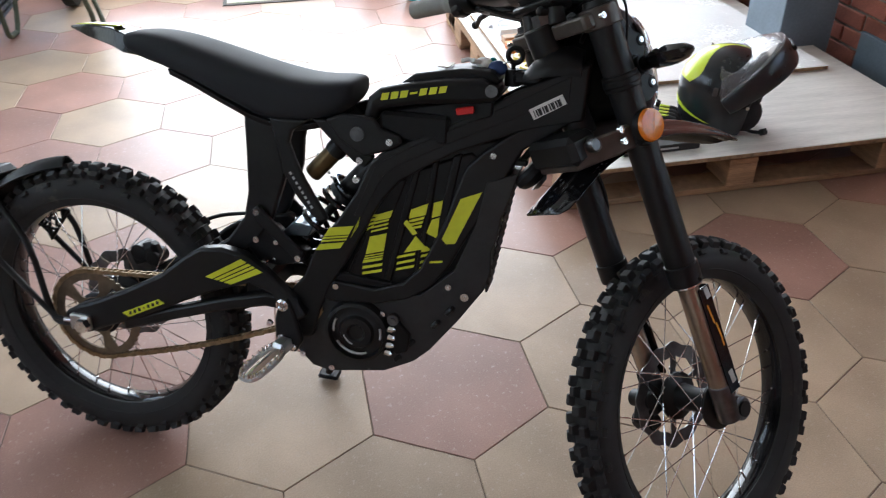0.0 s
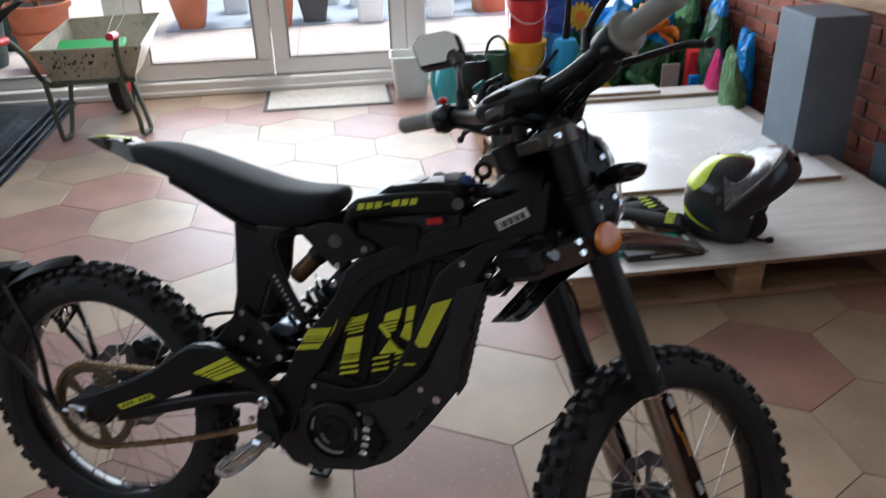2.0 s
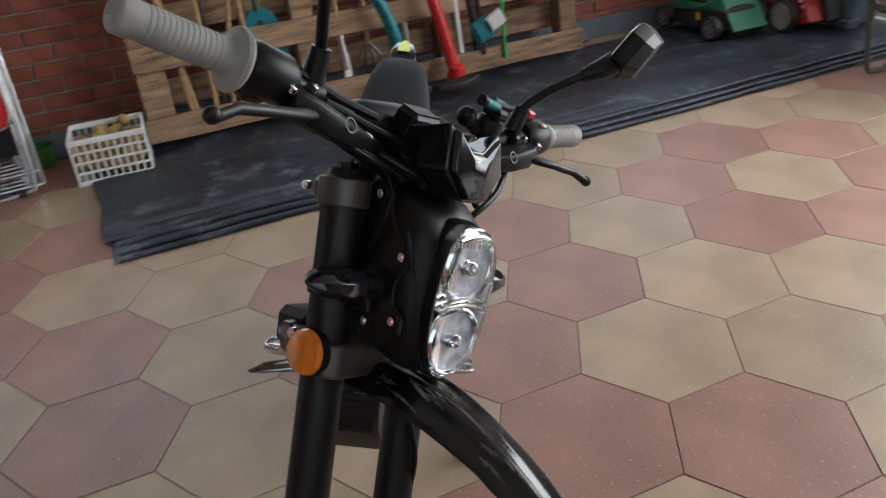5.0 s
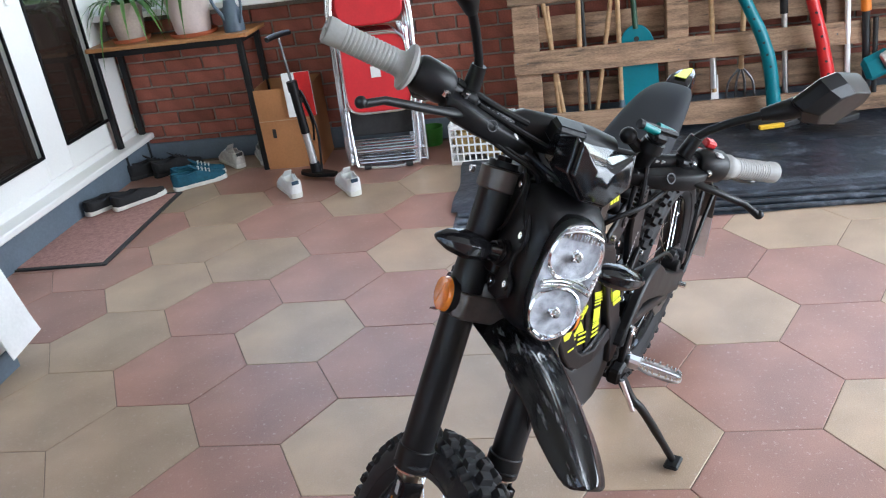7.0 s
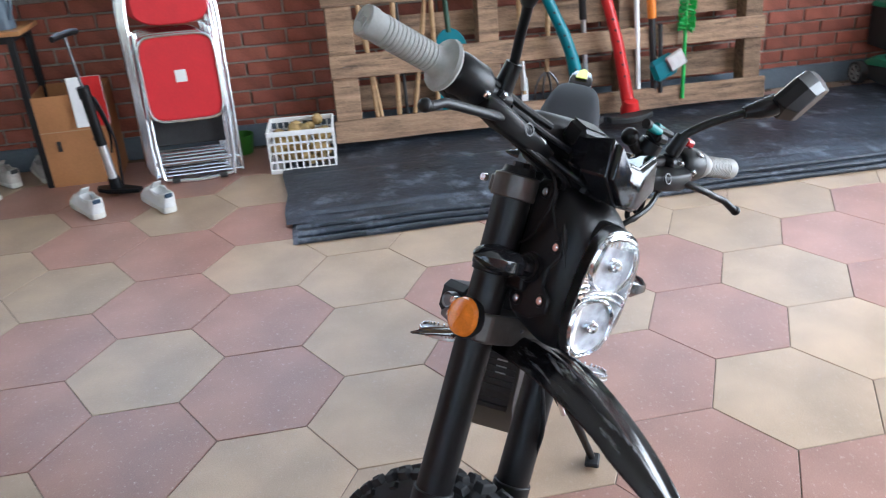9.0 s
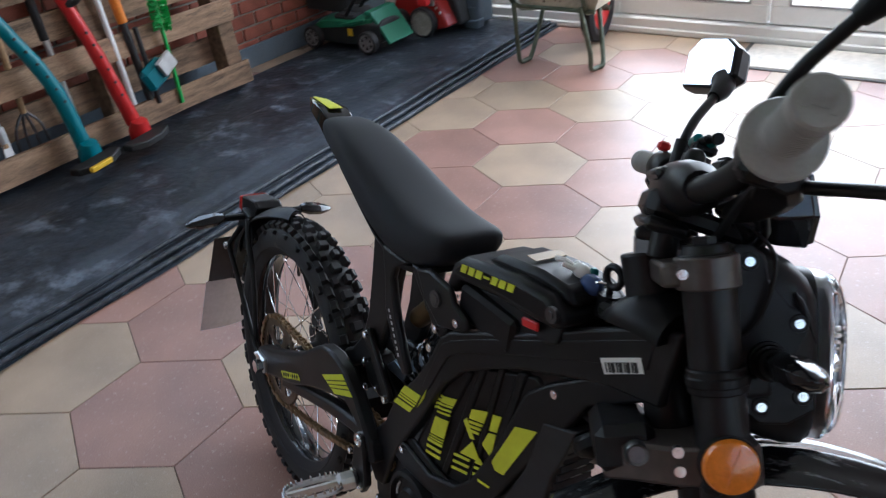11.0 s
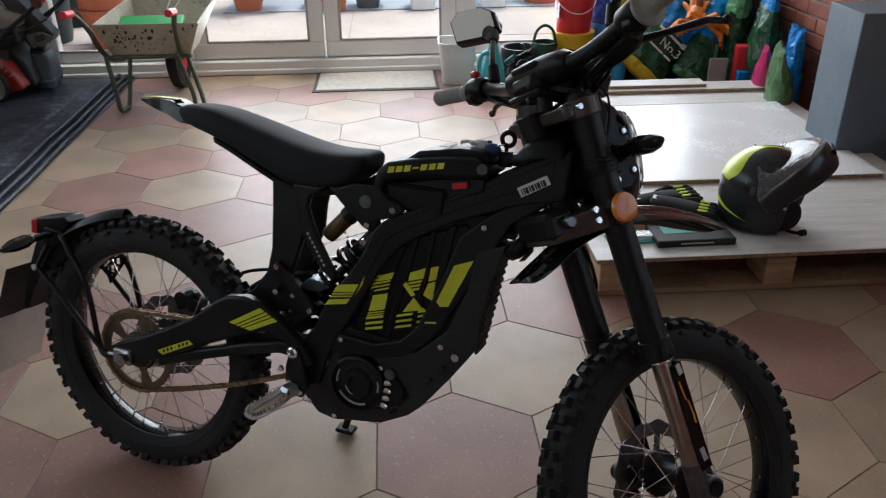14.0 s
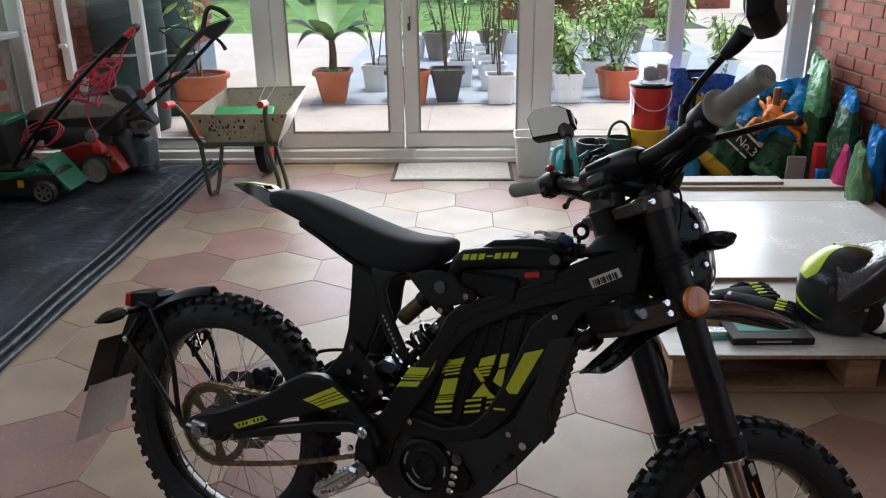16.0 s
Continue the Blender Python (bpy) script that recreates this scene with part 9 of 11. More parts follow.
def red_mower():
    t = thing("lawn_mower", "old red lawn mower with a grey wheel and long black handle", "lawn mower", pose(-2.28, 3.42, ZM))
    body = [(-0.19, 0.05), (-0.2, 0.12), (-0.17, 0.2), (-0.03, 0.245), (0.07, 0.24), (0.13, 0.2), (0.2, 0.06), (0.1, 0.035), (-0.1, 0.03)]
    part("deck", Geo().slab(body, -0.13, 0.16), MOWER_RED, t, "chipped red deck", None, 0.012)
    part("black_shroud", Geo().slab([(0.06, 0.29), (0.13, 0.27), (0.19, 0.19), (0.225, 0.05), (0.15, 0.03), (0.05, 0.25)], -0.02, 0.19), DARK_BLACK_PL, t, "black shroud", None, 0.015)
    part("motor_block", Geo().rings([[(x, w * math.cos(a) + 0.04, 0.2 + h * max(0, math.sin(a)) ** 0.6) for a in [math.pi * k / 11 for k in range(12)]] for x, w, h in ((-0.3, 0.1, 0.08), (-0.24, 0.14, 0.16), (0.05, 0.14, 0.17), (0.12, 0.1, 0.1))]), DARK_BLACK_PL, t, "", None, 0.006)
    mower_wheel(t, (0.045, -0.158, 0.087), 0.09, DARK_BLACK_PL, PLATE_GREY, 0)
    mower_wheel(t, (-0.13, -0.152, 0.075), 0.076, DARK_BLACK_PL, PLATE_GREY, 0)
    for x in (0.09, 0.125, 0.15):
        part("bolt_head", Geo().cyl((x, -0.132, 0.205 - (x - 0.09)), (x, -0.14, 0.205 - (x - 0.09)), 0.008, None, 10), ALLOY, t)
    part("height_lever", Geo().box((0.095, -0.135, 0.205), (0.045, 0.02, 0.05), ch=0.006).tube([(0.095, -0.14, 0.2), (0.07, -0.155, 0.235)], 0.008, 8), CAP_GREY, t)
    part("handle_pivot", Geo().cyl((0.06, -0.19, 0.3), (0.06, -0.15, 0.3), 0.034, None, 22).cyl((0.06, -0.196, 0.3), (0.06, -0.19, 0.3), 0.02, None, 16), CAP_GREY, t, "round grey handle pivot")
    hb = part("grass_box", Geo().rings([[(x, -w, z0), (x, -w, z1), (x, w, z1), (x, w, z0)] for x, w, z0, z1 in ((-0.4, 0.12, 0.26, 0.36), (-0.36, 0.15, 0.24, 0.37), (0.12, 0.16, 0.27, 0.39), (0.2, 0.14, 0.3, 0.39))], M=pose(0, 0.09, 0)), DARK_BLACK_PL, t, "black grass box", None, 0.015)
    part("box_lid", Geo().rings([[(x, -w, z), (x, -w * 0.75, z + h * 0.8), (x, -w * 0.4, z + h), (x, w * 0.4, z + h), (x, w, z)] for x, w, z, h in ((-0.42, 0.1, 0.365, 0.02), (-0.36, 0.165, 0.365, 0.07), (-0.2, 0.17, 0.37, 0.095), (0.1, 0.17, 0.385, 0.1), (0.21, 0.14, 0.39, 0.05))], M=pose(0, 0.09, 0)), TAN_LID, hb, "grey-brown moulded lid", None, 0.008, 1, 50)
    # two long handle tubes, the first over the wheel, the second nearer the glass
    for pts in ([(0.06, -0.17, 0.3), (0.32, 0.05, 0.51), (0.59, 0.2, 0.775), (0.68, 0.24, 0.86)], [(0.1, 0.2, 0.33), (0.32, 0.25, 0.44), (0.66, 0.31, 0.755), (0.76, 0.31, 0.85)]):
        part("handle_tube", Geo().tube(pts, 0.0125, 10, smooth=3), BLACK_PAINT, t)
    part("grip_sleeve", Geo().tube([(0.52, 0.16, 0.705), (0.60, 0.205, 0.785), (0.69, 0.245, 0.87)], [0.017, 0.022, 0.02], 12), DARK_BLACK_PL, t, "thick black sleeve")
    part("grip_loop", Geo().tube([(0.67, 0.24, 0.86), (0.695, 0.24, 0.95), (0.72, 0.245, 0.99), (0.755, 0.25, 0.99), (0.80, 0.265, 0.965), (0.835, 0.28, 0.925)], [0.016, 0.015, 0.014, 0.015, 0.017, 0.014], 10, smooth=4), DARK_BLACK_PL, t)
    part("control_panel", Geo().slab([(0.66, 0.84), (0.70, 0.885), (0.845, 0.93), (0.86, 0.91), (0.80, 0.85), (0.73, 0.795)], 0.22, 0.30), DARK_BLACK_PL, t, "black switch housing", None, 0.01)
    part("panel_top", Geo().slab([(0.715, 0.893), (0.84, 0.932), (0.838, 0.936), (0.712, 0.898)], 0.23, 0.29), CAP_GREY, t, "grey top face")
    part("red_sleeve", Geo().cyl((0.325, 0.055, 0.513), (0.385, 0.09, 0.572), 0.019, None, 14), RED_CLOTH, t, "red plastic sleeve on the handle")
    part("clamp_disc", Geo().cyl((0.315, 0.02, 0.508), (0.315, 0.045, 0.508), 0.03, None, 18), mat("brown_red_knob", (0.14, 0.05, 0.035), 0.5, var=0.2, scale=20), t, "brown-red clamp knob")
    part("bail_lever", Geo().slab([(0.38, 0.545), (0.50, 0.60), (0.585, 0.63), (0.59, 0.618), (0.52, 0.575), (0.40, 0.528)], 0.12, 0.2), DARK_BLACK_PL, t, "black bail lever", None, 0.005)
    part("bail_top", Geo().slab([(0.47, 0.592), (0.583, 0.633), (0.582, 0.637), (0.47, 0.597)], 0.125, 0.195), CAP_GREY, t)
    part("side_lever", Geo().tube([(0.72, 0.30, 0.81), (0.76, 0.29, 0.775), (0.785, 0.28, 0.735)], [0.008, 0.011, 0.013], 10, smooth=3), DARK_BLACK_PL, t)
    part("control_cable", Geo().tube([(0.56, 0.18, 0.72), (0.48, 0.16, 0.83), (0.43, 0.16, 0.875), (0.52, 0.18, 0.885), (0.6, 0.2, 0.87), (0.63, 0.22, 0.84)], 0.005, 8, smooth=6), DARK_BLACK_PL, t)
    part("control_cable", Geo().tube([(0.60, 0.19, 0.76), (0.5, 0.12, 0.64), (0.42, 0.12, 0.52), (0.34, 0.07, 0.42), (0.24, 0.0, 0.37), (0.15, -0.08, 0.34)], 0.0045, 8, smooth=6), DARK_BLACK_PL, t)
    return t


def grass_catcher():
    """A loose black catcher hung on the handles, mouth towards the room."""
    t = thing("grass_catcher", "loose black grass catcher hanging on the mower handles", "grass catcher")
    edge = [(-2.186, 0.575), (-2.095, 0.56), (-2.02, 0.46), (-1.93, 0.345), (-1.955, 0.315), (-2.065, 0.285), (-2.12, 0.34)]
    part("shell", Geo().slab(edge, 3.50, 3.62), DARK_BLACK_PL, t, "", None, 0.012)
    part("lining", Geo().slab([(-2.165, 0.555), (-2.1, 0.545), (-2.03, 0.455), (-1.97, 0.375), (-2.07, 0.33), (-2.11, 0.37)], 3.494, 3.5), mat("dusty_lining", (0.06, 0.052, 0.042), 0.8, var=0.3, scale=10), t, "dusty brown lining")
    part("rim", Geo().tube([(-2.19, 3.485, 0.565), (-2.13, 3.485, 0.455), (-2.05, 3.485, 0.28)], 0.006, 8), CAP_GREY, t, "pale worn rim")
    pl = part("slatted_plate", Geo().slab([(-2.055, 0.30), (-2.075, 0.36), (-1.99, 0.375), (-1.925, 0.345), (-1.95, 0.312)], 3.47, 3.482), mat("scuffed_grey_plate", (0.2, 0.19, 0.17), 0.55, var=0.25, scale=20), t, "scuffed grey slatted plate", None, 0.003)
    for k in range(3):
        part("slot", Geo().box((0, 0, 0), (0.06, 0.003, 0.006), pose(-2.0, 3.468, 0.328 + 0.012 * k, 0, -16, 0)), DARK_BLACK_PL, pl)
    return t


def blue_mower():
    t = thing("hover_mower", "blue-grey rounded mower body behind the red one", "lawn mower", pose(-2.115, 3.62, ZM))
    rings_ = []
    for x, w, z0, z1 in ((-0.12, 0.07, 0.03, 0.17), (-0.1, 0.1, 0.01, 0.215), (0.0, 0.11, 0.0, 0.225), (0.07, 0.11, 0.0, 0.215), (0.105, 0.09, 0.02, 0.18)):
        rings_.append([(x, -w, z0), (x, -w * 1.02, (z0 + z1) * 0.55), (x, -w * 0.85, z1 - 0.012), (x, -w * 0.5, z1), (x, w * 0.5, z1), (x, w * 0.95, z1 - 0.03), (x, w, z0)])
    part("hood", Geo().rings(rings_), GREY_BLUE_PL, t, "", None, 0.012, 1, 45)
    part("rib", Geo().box((0.0, -0.112, 0.125), (0.19, 0.008, 0.01), ch=0.003), GREY_BLUE_PL, t)
    part("foot", Geo().rings([[(x, -0.075 - r, 0.0), (x, -0.08 - r, 0.05), (x, -0.03, 0.055), (x, -0.03, 0.0)] for x, r in ((0.015, 0.03), (0.04, 0.045), (0.095, 0.045), (0.112, 0.03))]), GREY_BLUE_PL, t, "", None, 0.008)
    part("scoop", Geo().rings([[(x, -0.06, 0.2), (x, -0.05, 0.235), (x, 0.05, 0.235), (x, 0.06, 0.2)] for x in (0.0, 0.08)]), DARK_BLACK_PL, t, "", None, 0.01)
    return t


green_mower()
red_mower()
blue_mower()
grass_catcher()
rnd = random.Random(12)
cb = thing("extension_cable", "tangled pink-red extension cable hung over the mower", "cable")
for k in range(11):
    c = Vector((-2.16 + 0.016 * k, 3.12 + rnd.uniform(-0.03, 0.03), 0.60 + 0.014 * k))
    ax1 = Vector((rnd.uniform(0.5, 1), rnd.uniform(-0.4, 0.4), rnd.uniform(-0.1, 0.8))).normalized()
    ax2 = Vector((rnd.uniform(-0.6, 0.2), rnd.uniform(-0.3, 0.3), 1)).normalized()
    r1, r2 = rnd.uniform(0.07, 0.15), rnd.uniform(0.03, 0.085)
    part("cable_loop", Geo().tube([c + ax1 * r1 * math.cos(a) + ax2 * r2 * math.sin(a) + Vector((0.02 * math.sin(3 * a + k), 0.02 * math.cos(3 * a), 0.018 * math.sin(2 * a + k))) for a in [2 * math.pi * j / 28 for j in range(28)]], 0.0043, 6, close=True), CABLE_RED, cb)
for k in range(3):
    c = Vector((-2.41, 3.05, 0.36 + 0.012 * k))
    part("cable_loop", Geo().tube([c + Vector(((0.13 - 0.012 * k) * math.cos(a), 0.03 * math.sin(2 * a), (0.05 - 0.006 * k) * math.sin(a) + 0.045 * math.cos(a - 0.4 * k))) for a in [2 * math.pi * j / 26 for j in range(26)]], 0.0043, 6, close=True), CABLE_RED, cb)
part("loose_end", Geo().tube([(-2.42, 3.06, 0.45), (-2.38, 3.05, 0.52), (-2.3, 3.06, 0.56), (-2.2, 3.1, 0.6)], 0.0043, 6, smooth=5), CABLE_RED, cb)
part("loose_end", Geo().tube([(-2.15, 3.1, 0.56), (-2.16, 3.12, 0.47), (-2.155, 3.15, 0.36), (-2.15, 3.16, 0.3)], 0.0043, 6, smooth=5), CABLE_RED, cb)
part("loose_end", Geo().tube([(-2.05, 3.1, 0.7), (-1.96, 3.1, 0.74), (-1.9, 3.12, 0.83), (-1.88, 3.14, 0.87)], 0.0055, 6, smooth=5), CABLE_RED, cb)
part("plug", Geo().rings([[(-2.15 + w * a, 3.16 + w * b, z) for a, b in ((-1, -1), (1, -1), (1, 1), (-1, 1))] for w, z in ((0.02, 0.245), (0.027, 0.255), (0.027, 0.285), (0.014, 0.31), (0.007, 0.325))]), RED_PLASTIC, cb, "red plug", None, 0.004)
part("tape", Geo().cyl((-2.15, 3.1, 0.62), (-2.125, 3.1, 0.69), 0.022, 0.02, 12), LABEL_WHITE, cb, "white tie")


RUST_CHIP = mat("rust_chip", (0.05, 0.03, 0.02), 0.8, var=0.3, scale=60)


def wheelbarrow():
    t = thing("wheelbarrow", "old cream wheelbarrow with dull green tube frame and red grips", "wheelbarrow", pose(0, 0, 0))
    a = [(-1.525, 3.0, 0.495), (-0.99, 3.01, 0.492), (-0.985, 3.62, 0.546), (-1.49, 3.62, 0.536)]
    b = [(-1.465, 3.06, 0.325), (-1.065, 3.06, 0.322), (-1.1, 3.46, 0.30), (-1.43, 3.46, 0.30)]
    g = Geo().add(a + b, [(0, 1, 5, 4), (1, 2, 6, 5), (2, 3, 7, 6), (3, 0, 4, 7), (4, 5, 6, 7)])
    tr = part("tray", g, TRAY, t, "scratched cream steel tray", smooth=0)
    md = tr.modifiers.new("thick", "SOLIDIFY")
    md.thickness, md.offset = 0.005, 1
    part("rim", Geo().tube(a, 0.007, 8, close=True), TRAY, t)
    part("cross_bar", Geo().cyl((-1.475, 3.05, 0.317), (-1.055, 3.05, 0.315), 0.011, None, 10), OLIVE, t)
    rn = random.Random(8)
    for k in range(46):
        u = rn.choice((rn.gauss(0.22, 0.09), rn.gauss(0.62, 0.16)))
        v = min(0.9, max(0.06, rn.gauss(0.45, 0.2)))
        if 0.03 < u < 0.97:
            x0, x1 = -1.525 + 0.06 * v, -0.99 - 0.075 * v
            c = Vector((x0 + (x1 - x0) * u, 3.0 + 0.055 * v - 0.0062, 0.495 - 0.17 * v))
            n_ = rn.randint(5, 8)
            r_ = rn.uniform(0.003, 0.009)
            ps = [(r_ * rn.uniform(0.5, 1.2) * math.cos(6.283 * j / n_), r_ * rn.uniform(0.8, 1.9) * math.sin(6.283 * j / n_)) for j in range(n_)]
            part("rust_chip", Geo().slab(ps, -0.0006, 0.0006, Matrix.Translation(c) @ pose(0, 0, 0, 18, 0, 1)), RUST_CHIP, t)
    for s, gx in ((0, -1.555), (1, -1.055)):
        x0 = -1.49 if s == 0 else -1.12
        part("handle_tube", Geo().tube([(-1.27 + (0.035 if s else -0.035), 3.6, 0.19), (-1.27 + (0.07 if s else -0.07), 3.45, 0.275), (x0, 3.1, 0.295), (gx + (-0.03 if s else 0.03), 2.92, 0.5), (gx, 2.84, 0.585), (gx, 2.76, 0.6)], 0.0135, 10, smooth=5), OLIVE, t)
        part("grip", Geo().cyl((gx, 2.83, 0.59), (gx, 2.72, 0.602), 0.019, None, 14), RED_CLOTH, t, "faded red grip")
        lx = -1.485 if s == 0 else -1.075
        part("leg", Geo().tube([(x0 - 0.005, 3.02, 0.34), (lx, 3.04, 0.12), (lx, 3.06, 0.025), (lx + 0.01, 3.12, 0.014), (lx + 0.02, 3.17, 0.04), (x0 + (0.03 if s == 0 else -0.03), 3.32, 0.285)], 0.0125, 10, smooth=5), OLIVE, t)
    W = Matrix.Translation((-1.27, 3.6, 0.185)) @ Matrix.Rotation(radians(90), 4, "Y")
    wh = part("wheel", Geo().lathe([(0.115, -0.03), (0.15, -0.04), (0.18, -0.028), (0.185, 0.0), (0.18, 0.028), (0.15, 0.04), (0.115, 0.03)], 36, W, close=True), RUBBER, t, "black rubber wheel")
    part("rim_disc", Geo().lathe([(0.0, -0.02), (0.06, -0.02), (0.117, -0.026), (0.117, 0.026), (0.06, 0.02), (0.0, 0.02)], 30, W), RED_PLASTIC, wh, "red wheel disc")
    part("axle", Geo().cyl((-1.34, 3.6, 0.185), (-1.2, 3.6, 0.185), 0.01), OLIVE, wh)
    part("wheel_stay", Geo().tube([(-1.2, 3.47, 0.28), (-1.2, 3.6, 0.19)], 0.009, 8), OLIVE, t)
    return t


wheelbarrow()
tagged(part("green_tray", Geo().box((0, 0, 0), (0.34, 0.12, 0.03), ch=0.008), GREEN_BRIGHT, m=pose(-1.27, 3.16, 0.50, 18, 0, 2) @ pose(0, 0, -0.03)), "flat bright green tray lying in the wheelbarrow", "tray")
g = Geo().tube([(-1.2, 3.2, 0.5), (-1.17, 3.25, 0.58), (-1.12, 3.28, 0.66), (-1.09, 3.27, 0.69), (-1.08, 3.26, 0.65), (-1.13, 3.24, 0.56), (-1.22, 3.2, 0.47)], 0.003, 6, smooth=6)
tagged(part("string_loop", g, WHITE_PL), "loop of white string in the wheelbarrow", "string")


# ---- clutter in the north-east corner ----
tb = thing("storage_tub", "milky white square plastic tub by the patio door", "tub", pose(0.425, 3.56, 0, 0, 0, -3))
sq = lambda w, d, z: [(w * math.copysign(abs(math.cos(a)) ** 0.3, math.cos(a)), d * math.copysign(abs(math.sin(a)) ** 0.3, math.sin(a)), z) for a in [2 * math.pi * k / 32 for k in range(32)]]
part("body", Geo().rings([sq(0.095, 0.095, 0.0), sq(0.115, 0.115, 0.245), sq(0.112, 0.112, 0.245), sq(0.092, 0.092, 0.006)]), MILKY, tb)
part("rim", Geo().rings([sq(0.12, 0.12, 0.238), sq(0.12, 0.12, 0.252), sq(0.113, 0.113, 0.252), sq(0.113, 0.113, 0.238)], True), MILKY, tb)

jug = thing("watering_jug", "aqua plastic watering jug with a black rose", "watering can", pose(0.605, 3.24, 0, 0, 0, 20))
part("body", Geo().rings([[(w * math.cos(a), d * math.sin(a), z) for a in [2 * math.pi * k / 24 for k in range(24)]] for w, d, z in ((0.06, 0.045, 0.0), (0.075, 0.055, 0.02), (0.078, 0.058, 0.12), (0.06, 0.05, 0.19), (0.035, 0.035, 0.25), (0.026, 0.026, 0.31), (0.018, 0.018, 0.33))]), AQUA_PL, jug, "", None, 0, 1)
part("handle", Geo().tube([(-0.035, 0, 0.25), (-0.08, 0, 0.23), (-0.09, 0, 0.14), (-0.07, 0, 0.06)], 0.014, 10, smooth=5), AQUA_PL, jug)
part("rose", Geo().tube([(0, 0, 0.33), (0.005, -0.01, 0.37)], 0.01, 10).ball((0.008, -0.02, 0.39), 0.036, 16, 10, scale=(1, 0.6, 1)), BLACK_PLASTIC, jug, "black round rose")


def plant_pot(m, r, h, material, label, taper=0.72, round_=True, name="plant_pot"):
    f = (lambda q, z: [(q * math.cos(a), q * math.sin(a), z) for a in [2 * math.pi * k / 28 for k in range(28)]]) if round_ else (lambda q, z: sq(q, q, z))
    t = thing(name, label, "plant pot", m)
    part("body", Geo().rings([f(r * taper, 0.0), f(r * 0.96, h), f(r * 0.9, h), f(r * taper * 0.93, 0.01)]), material, t)
    part("rim", Geo().rings([f(r * 0.97, h - 0.035), f(r * 1.04, h - 0.035), f(r * 1.04, h + 0.002), f(r * 0.93, h + 0.002)], True), material, t)
    return t


for k in range(4):
    plant_pot(pose(0.79, 3.45, 0.032 * k), 0.105, 0.13, DARK_BLACK_PL, "black plastic plant pot in a stack on the tiles")
plant_pot(pose(0.86, 3.27, 0), 0.09, 0.1, DARK_BLACK_PL, "shallow black plastic pot", 0.8)
crumpled("grey_bag", (0.78, 3.66, 0.0), (0.42, 0.2, 0.16), mat("grey_film_bag", (0.4, 0.4, 0.42), 0.3, var=0.2, scale=8), "crumpled pale grey plastic bag by the glass", "bag", 0, 21, 20)
can = thing("metal_watering_can", "small dark green watering can standing on pots", "watering can", pose(0.935, 3.42, 0.1))
part("body", Geo().lathe([(0.0, 0), (0.075, 0), (0.078, 0.01), (0.072, 0.16), (0.068, 0.16), (0.07, 0.012), (0, 0.012)], 26), GREEN_DK, can)
part("handle", Geo().tube([(-0.07, 0, 0.13), (-0.05, 0, 0.22), (0.0, 0, 0.255), (0.05, 0, 0.22), (0.07, 0, 0.13)], 0.009, 10, smooth=5), GREEN_DK, can)
part("spout", Geo().tube([(-0.07, -0.02, 0.04), (-0.12, -0.03, 0.1), (-0.14, -0.03, 0.16)], [0.016, 0.012, 0.011], 10), GREEN_DK, can)
tagged(part("pot_stand", Geo().lathe([(0.0, 0.098), (0.09, 0.098), (0.11, 0.0), (0.104, 0.0), (0.0, 0.09)], 24), DARK_BLACK_PL, m=pose(0.935, 3.42, 0)), "upturned black pot under a watering can", "plant pot")


def bucket(m, r, h, material, label, lid=None):
    t = thing("bucket", label, "bucket", m)
    part("body", Geo().lathe([(0.0, 0.0), (r * 0.84, 0.0), (r, h), (r * 1.03, h), (r * 1.03, h - 0.012), (r * 0.985, h - 0.012), (r * 0.965, h - 0.002), (r * 0.82, 0.006), (0.0, 0.006)], 34), material, t)
    if lid:
        part("lid", Geo().lathe([(0.0, h - 0.004), (r * 1.05, h - 0.004), (r * 1.06, h + 0.014), (r * 1.0, h + 0.016), (0.0, h + 0.008)], 34), lid, t, "black lid")
    part("bail", Geo().tube([(r * math.cos(a), -r * abs(math.sin(a)) * 1.08 - 0.01, h - 0.03 - 0.1 * math.sin(a)) for a in [math.pi * k / 16 for k in range(17)]], 0.003, 6), ALLOY, t)
    return t


bucket(pose(1.12, 3.5, 0.0), 0.125, 0.29, YELLOW_PL, "yellow plastic bucket under a red one", YELLOW_PL)
b_ = bucket(pose(1.12, 3.5, 0.307), 0.122, 0.25, RED_PLASTIC, "red plastic bucket with a black lid", BLACK_PLASTIC)
part("label", Geo().box((-0.105, -0.055, 0.13), (0.004, 0.03, 0.09), pose(0, 0, 0, 0, 0, 0)), LABEL_WHITE, b_)
ct = thing("clear_tub", "clear plastic tub of small dark parts on the red bucket", "tub", pose(1.13, 3.5, 0.575))
part("body", Geo().rings([sq(0.07, 0.06, 0.0), sq(0.085, 0.075, 0.15), sq(0.083, 0.073, 0.15), sq(0.068, 0.058, 0.004)]), FILM, ct)
part("lid", Geo().rings([sq(0.09, 0.08, 0.15), sq(0.09, 0.08, 0.162)]), FILM, ct)
part("contents", Geo().ball((-0.02, 0, 0.05), 0.045, 12, 8).ball((0.03, 0.01, 0.045), 0.04, 12, 8).box((0.04, -0.02, 0.08), (0.05, 0.03, 0.06), ch=0.008), mat("mixed_dark_parts", (0.03, 0.025, 0.045), 0.6, var=0.6, scale=30), ct)
part("box", Geo().box((0.045, -0.05, 0.07), (0.045, 0.02, 0.075), ch=0.003), ORANGE_PL, ct)

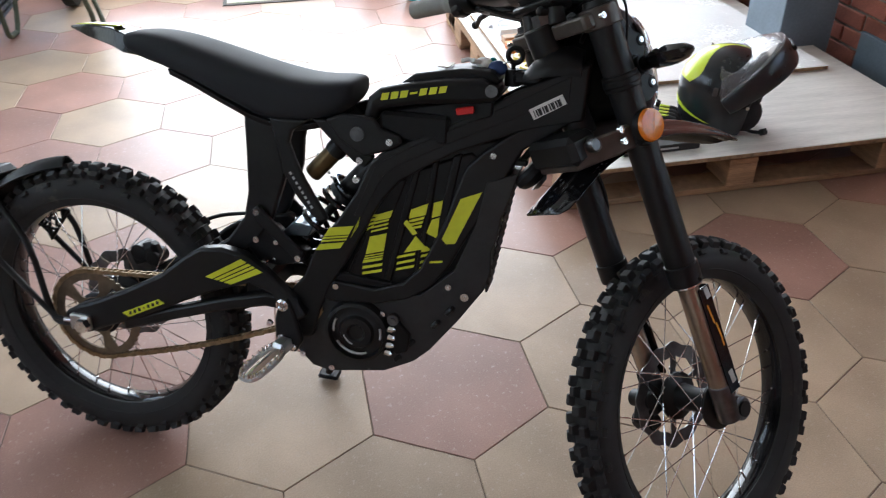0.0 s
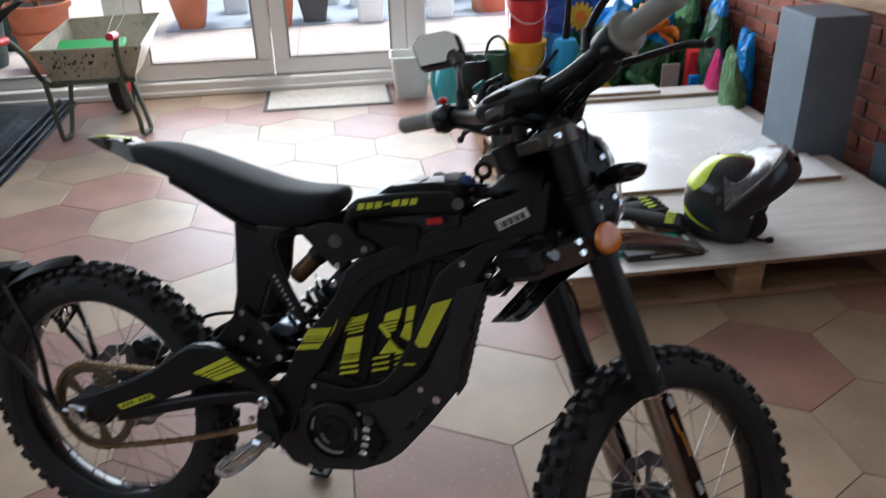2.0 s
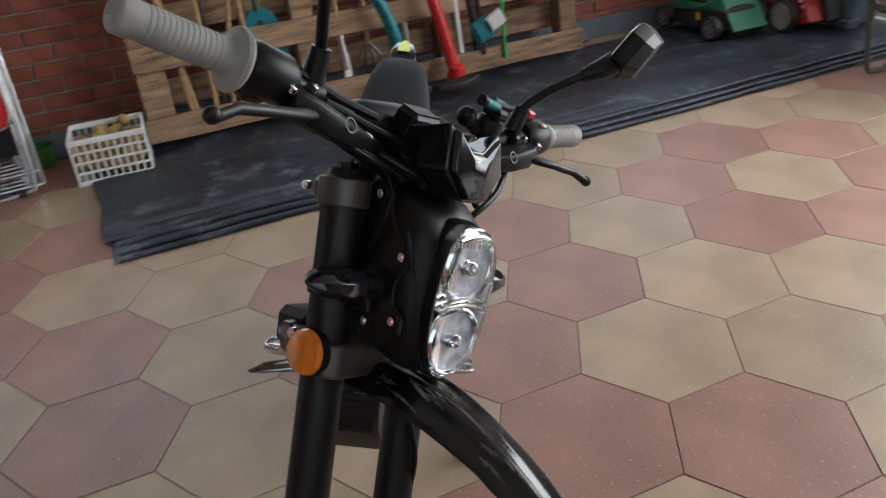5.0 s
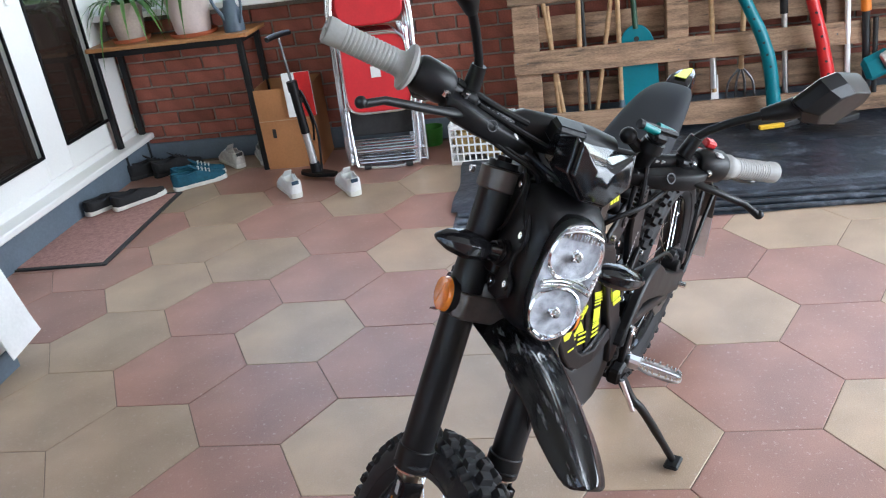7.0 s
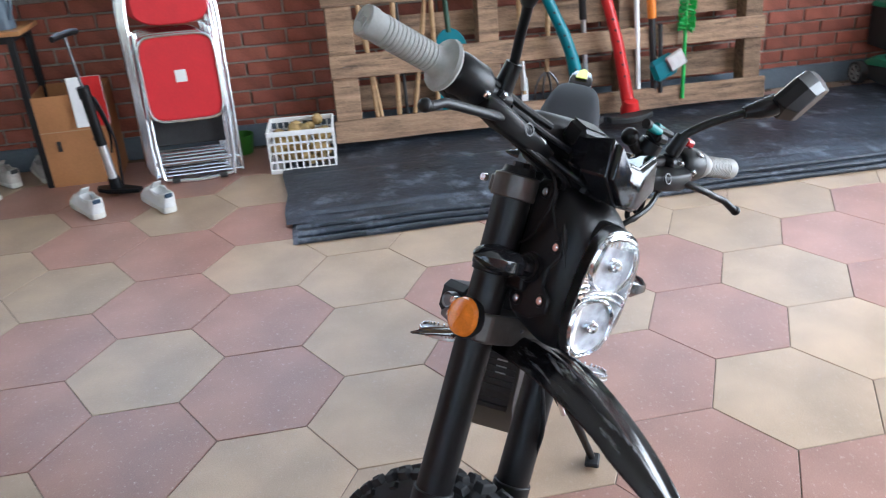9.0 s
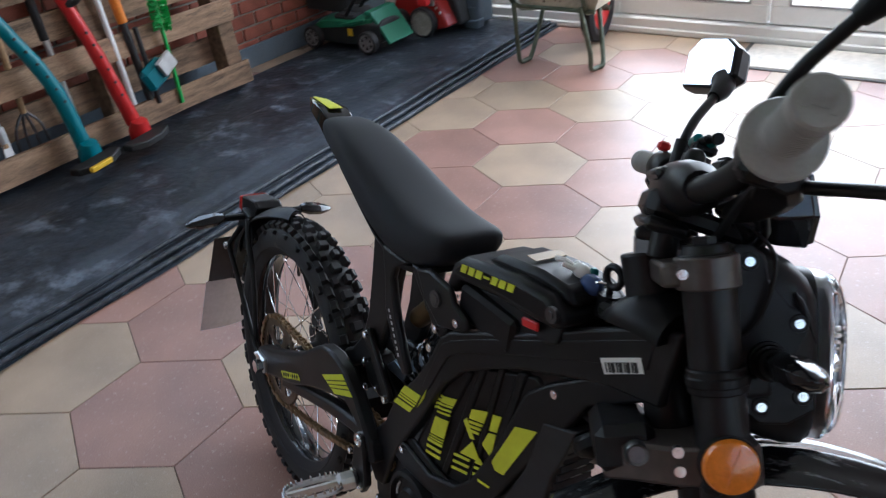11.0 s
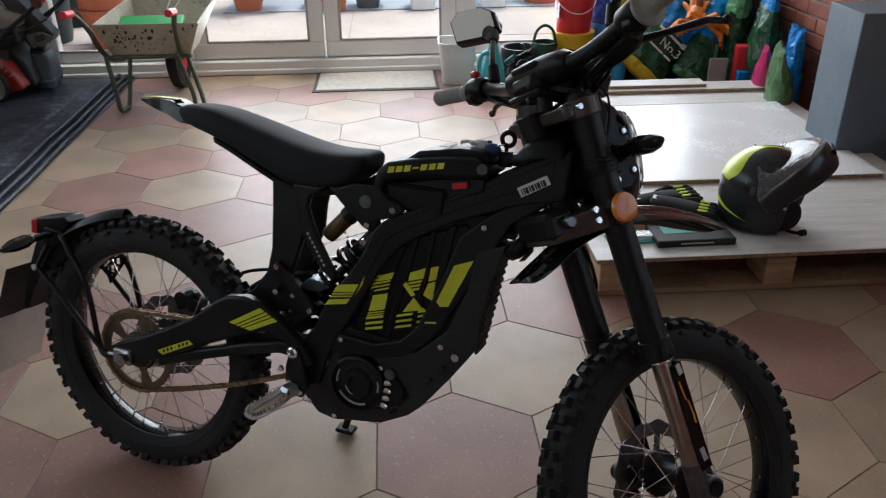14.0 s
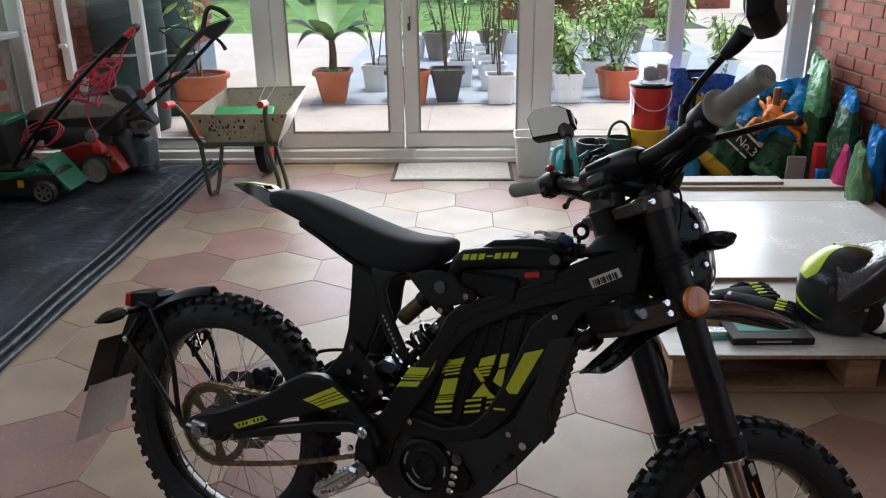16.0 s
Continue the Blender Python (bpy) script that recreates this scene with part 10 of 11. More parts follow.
sprayer = thing("pressure_sprayer", "sky-blue pump sprayer with a black pump handle", "sprayer", pose(1.335, 3.37, 0))
part("tank", Geo().lathe([(0.0, 0.0), (0.085, 0.0), (0.09, 0.015), (0.09, 0.11), (0.082, 0.125), (0.082, 0.14), (0.086, 0.15), (0.078, 0.28), (0.06, 0.325), (0.03, 0.33), (0, 0.33)], 30), BLUE_PL, sprayer)
part("pump_rod", Geo().cyl((0, 0, 0.33), (0.015, 0.0, 0.62), 0.02, 0.017, 14), BLACK_PLASTIC, sprayer)
part("handle", Geo().tube([(-0.045, 0, 0.66), (0.08, 0, 0.66), (0.05, 0, 0.61), (-0.02, 0, 0.61)], 0.011, 10, close=True), BLACK_PLASTIC, sprayer)
part("lance", Geo().tube([(-0.06, -0.05, 0.28), (-0.13, -0.03, 0.18), (-0.24, -0.01, 0.06)], 0.009, 8), BLACK_PLASTIC, sprayer)


def sack(m, s, mats, label, seed, bands=(), cat="sack", name="sack", nu=40, nv=44, slump=0.0, crease=1.6):
    """A filled polythene sack: a flat-seamed pillow, plump below, pinched to a flat seam at the top; bands: (height share, material number)."""
    vs, fs, mi = [], [], []
    for j in range(nv + 1):
        v = j / nv
        full = min(1.0, (v / 0.16 + 0.05)) ** 0.5 * (1 - 0.93 * max(0.0, (v - 0.45) / 0.55) ** 1.5)
        half = s[0] / 2 * (0.88 + 0.12 * min(1.0, v * 6)) * (1 - 0.05 * math.sin(math.pi * v))
        for side in (-1, 1):
            for i in range(nu):
                u = -1 + 2 * i / nu if side < 0 else 1 - 2 * i / nu
                x = half * u
                pl = max(0.0, 1 - abs(u) ** 2.6) ** 0.6
                q1, q2 = noise.noise((x * 9 + seed, side * 3.0, v * s[2] * 7)), noise.noise((x * 21, side * 3.0 + seed, v * s[2] * 15))
                fold = (0.02 * (0.28 - abs(q1)) + 0.011 * (0.28 - abs(q2))) * crease * (0.35 + 0.65 * pl)
                drag = 0.006 * crease * math.sin(u * 13 + seed + 3 * q1) * max(0.0, v - 0.55) / 0.45
                y = side * (s[1] / 2 * pl * full + 0.002) + fold * side + drag + slump * s[2] * max(0.0, v - 0.4) ** 2
                z = s[2] * v + (0.03 * noise.noise((u * 2.2, seed, 4.0)) if v > 0.5 else 0.0) * v
                vs.append((x + 0.012 * noise.noise((v * 6, side, seed)), y, max(0.0, z)))
    n = 2 * nu
    for j in range(nv):
        for i in range(n):
            w = (j + 0.5) / nv + 0.03 * noise.noise((math.cos(2 * math.pi * i / n) * 2.5, math.sin(2 * math.pi * i / n) * 2.5, seed))
            b = 0
            for lo, k in bands:
                if w > lo:
                    b = k
            fs.append((j * n + i, j * n + (i + 1) % n, (j + 1) * n + (i + 1) % n, (j + 1) * n + i))
            mi.append(b)
    fs += [tuple(range(n))[::-1], tuple(range(nv * n, (nv + 1) * n))]
    mi += [mi[0], mi[-1]]
    g = Geo().add(vs, fs)
    g.m = mi
    return tagged(part(name, g, mats, m=m, smooth=40), label, cat)


def writing(text, size, m, material, parent, name="writing", label=""):
    cu = bpy.data.curves.new(name, "FONT")
    cu.body, cu.size, cu.extrude, cu.align_x = text, size, 0.0006, "CENTER"
    tmp = bpy.data.objects.new(name, cu)
    scene.collection.objects.link(tmp)
    bpy.context.view_layer.update()
    me = bpy.data.meshes.new_from_object(tmp.evaluated_get(bpy.context.evaluated_depsgraph_get()))
    bpy.data.objects.remove(tmp)
    me.materials.clear()
    me.materials.append(material)
    ob = new(name, me)
    ob.parent, ob.matrix_basis = parent, m
    if label:
        ob["label"] = label
    return ob


bird = sack(pose(1.385, 3.58, 0.0, -6, 7, -4), (0.4, 0.17, 0.62), [BAG_SKY, BAG_NAVY, DARK_BLACK_PL], "tall blue sack of bird food with a sunflower picture", 2, ((0.0, 2), (0.16, 0), (0.5, 1)), crease=0.55)
fl = Geo()
for k in range(15):
    a = 360 * k / 15
    fl.slab([(0, 0.02), (-0.017, 0.05), (-0.006, 0.088), (0.006, 0.088), (0.017, 0.05)], -0.0015, 0.0015, pose(0.04, -0.077, 0.42, -14, 0, 0) @ pose(0, 0, 0, 0, a, 0))
part("flower_print", fl, BAG_YEL, bird, "printed yellow sunflower")
part("flower_heart", Geo().cyl((0, -0.004, 0), (0, 0.004, 0), 0.036, None, 20, pose(0.04, -0.08, 0.42, -14, 0, 0)), ORANGE_PL, bird, "orange-brown flower heart")
part("leaf_print", Geo().slab([(-0.05, 0.3), (0.0, 0.335), (0.09, 0.33), (0.13, 0.28), (0.06, 0.25), (-0.02, 0.26)], -0.098, -0.095), BAG_GREEN, bird, "printed green leaves")
sk = sack(pose(1.475, 3.31, 0.0, -16, 42, -6) @ Matrix.Translation((-0.06, 0, 0.05)), (0.34, 0.24, 0.5), [BAG_GREEN, BAG_YEL, BAG_BLUE], "dark green compost sack with yellow foot and blue top, lying aslant", 4, ((0.0, 1), (0.12, 0), (0.6, 2)))
writing("No.3", 0.075, pose(0.03, -0.128, 0.2, 82, 0, 0), LABEL_WHITE, sk)
for k, (w, z) in enumerate(((0.2, 0.275), (0.17, 0.17))):
    part("print_line", Geo().box((0, 0, 0), (w, 0.002, 0.014 - 0.004 * k), pose(-0.01, -0.13, z)), LABEL_WHITE, sk)
part("price_label", Geo().box((0, 0, 0), (0.05, 0.003, 0.03), pose(0.1, -0.105, 0.29, 0, -20, 0)), LABEL_WHITE, sk, "white barcode label")
s2 = sack(pose(1.78, 3.24, 0.0, -14, 36, 4) @ Matrix.Translation((-0.02, 0, 0.03)), (0.3, 0.2, 0.4), [BAG_GREEN, BAG_MID, BAG_BLUE], "dark green compost sack with pale print leaning on others", 6, ((0.0, 1), (0.1, 0), (0.66, 2)))
part("print_line", Geo().box((0, 0, 0), (0.16, 0.002, 0.02), pose(0.0, -0.112, 0.17, 0, 60, 0)), BAG_MID, s2)
sack(pose(1.9, 3.33, 0.22, -8, 38, 8), (0.34, 0.13, 0.4), [BAG_BLUE, BAG_NAVY], "crumpled sky-blue empty sack draped over others", 9, ((0.8, 1),), crease=1.5)
sack(pose(1.66, 3.52, 0.0, -4, 10, -8), (0.36, 0.2, 0.46), [BAG_GREEN, BAG_BLUE], "green and sky-blue sack standing behind the others", 21, ((0.55, 1),))
sack(pose(1.95, 3.5, 0.0, -4, -2, 16), (0.34, 0.22, 0.58), [BAG_GREEN, BAG_GREEN, BAG_BLUE], "dark green sack with a blue top edge", 11, ((0.88, 2),))
sack(pose(2.06, 3.4, 0.0, 0, -3, 78), (0.42, 0.17, 0.73), [BAG_MID, BAG_GREEN, BAG_MID], "tall pale green sack slumped against the brick wall", 13, ((0.0, 1), (0.6, 0)), crease=1.4)
em = sack(pose(2.08, 2.99, 0.0, 0, 0, 72), (0.34, 0.15, 0.6), [BAG_GREEN, BAG_BLUE], "dark green sack with a round pale emblem by the wall", 15, ((0.86, 1),))
part("emblem", Geo().lathe([(0.03, -0.002), (0.042, -0.002), (0.042, 0.002), (0.03, 0.002)], 24, pose(0.0, -0.075, 0.38, 84, 0, 0), close=True), BAG_MID, em, "pale round emblem")
sack(pose(2.09, 2.66, 0.0, 0, 0, 74), (0.24, 0.1, 0.47), [BAG_BLUE, BAG_BLUE], "crumpled blue sack behind the magenta one", 27, (), crease=1.5)
pk = sack(pose(2.0, 2.70, 0.0, -6, 0, 66), (0.2, 0.12, 0.36), [BAG_PINK, BAG_PINK], "magenta compost sack beside the grey pier", 17, (), crease=0.7)
writing("ERICACEOUS", 0.036, pose(0.0, -0.072, 0.26, 84, 0, 0), LABEL_WHITE, pk)
part("print_line", Geo().box((0, 0, 0), (0.12, 0.002, 0.012), pose(0.0, -0.07, 0.22)), LABEL_WHITE, pk)
sack(pose(1.99, 2.49, 0.0, -8, -6, 70), (0.26, 0.12, 0.42), [BAG_OLIVE, BAG_OLIVE], "dull leaf-green plastic sack folded over beside the pier", 31, (), crease=1.2)
for c, s, mt, lb in (((2.03, 3.03, 0.15), (0.16, 0.08, 0.3), RED_CLOTH, "dark red printed carton behind the boards"), ((2.0, 2.94, 0.09), (0.13, 0.05, 0.18), BAG_BLUE, "small blue carton behind the boards"), ((1.86, 3.04, 0.115), (0.1, 0.02, 0.23), mat("grey_card", (0.3, 0.29, 0.26), 0.7), "small grey card leaning on a sack")):
    tagged(part("carton", Geo().box((0, 0, 0), s, ch=0.004), mt, m=pose(*c, 0, 0, -8)), lb, "carton")


def rubber_glove(m, label):
    t = thing("rubber_glove", label, "glove", m, "orange rubber gloves")
    part("palm", Geo().rings([[(x, w * math.cos(a), h * math.sin(a)) for a in [2 * math.pi * k / 14 for k in range(14)]] for x, w, h in ((-0.13, 0.055, 0.022), (-0.1, 0.045, 0.02), (-0.05, 0.045, 0.024), (0.0, 0.05, 0.024), (0.04, 0.045, 0.018))]), ORANGE_PL, t, "", None, 0, 1)
    for k in range(4):
        y = -0.034 + 0.0225 * k
        part("finger", Geo().tube([(0.025, y, 0.0), (0.075, y * 1.3, 0.012), (0.11 + 0.01 * (k % 3), y * 1.6, -0.016)], [0.0135, 0.0125, 0.01], 10, smooth=4), ORANGE_PL, t)
    part("thumb", Geo().tube([(-0.02, 0.035, 0), (0.015, 0.07, 0.008), (0.05, 0.085, -0.006)], [0.015, 0.0135, 0.01], 10, smooth=4), ORANGE_PL, t)
    return t


for q in ((1.79, 3.25, 0.375, 20, 30, 150), (1.86, 3.26, 0.385, -30, 20, -20), (1.80, 3.32, 0.44, 10, -25, 60), (1.9, 3.3, 0.33, -50, 40, -60), (1.73, 3.27, 0.38, 40, 10, 200)):
    rubber_glove(pose(*q), "orange rubber glove lying in a heap on the sacks")
tg = thing("tool_grip", "brown rubber tool grip standing among the gloves", "tool", pose(1.82, 3.34, 0.42))
part("grip", Geo().lathe([(0, 0), (0.02, 0), (0.022, 0.03), (0.019, 0.06), (0.024, 0.1), (0.024, 0.13), (0.018, 0.145), (0, 0.147)], 16), mat("brown_grip", (0.22, 0.08, 0.04), 0.5), tg)


# ================= outside the glass =================
PAVE = mat("pale_patio_concrete", (0.42, 0.385, 0.35), 0.85, var=0.1, scale=1.5, fine=30, bump=0.15)
LAWN = mat("lawn", (0.1, 0.2, 0.045), 0.9, var=0.35, scale=3, fine=60, bump=0.4)
MEMBRANE = mat("grey_weed_membrane", (0.3, 0.35, 0.4), 0.7, var=0.12, scale=2, bump=0.1)
BUTT = mat("dark_green_butt", (0.02, 0.05, 0.05), 0.45, var=0.15, scale=4)
GREY_POT = mat("charcoal_pot", (0.05, 0.055, 0.065), 0.5, var=0.15, scale=6)
BANANA = mat("banana_leaf", (0.1, 0.23, 0.05), 0.4, var=0.2, scale=8)
HEDGE = mat("hedge_leaf", (0.05, 0.1, 0.03), 0.7, var=0.3, scale=4, island=0.35)
tagged(part("ground", Geo().box((0, 0, -0.3), (900, 900, 0.2)), LAWN), "green lawn reaching into the distance", "lawn", kind="structure")
tagged(part("patio", Geo().box((0.5, 8.25, -0.11), (14, 8.6, 0.18)).box((7.6, 13.5, -0.113), (7.0, 12.0, 0.18)), PAVE), "pale concrete patio in front of the glazed doors", "patio", kind="structure")
tagged(part("membrane", Geo().box((0.9, 8.6, -0.014), (4.7, 5.2, 0.012), ch=0.003), MEMBRANE), "grey weed membrane under rows of plant pots", "membrane", kind="structure")
tagged(part("patio_joint", Geo().box((0.5, 4.9, -0.0185), (14, 0.008, 0.003)).box((-0.3, 6.0, -0.0185), (0.008, 4.0, 0.003)).box((4.6, 9.5, -0.0185), (6, 0.02, 0.003)), mat("patio_joint", (0.3, 0.27, 0.24), 0.9)), "thin joints in the patio concrete", "joint", kind="structure")
ow = struct("wall_outside", Geo().box((-3.2, 6.15, 1.4), (0.36, 4.3, 2.8)), MORTAR, "red brick side wall of the house outside", "wall")
part("plinth", Geo().box((-3.012, 6.15, 0.16), (0.03, 4.34, 0.36)).box((-3.2, 8.318, 0.16), (0.36, 0.03, 0.36)), mat("pale_blue_plinth", (0.2, 0.26, 0.32), 0.7), ow, "blue-grey painted plinth")
g = Geo()
for c in range(32):
    z = 0.38 + 0.075 * c
    y = 4.02 + (0.1125 if c % 2 else 0)
    while y < 8.25:
        g.box((-3.016, y + 0.1, z), (0.012, 0.215, 0.065))
        y += 0.225
tagged(part("bricks", g, BRICK, ow, smooth=0), kind="stuff")
dp = thing("downpipe", "white plastic downpipe on the brick wall outside", "downpipe", pose(-2.95, 4.62, 0))
part("pipe", Geo().box((0, 0, 1.55), (0.065, 0.065, 2.2), ch=0.006), WHITE_PL, dp)
part("shoe", Geo().box((0.03, 0, 0.44), (0.07, 0.07, 0.06), pose(0, 0, 0, 0, 0, 0), ch=0.006), WHITE_PL, dp)
for z in (0.7, 1.6):
    part("bracket", Geo().box((-0.01, 0, z), (0.06, 0.11, 0.03), ch=0.004), WHITE_PL, dp)
for (x, y, r, h) in ((-2.66, 5.05, 0.28, 1.3), (-2.62, 5.75, 0.26, 1.1)):
    wb = thing("water_butt", "dark green ribbed water butt beside the wall", "water butt", pose(x, y, -0.02), "water butts")
    part("barrel", Geo().lathe([(0, 0), (r * 0.82, 0), (r * 0.86, 0.05), (r * 0.95, h * 0.3), (r * 0.965, h * 0.31), (r * 0.965, h * 0.34), (r * 0.95, h * 0.35), (r, h * 0.6), (r * 1.015, h * 0.61), (r * 1.015, h * 0.64), (r, h * 0.65), (r * 0.97, h), (0, h)], 36), BUTT, wb)
    part("lid", Geo().lathe([(0, h), (r * 1.03, h), (r * 1.03, h + 0.04), (r * 0.9, h + 0.06), (0, h + 0.07)], 36), BUTT, wb)
    part("hoop", Geo().lathe([(r * 0.955, h * 0.47), (r * 0.985, h * 0.47), (r * 0.985, h * 0.485), (r * 0.955, h * 0.485)], 36, close=True), ALLOY, wb)


def stem_plant(t, h0, height, n, leaf, seed, spread=0.12, leaves=90, size=0.05, stems=None, bare=0.0, droop=0.6):
    rnd = random.Random(seed)
    g = Geo()
    lv = Geo()
    for k in range(n):
        a = rnd.uniform(0, 6.28)
        pts_ = [Vector((0.02 * math.cos(a), 0.02 * math.sin(a), h0 - 0.02))]
        for j in range(1, 6):
            q = j / 5
            pts_.append(Vector((spread * q * math.cos(a) + rnd.uniform(-0.02, 0.02), spread * q * math.sin(a) + rnd.uniform(-0.02, 0.02), h0 + height * q * rnd.uniform(0.93, 1.0))))
        g.tube(pts_, [0.007, 0.0065, 0.006, 0.005, 0.004, 0.003], 6)
        for j in range(leaves // n):
            q = rnd.uniform(bare, 1.0)
            i = min(4, int(q * 5))
            p = pts_[i].lerp(pts_[i + 1], q * 5 - i)
            az, L = rnd.uniform(0, 6.28), size * rnd.uniform(0.6, 1.3)
            d = Vector((math.cos(az), math.sin(az), rnd.uniform(-droop, 0.35)))
            s = Vector((-math.sin(az), math.cos(az), 0)) * L * 0.3
            b = p + d * L * 0.4
            lv.add([b, b + d * L * 0.5 + s, b + d * L * 1.1 - Vector((0, 0, L * 0.2)), b + d * L * 0.5 - s], [(0, 1, 2, 3)])
    part("stems", g, stems or STEM, t)
    part("leaves", lv, leaf, t, smooth=0)


def outdoor_pot(x, y, r, h, material, label, round_=False, taper=0.68):
    t = plant_pot(pose(x, y, -0.012 if y > 5.9 else -0.02), r, h, material, label, taper, round_, "patio_pot")
    part("soil", Geo().rings([(sq(r * 0.9, r * 0.9, h - 0.03) if not round_ else [(r * 0.9 * math.cos(a), r * 0.9 * math.sin(a), h - 0.03) for a in [2 * math.pi * k / 28 for k in range(28)]])] * 1 + [(sq(r * 0.88, r * 0.88, h - 0.022) if not round_ else [(r * 0.88 * math.cos(a), r * 0.88 * math.sin(a), h - 0.022) for a in [2 * math.pi * k / 28 for k in range(28)]])]), SOIL, t)
    return t


# banana plant in a square terracotta pot
t = outdoor_pot(-1.23, 6.12, 0.17, 0.3, TERRA, "square terracotta pot with a young banana plant", False, 0.6)
part("trunk", Geo().tube([(0, 0, 0.26), (0.01, 0, 0.45), (0.0, 0.0, 0.62)], [0.04, 0.034, 0.025], 12), mat("banana_stem", (0.14, 0.1, 0.05), 0.7, var=0.3, scale=20), t)
g = Geo()
for az, L, w, dr in ((3.25, 0.7, 0.13, 0.62), (2.7, 0.72, 0.12, 0.15), (0.2, 0.6, 0.13, 0.62), (0.7, 0.72, 0.12, 0.1), (-0.3, 0.5, 0.12, 0.8), (4.4, 0.5, 0.1, 0.3), (1.8, 0.8, 0.1, -0.15), (3.7, 0.45, 0.1, 0.85)):
    leaf_blade(g, Vector((0, 0, 0.56)), az, L, w, dr, 11)
part("leaves", g, BANANA, t, "broad green banana leaves")
g = Geo()
for k in range(10):
    leaf_blade(g, Vector((0, 0, 0.28)), k * 0.63, 0.16, 0.03, 0.9, 5)
part("undergrowth", g, LEAF, t)
t = outdoor_pot(-2.06, 4.85, 0.22, 0.47, TERRA, "large round terracotta pot with a fig sapling", True, 0.62)
part("ring", Geo().lathe([(0.16, 0.15), (0.175, 0.15), (0.175, 0.165), (0.16, 0.165)], 28, close=True).lathe([(0.185, 0.27), (0.2, 0.27), (0.2, 0.285), (0.185, 0.285)], 28, close=True), TERRA, t)
part("cane", Geo().cyl((0.02, 0, 0.4), (0.01, 0, 1.5), 0.008, None, 8), WOOD_HANDLE, t)
stem_plant(t, 0.44, 1.0, 2, LEAF_PALE, 3, 0.25, 60, 0.12, bare=0.35)
t = outdoor_pot(-0.17, 6.14, 0.16, 0.3, GREY_POT, "square charcoal pot with a tall sapling", False, 0.6)
stem_plant(t, 0.28, 1.1, 4, LEAF_PALE, 5, 0.14, 60, 0.06, bare=0.4)
outdoor_pot(-0.6, 6.2, 0.15, 0.29, GREY_POT, "square charcoal pot behind the door post", False, 0.6)
t = outdoor_pot(-0.47, 6.02, 0.15, 0.3, TERRA, "round terracotta pot behind the door post", True, 0.66)
stem_plant(t, 0.28, 0.8, 3, LEAF_PALE, 8, 0.12, 40, 0.05, bare=0.3)
t = outdoor_pot(1.42, 6.22, 0.2, 0.27, TERRA, "wide round terracotta pot with a leafy plant", True, 0.75)
stem_plant(t, 0.25, 0.55, 6, LEAF, 9, 0.22, 160, 0.08)
rnd = random.Random(77)
for x, y, kind in ((0.32, 6.05, 1), (0.95, 6.1, 2), (0.27, 6.75, 1), (0.95, 6.75, 2), (1.3, 6.9, 2), (-0.9, 6.75, 1), (-0.82, 7.35, 1), (-0.76, 7.95, 1), (-0.7, 8.6, 0), (-0.65, 9.25, 1), (-0.05, 7.0, 1), (-0.05, 7.7, 0), (0.25, 7.5, 1), (0.22, 8.3, 1),
                   (0.9, 7.5, 2), (0.9, 8.3, 2), (1.6, 7.3, 2), (1.75, 8.0, 2), (1.7, 8.8, 1), (2.3, 7.6, 2), (2.4, 8.6, 2), (-0.05, 8.5, 1), (2.6, 6.9, 2), (1.5, 9.8, 1), (0.6, 9.6, 1)):
    t = outdoor_pot(x, y, 0.135, 0.26, WHITE_PL, "square white plastic pot in a row on the membrane", False, 0.8)
    t["group"] = "white patio pots"
    if kind == 1:
        stem_plant(t, 0.24, rnd.uniform(0.7, 1.1), 4, LEAF_PALE, rnd.randint(0, 999), 0.16, 44, 0.05, bare=0.35)
    elif kind == 2:
        stem_plant(t, 0.24, rnd.uniform(0.45, 0.75), 7, LEAF_PALE, rnd.randint(0, 999), 0.17, 260, 0.075, droop=1.0)
for x, y in ((-0.35, 9.0), (0.35, 9.2), (2.2, 9.6)):
    t = outdoor_pot(x, y, 0.2, 0.34, mat("taupe_pot", (0.24, 0.2, 0.17), 0.6), "wide taupe pot at the back of the membrane", True, 0.6)
    stem_plant(t, 0.32, 0.6, 5, LEAF, rnd.randint(0, 999), 0.2, 90, 0.07)

# planting bed, hedge and shrubs at the far side of the lawn
tagged(part("brick_planter", Geo().box((3.2, 17.0, 0.1), (5.0, 0.4, 0.6), ch=0.01), BRICK), "long low brick planter at the edge of the lawn", "planter")


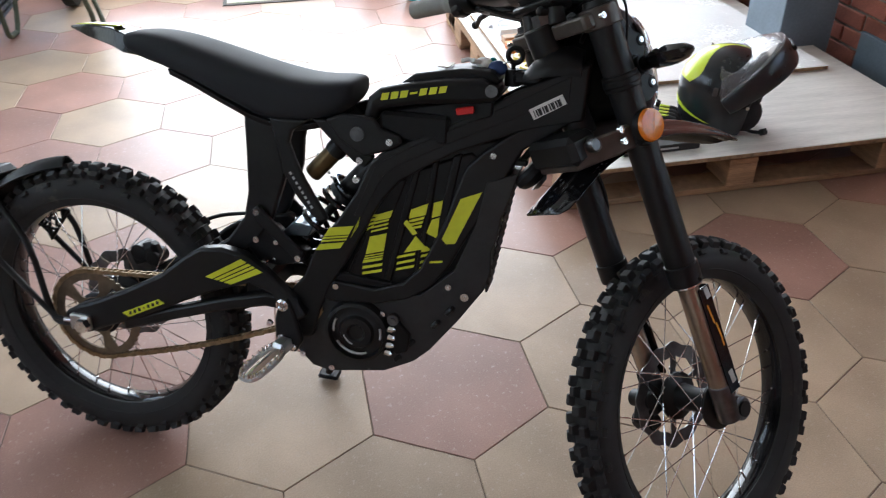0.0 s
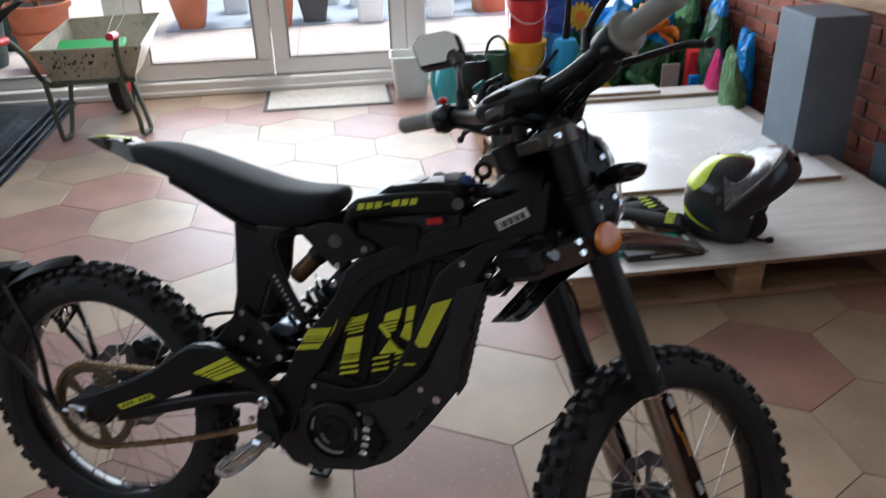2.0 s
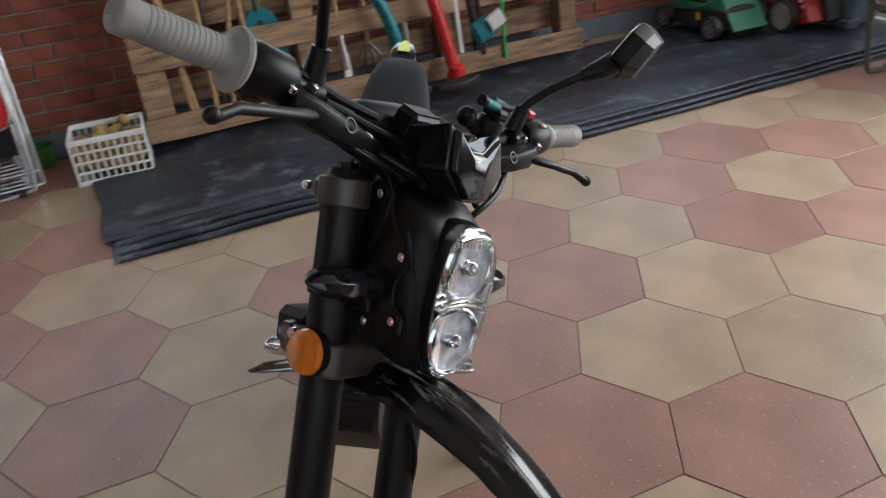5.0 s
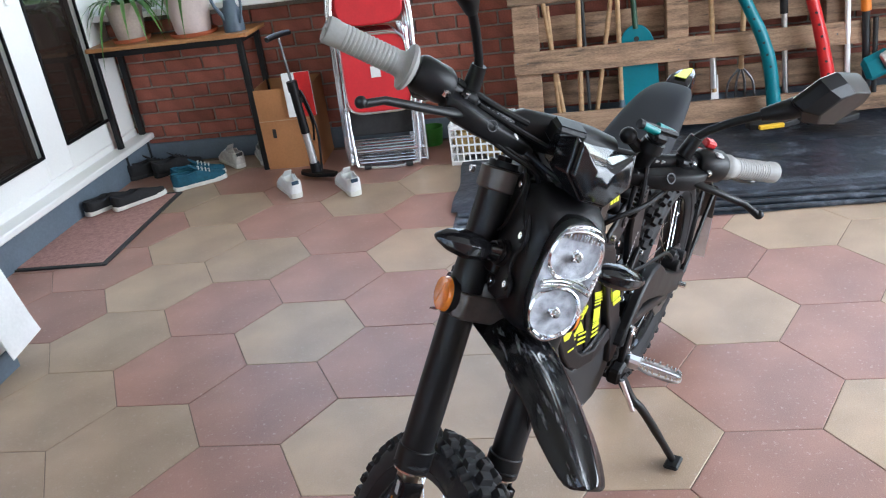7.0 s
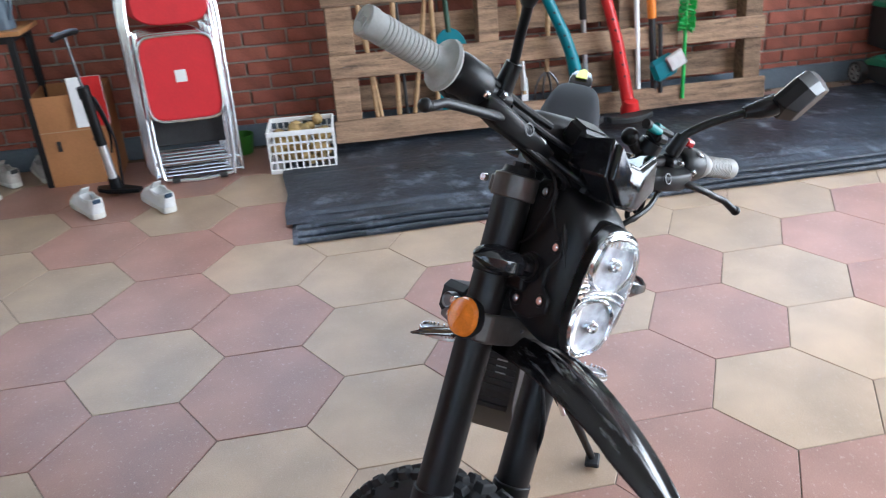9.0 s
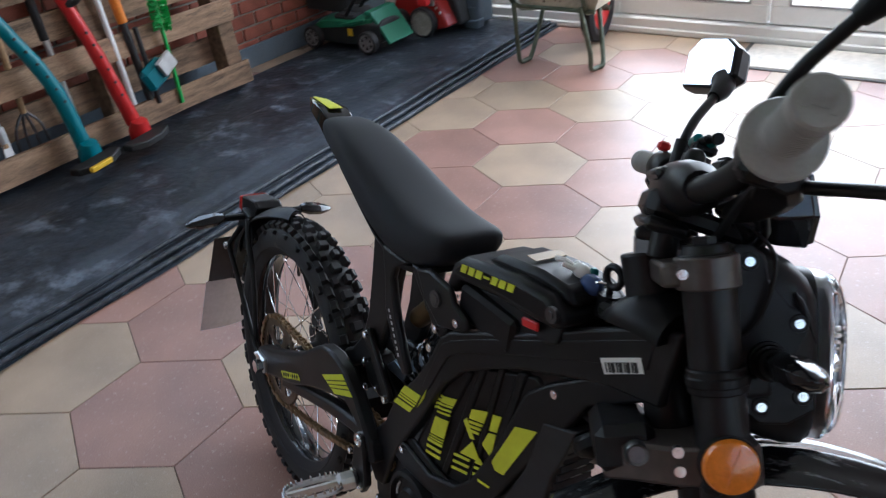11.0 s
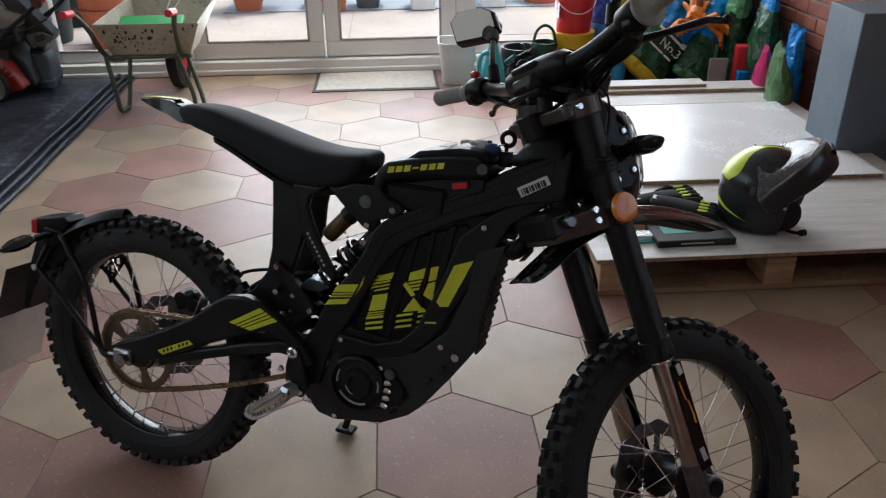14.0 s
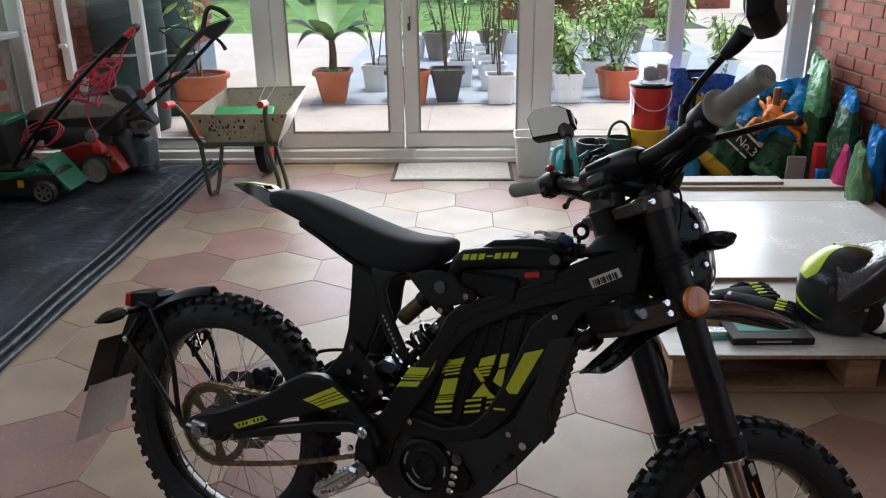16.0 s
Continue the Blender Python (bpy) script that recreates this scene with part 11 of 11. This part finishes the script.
def shrub(x, y, r, h, leaf, seed, label, trunk=False):
    t = thing("shrub", label, "shrub", pose(x, y, -0.2))
    rnd = random.Random(seed)
    g = Geo()
    for k in range(7):
        a = rnd.uniform(0, 6.28)
        g.tube([(0, 0, 0), (0.3 * r * math.cos(a), 0.3 * r * math.sin(a), h * 0.4), (0.7 * r * math.cos(a), 0.7 * r * math.sin(a), h * rnd.uniform(0.6, 0.9))], [0.05, 0.035, 0.012], 6)
    part("limbs", g, STEM, t)
    lv = Geo()
    for k in range(900):
        a, q, v = rnd.uniform(0, 6.28), rnd.random() ** 0.5, rnd.uniform(0.12, 1)
        rr = r * q * (1.1 - 0.7 * abs(v - 0.45)) * (0.8 + 0.35 * noise.noise((math.cos(a) * 2, math.sin(a) * 2, v * 3 + seed)))
        p = Vector((rr * math.cos(a), rr * math.sin(a), h * v))
        L = rnd.uniform(0.06, 0.14) * (1 + h * 0.2)
        d = Vector((rnd.uniform(-1, 1), rnd.uniform(-1, 1), rnd.uniform(-0.6, 0.8))).normalized()
        s = d.cross(Vector((0.3, 0.2, 1))).normalized() * L * 0.45
        lv.add([p, p + d * L * 0.5 + s, p + d * L, p + d * L * 0.5 - s], [(0, 1, 2, 3)])
    part("crown", lv, leaf, t, smooth=0)


for k in range(13):
    shrub(-15 + 2.6 * k + rnd.uniform(-0.5, 0.5), 24 + rnd.uniform(-1.5, 1.5), rnd.uniform(1.4, 2.2), rnd.uniform(2.2, 4.2), HEDGE if k % 3 else LEAF, 100 + k, "leafy garden shrub at the far side of the lawn")
for k in range(6):
    shrub(1.2 + 0.8 * k, 17.1 + rnd.uniform(-0.1, 0.1), 0.45, 0.9, LEAF if k % 2 else LEAF_PALE, 200 + k, "small leafy shrub over the brick planter")
tr = thing("garden_trailer", "pale grey trailer parked at the far side of the patio", "trailer", pose(6.3, 14.6, -0.02))
part("body", Geo().box((0, 0, 0.75), (1.4, 2.2, 0.9), ch=0.05), mat("pale_grey_panel", (0.55, 0.56, 0.58), 0.4), tr)
for s in (-1, 1):
    part("wheel", Geo().lathe([(0.0, -0.07), (0.2, -0.07), (0.26, -0.05), (0.26, 0.05), (0.2, 0.07), (0, 0.07)], 24, pose(-0.72, 0.6 * s, 0.26, 0, 90, 0)), RUBBER, tr)
part("axle", Geo().box((0, 0, 0.3), (1.2, 1.6, 0.06)), DARK_STEEL, tr)

# ================= bricks and tiles, last =================
def bricks():
    g = Geo().box((0, 0, 0), (0.012, 0.215, 0.065), ch=0.004)
    me = g.mesh("brick", BRICK, 0)
    rnd = random.Random(8)
    for wall, x, y0, y1 in ((wall_west, XW + 0.001, -2.35, 3.8), (wall_east, XE - 0.001, 0.72, 3.8)):
        for c in range(11 if wall is wall_west else 15):
            z = 0.035 + c * 0.075
            if z > DWARF - 0.03 and wall is wall_west:
                continue
            y = y0 + (0.1125 if c % 2 else 0.0)
            while y < y1 - 0.1:
                b = part("brick", me, None, wall)
                b.matrix_basis = pose(x + rnd.uniform(-0.0015, 0.0015), y, z + rnd.uniform(-0.001, 0.001), rnd.uniform(-0.4, 0.4), 0, rnd.uniform(-0.3, 0.3))
                y += 0.225
    s = Geo()
    for c in range(32):
        z = 0.035 + c * 0.075
        for x0, x1 in ((-0.68, 2.2),):
            x = x0 + (0.1125 if c % 2 else 0.0)
            while x < x1 - 0.05:
                s.box((x + 0.1, YS - 0.012, z), (0.215, 0.012, 0.065))
                x += 0.225
    tagged(part("bricks", s, BRICK, wall_south, smooth=0), kind="stuff")
    s = Geo()
    for c in range(32):
        z = 0.035 + c * 0.075
        y = YS + (0.1125 if c % 2 else 0.0)
        while y < 3.7:
            if (c >= 15 and y > 0.6) or (y < 0.5 and z < 0.76):
                s.box((XE - 0.001, y + 0.1, z), (0.012, 0.215, 0.065))
            y += 0.225
    tagged(part("bricks", s, BRICK, wall_east, smooth=0), kind="stuff")


bricks()
lay_tiles()
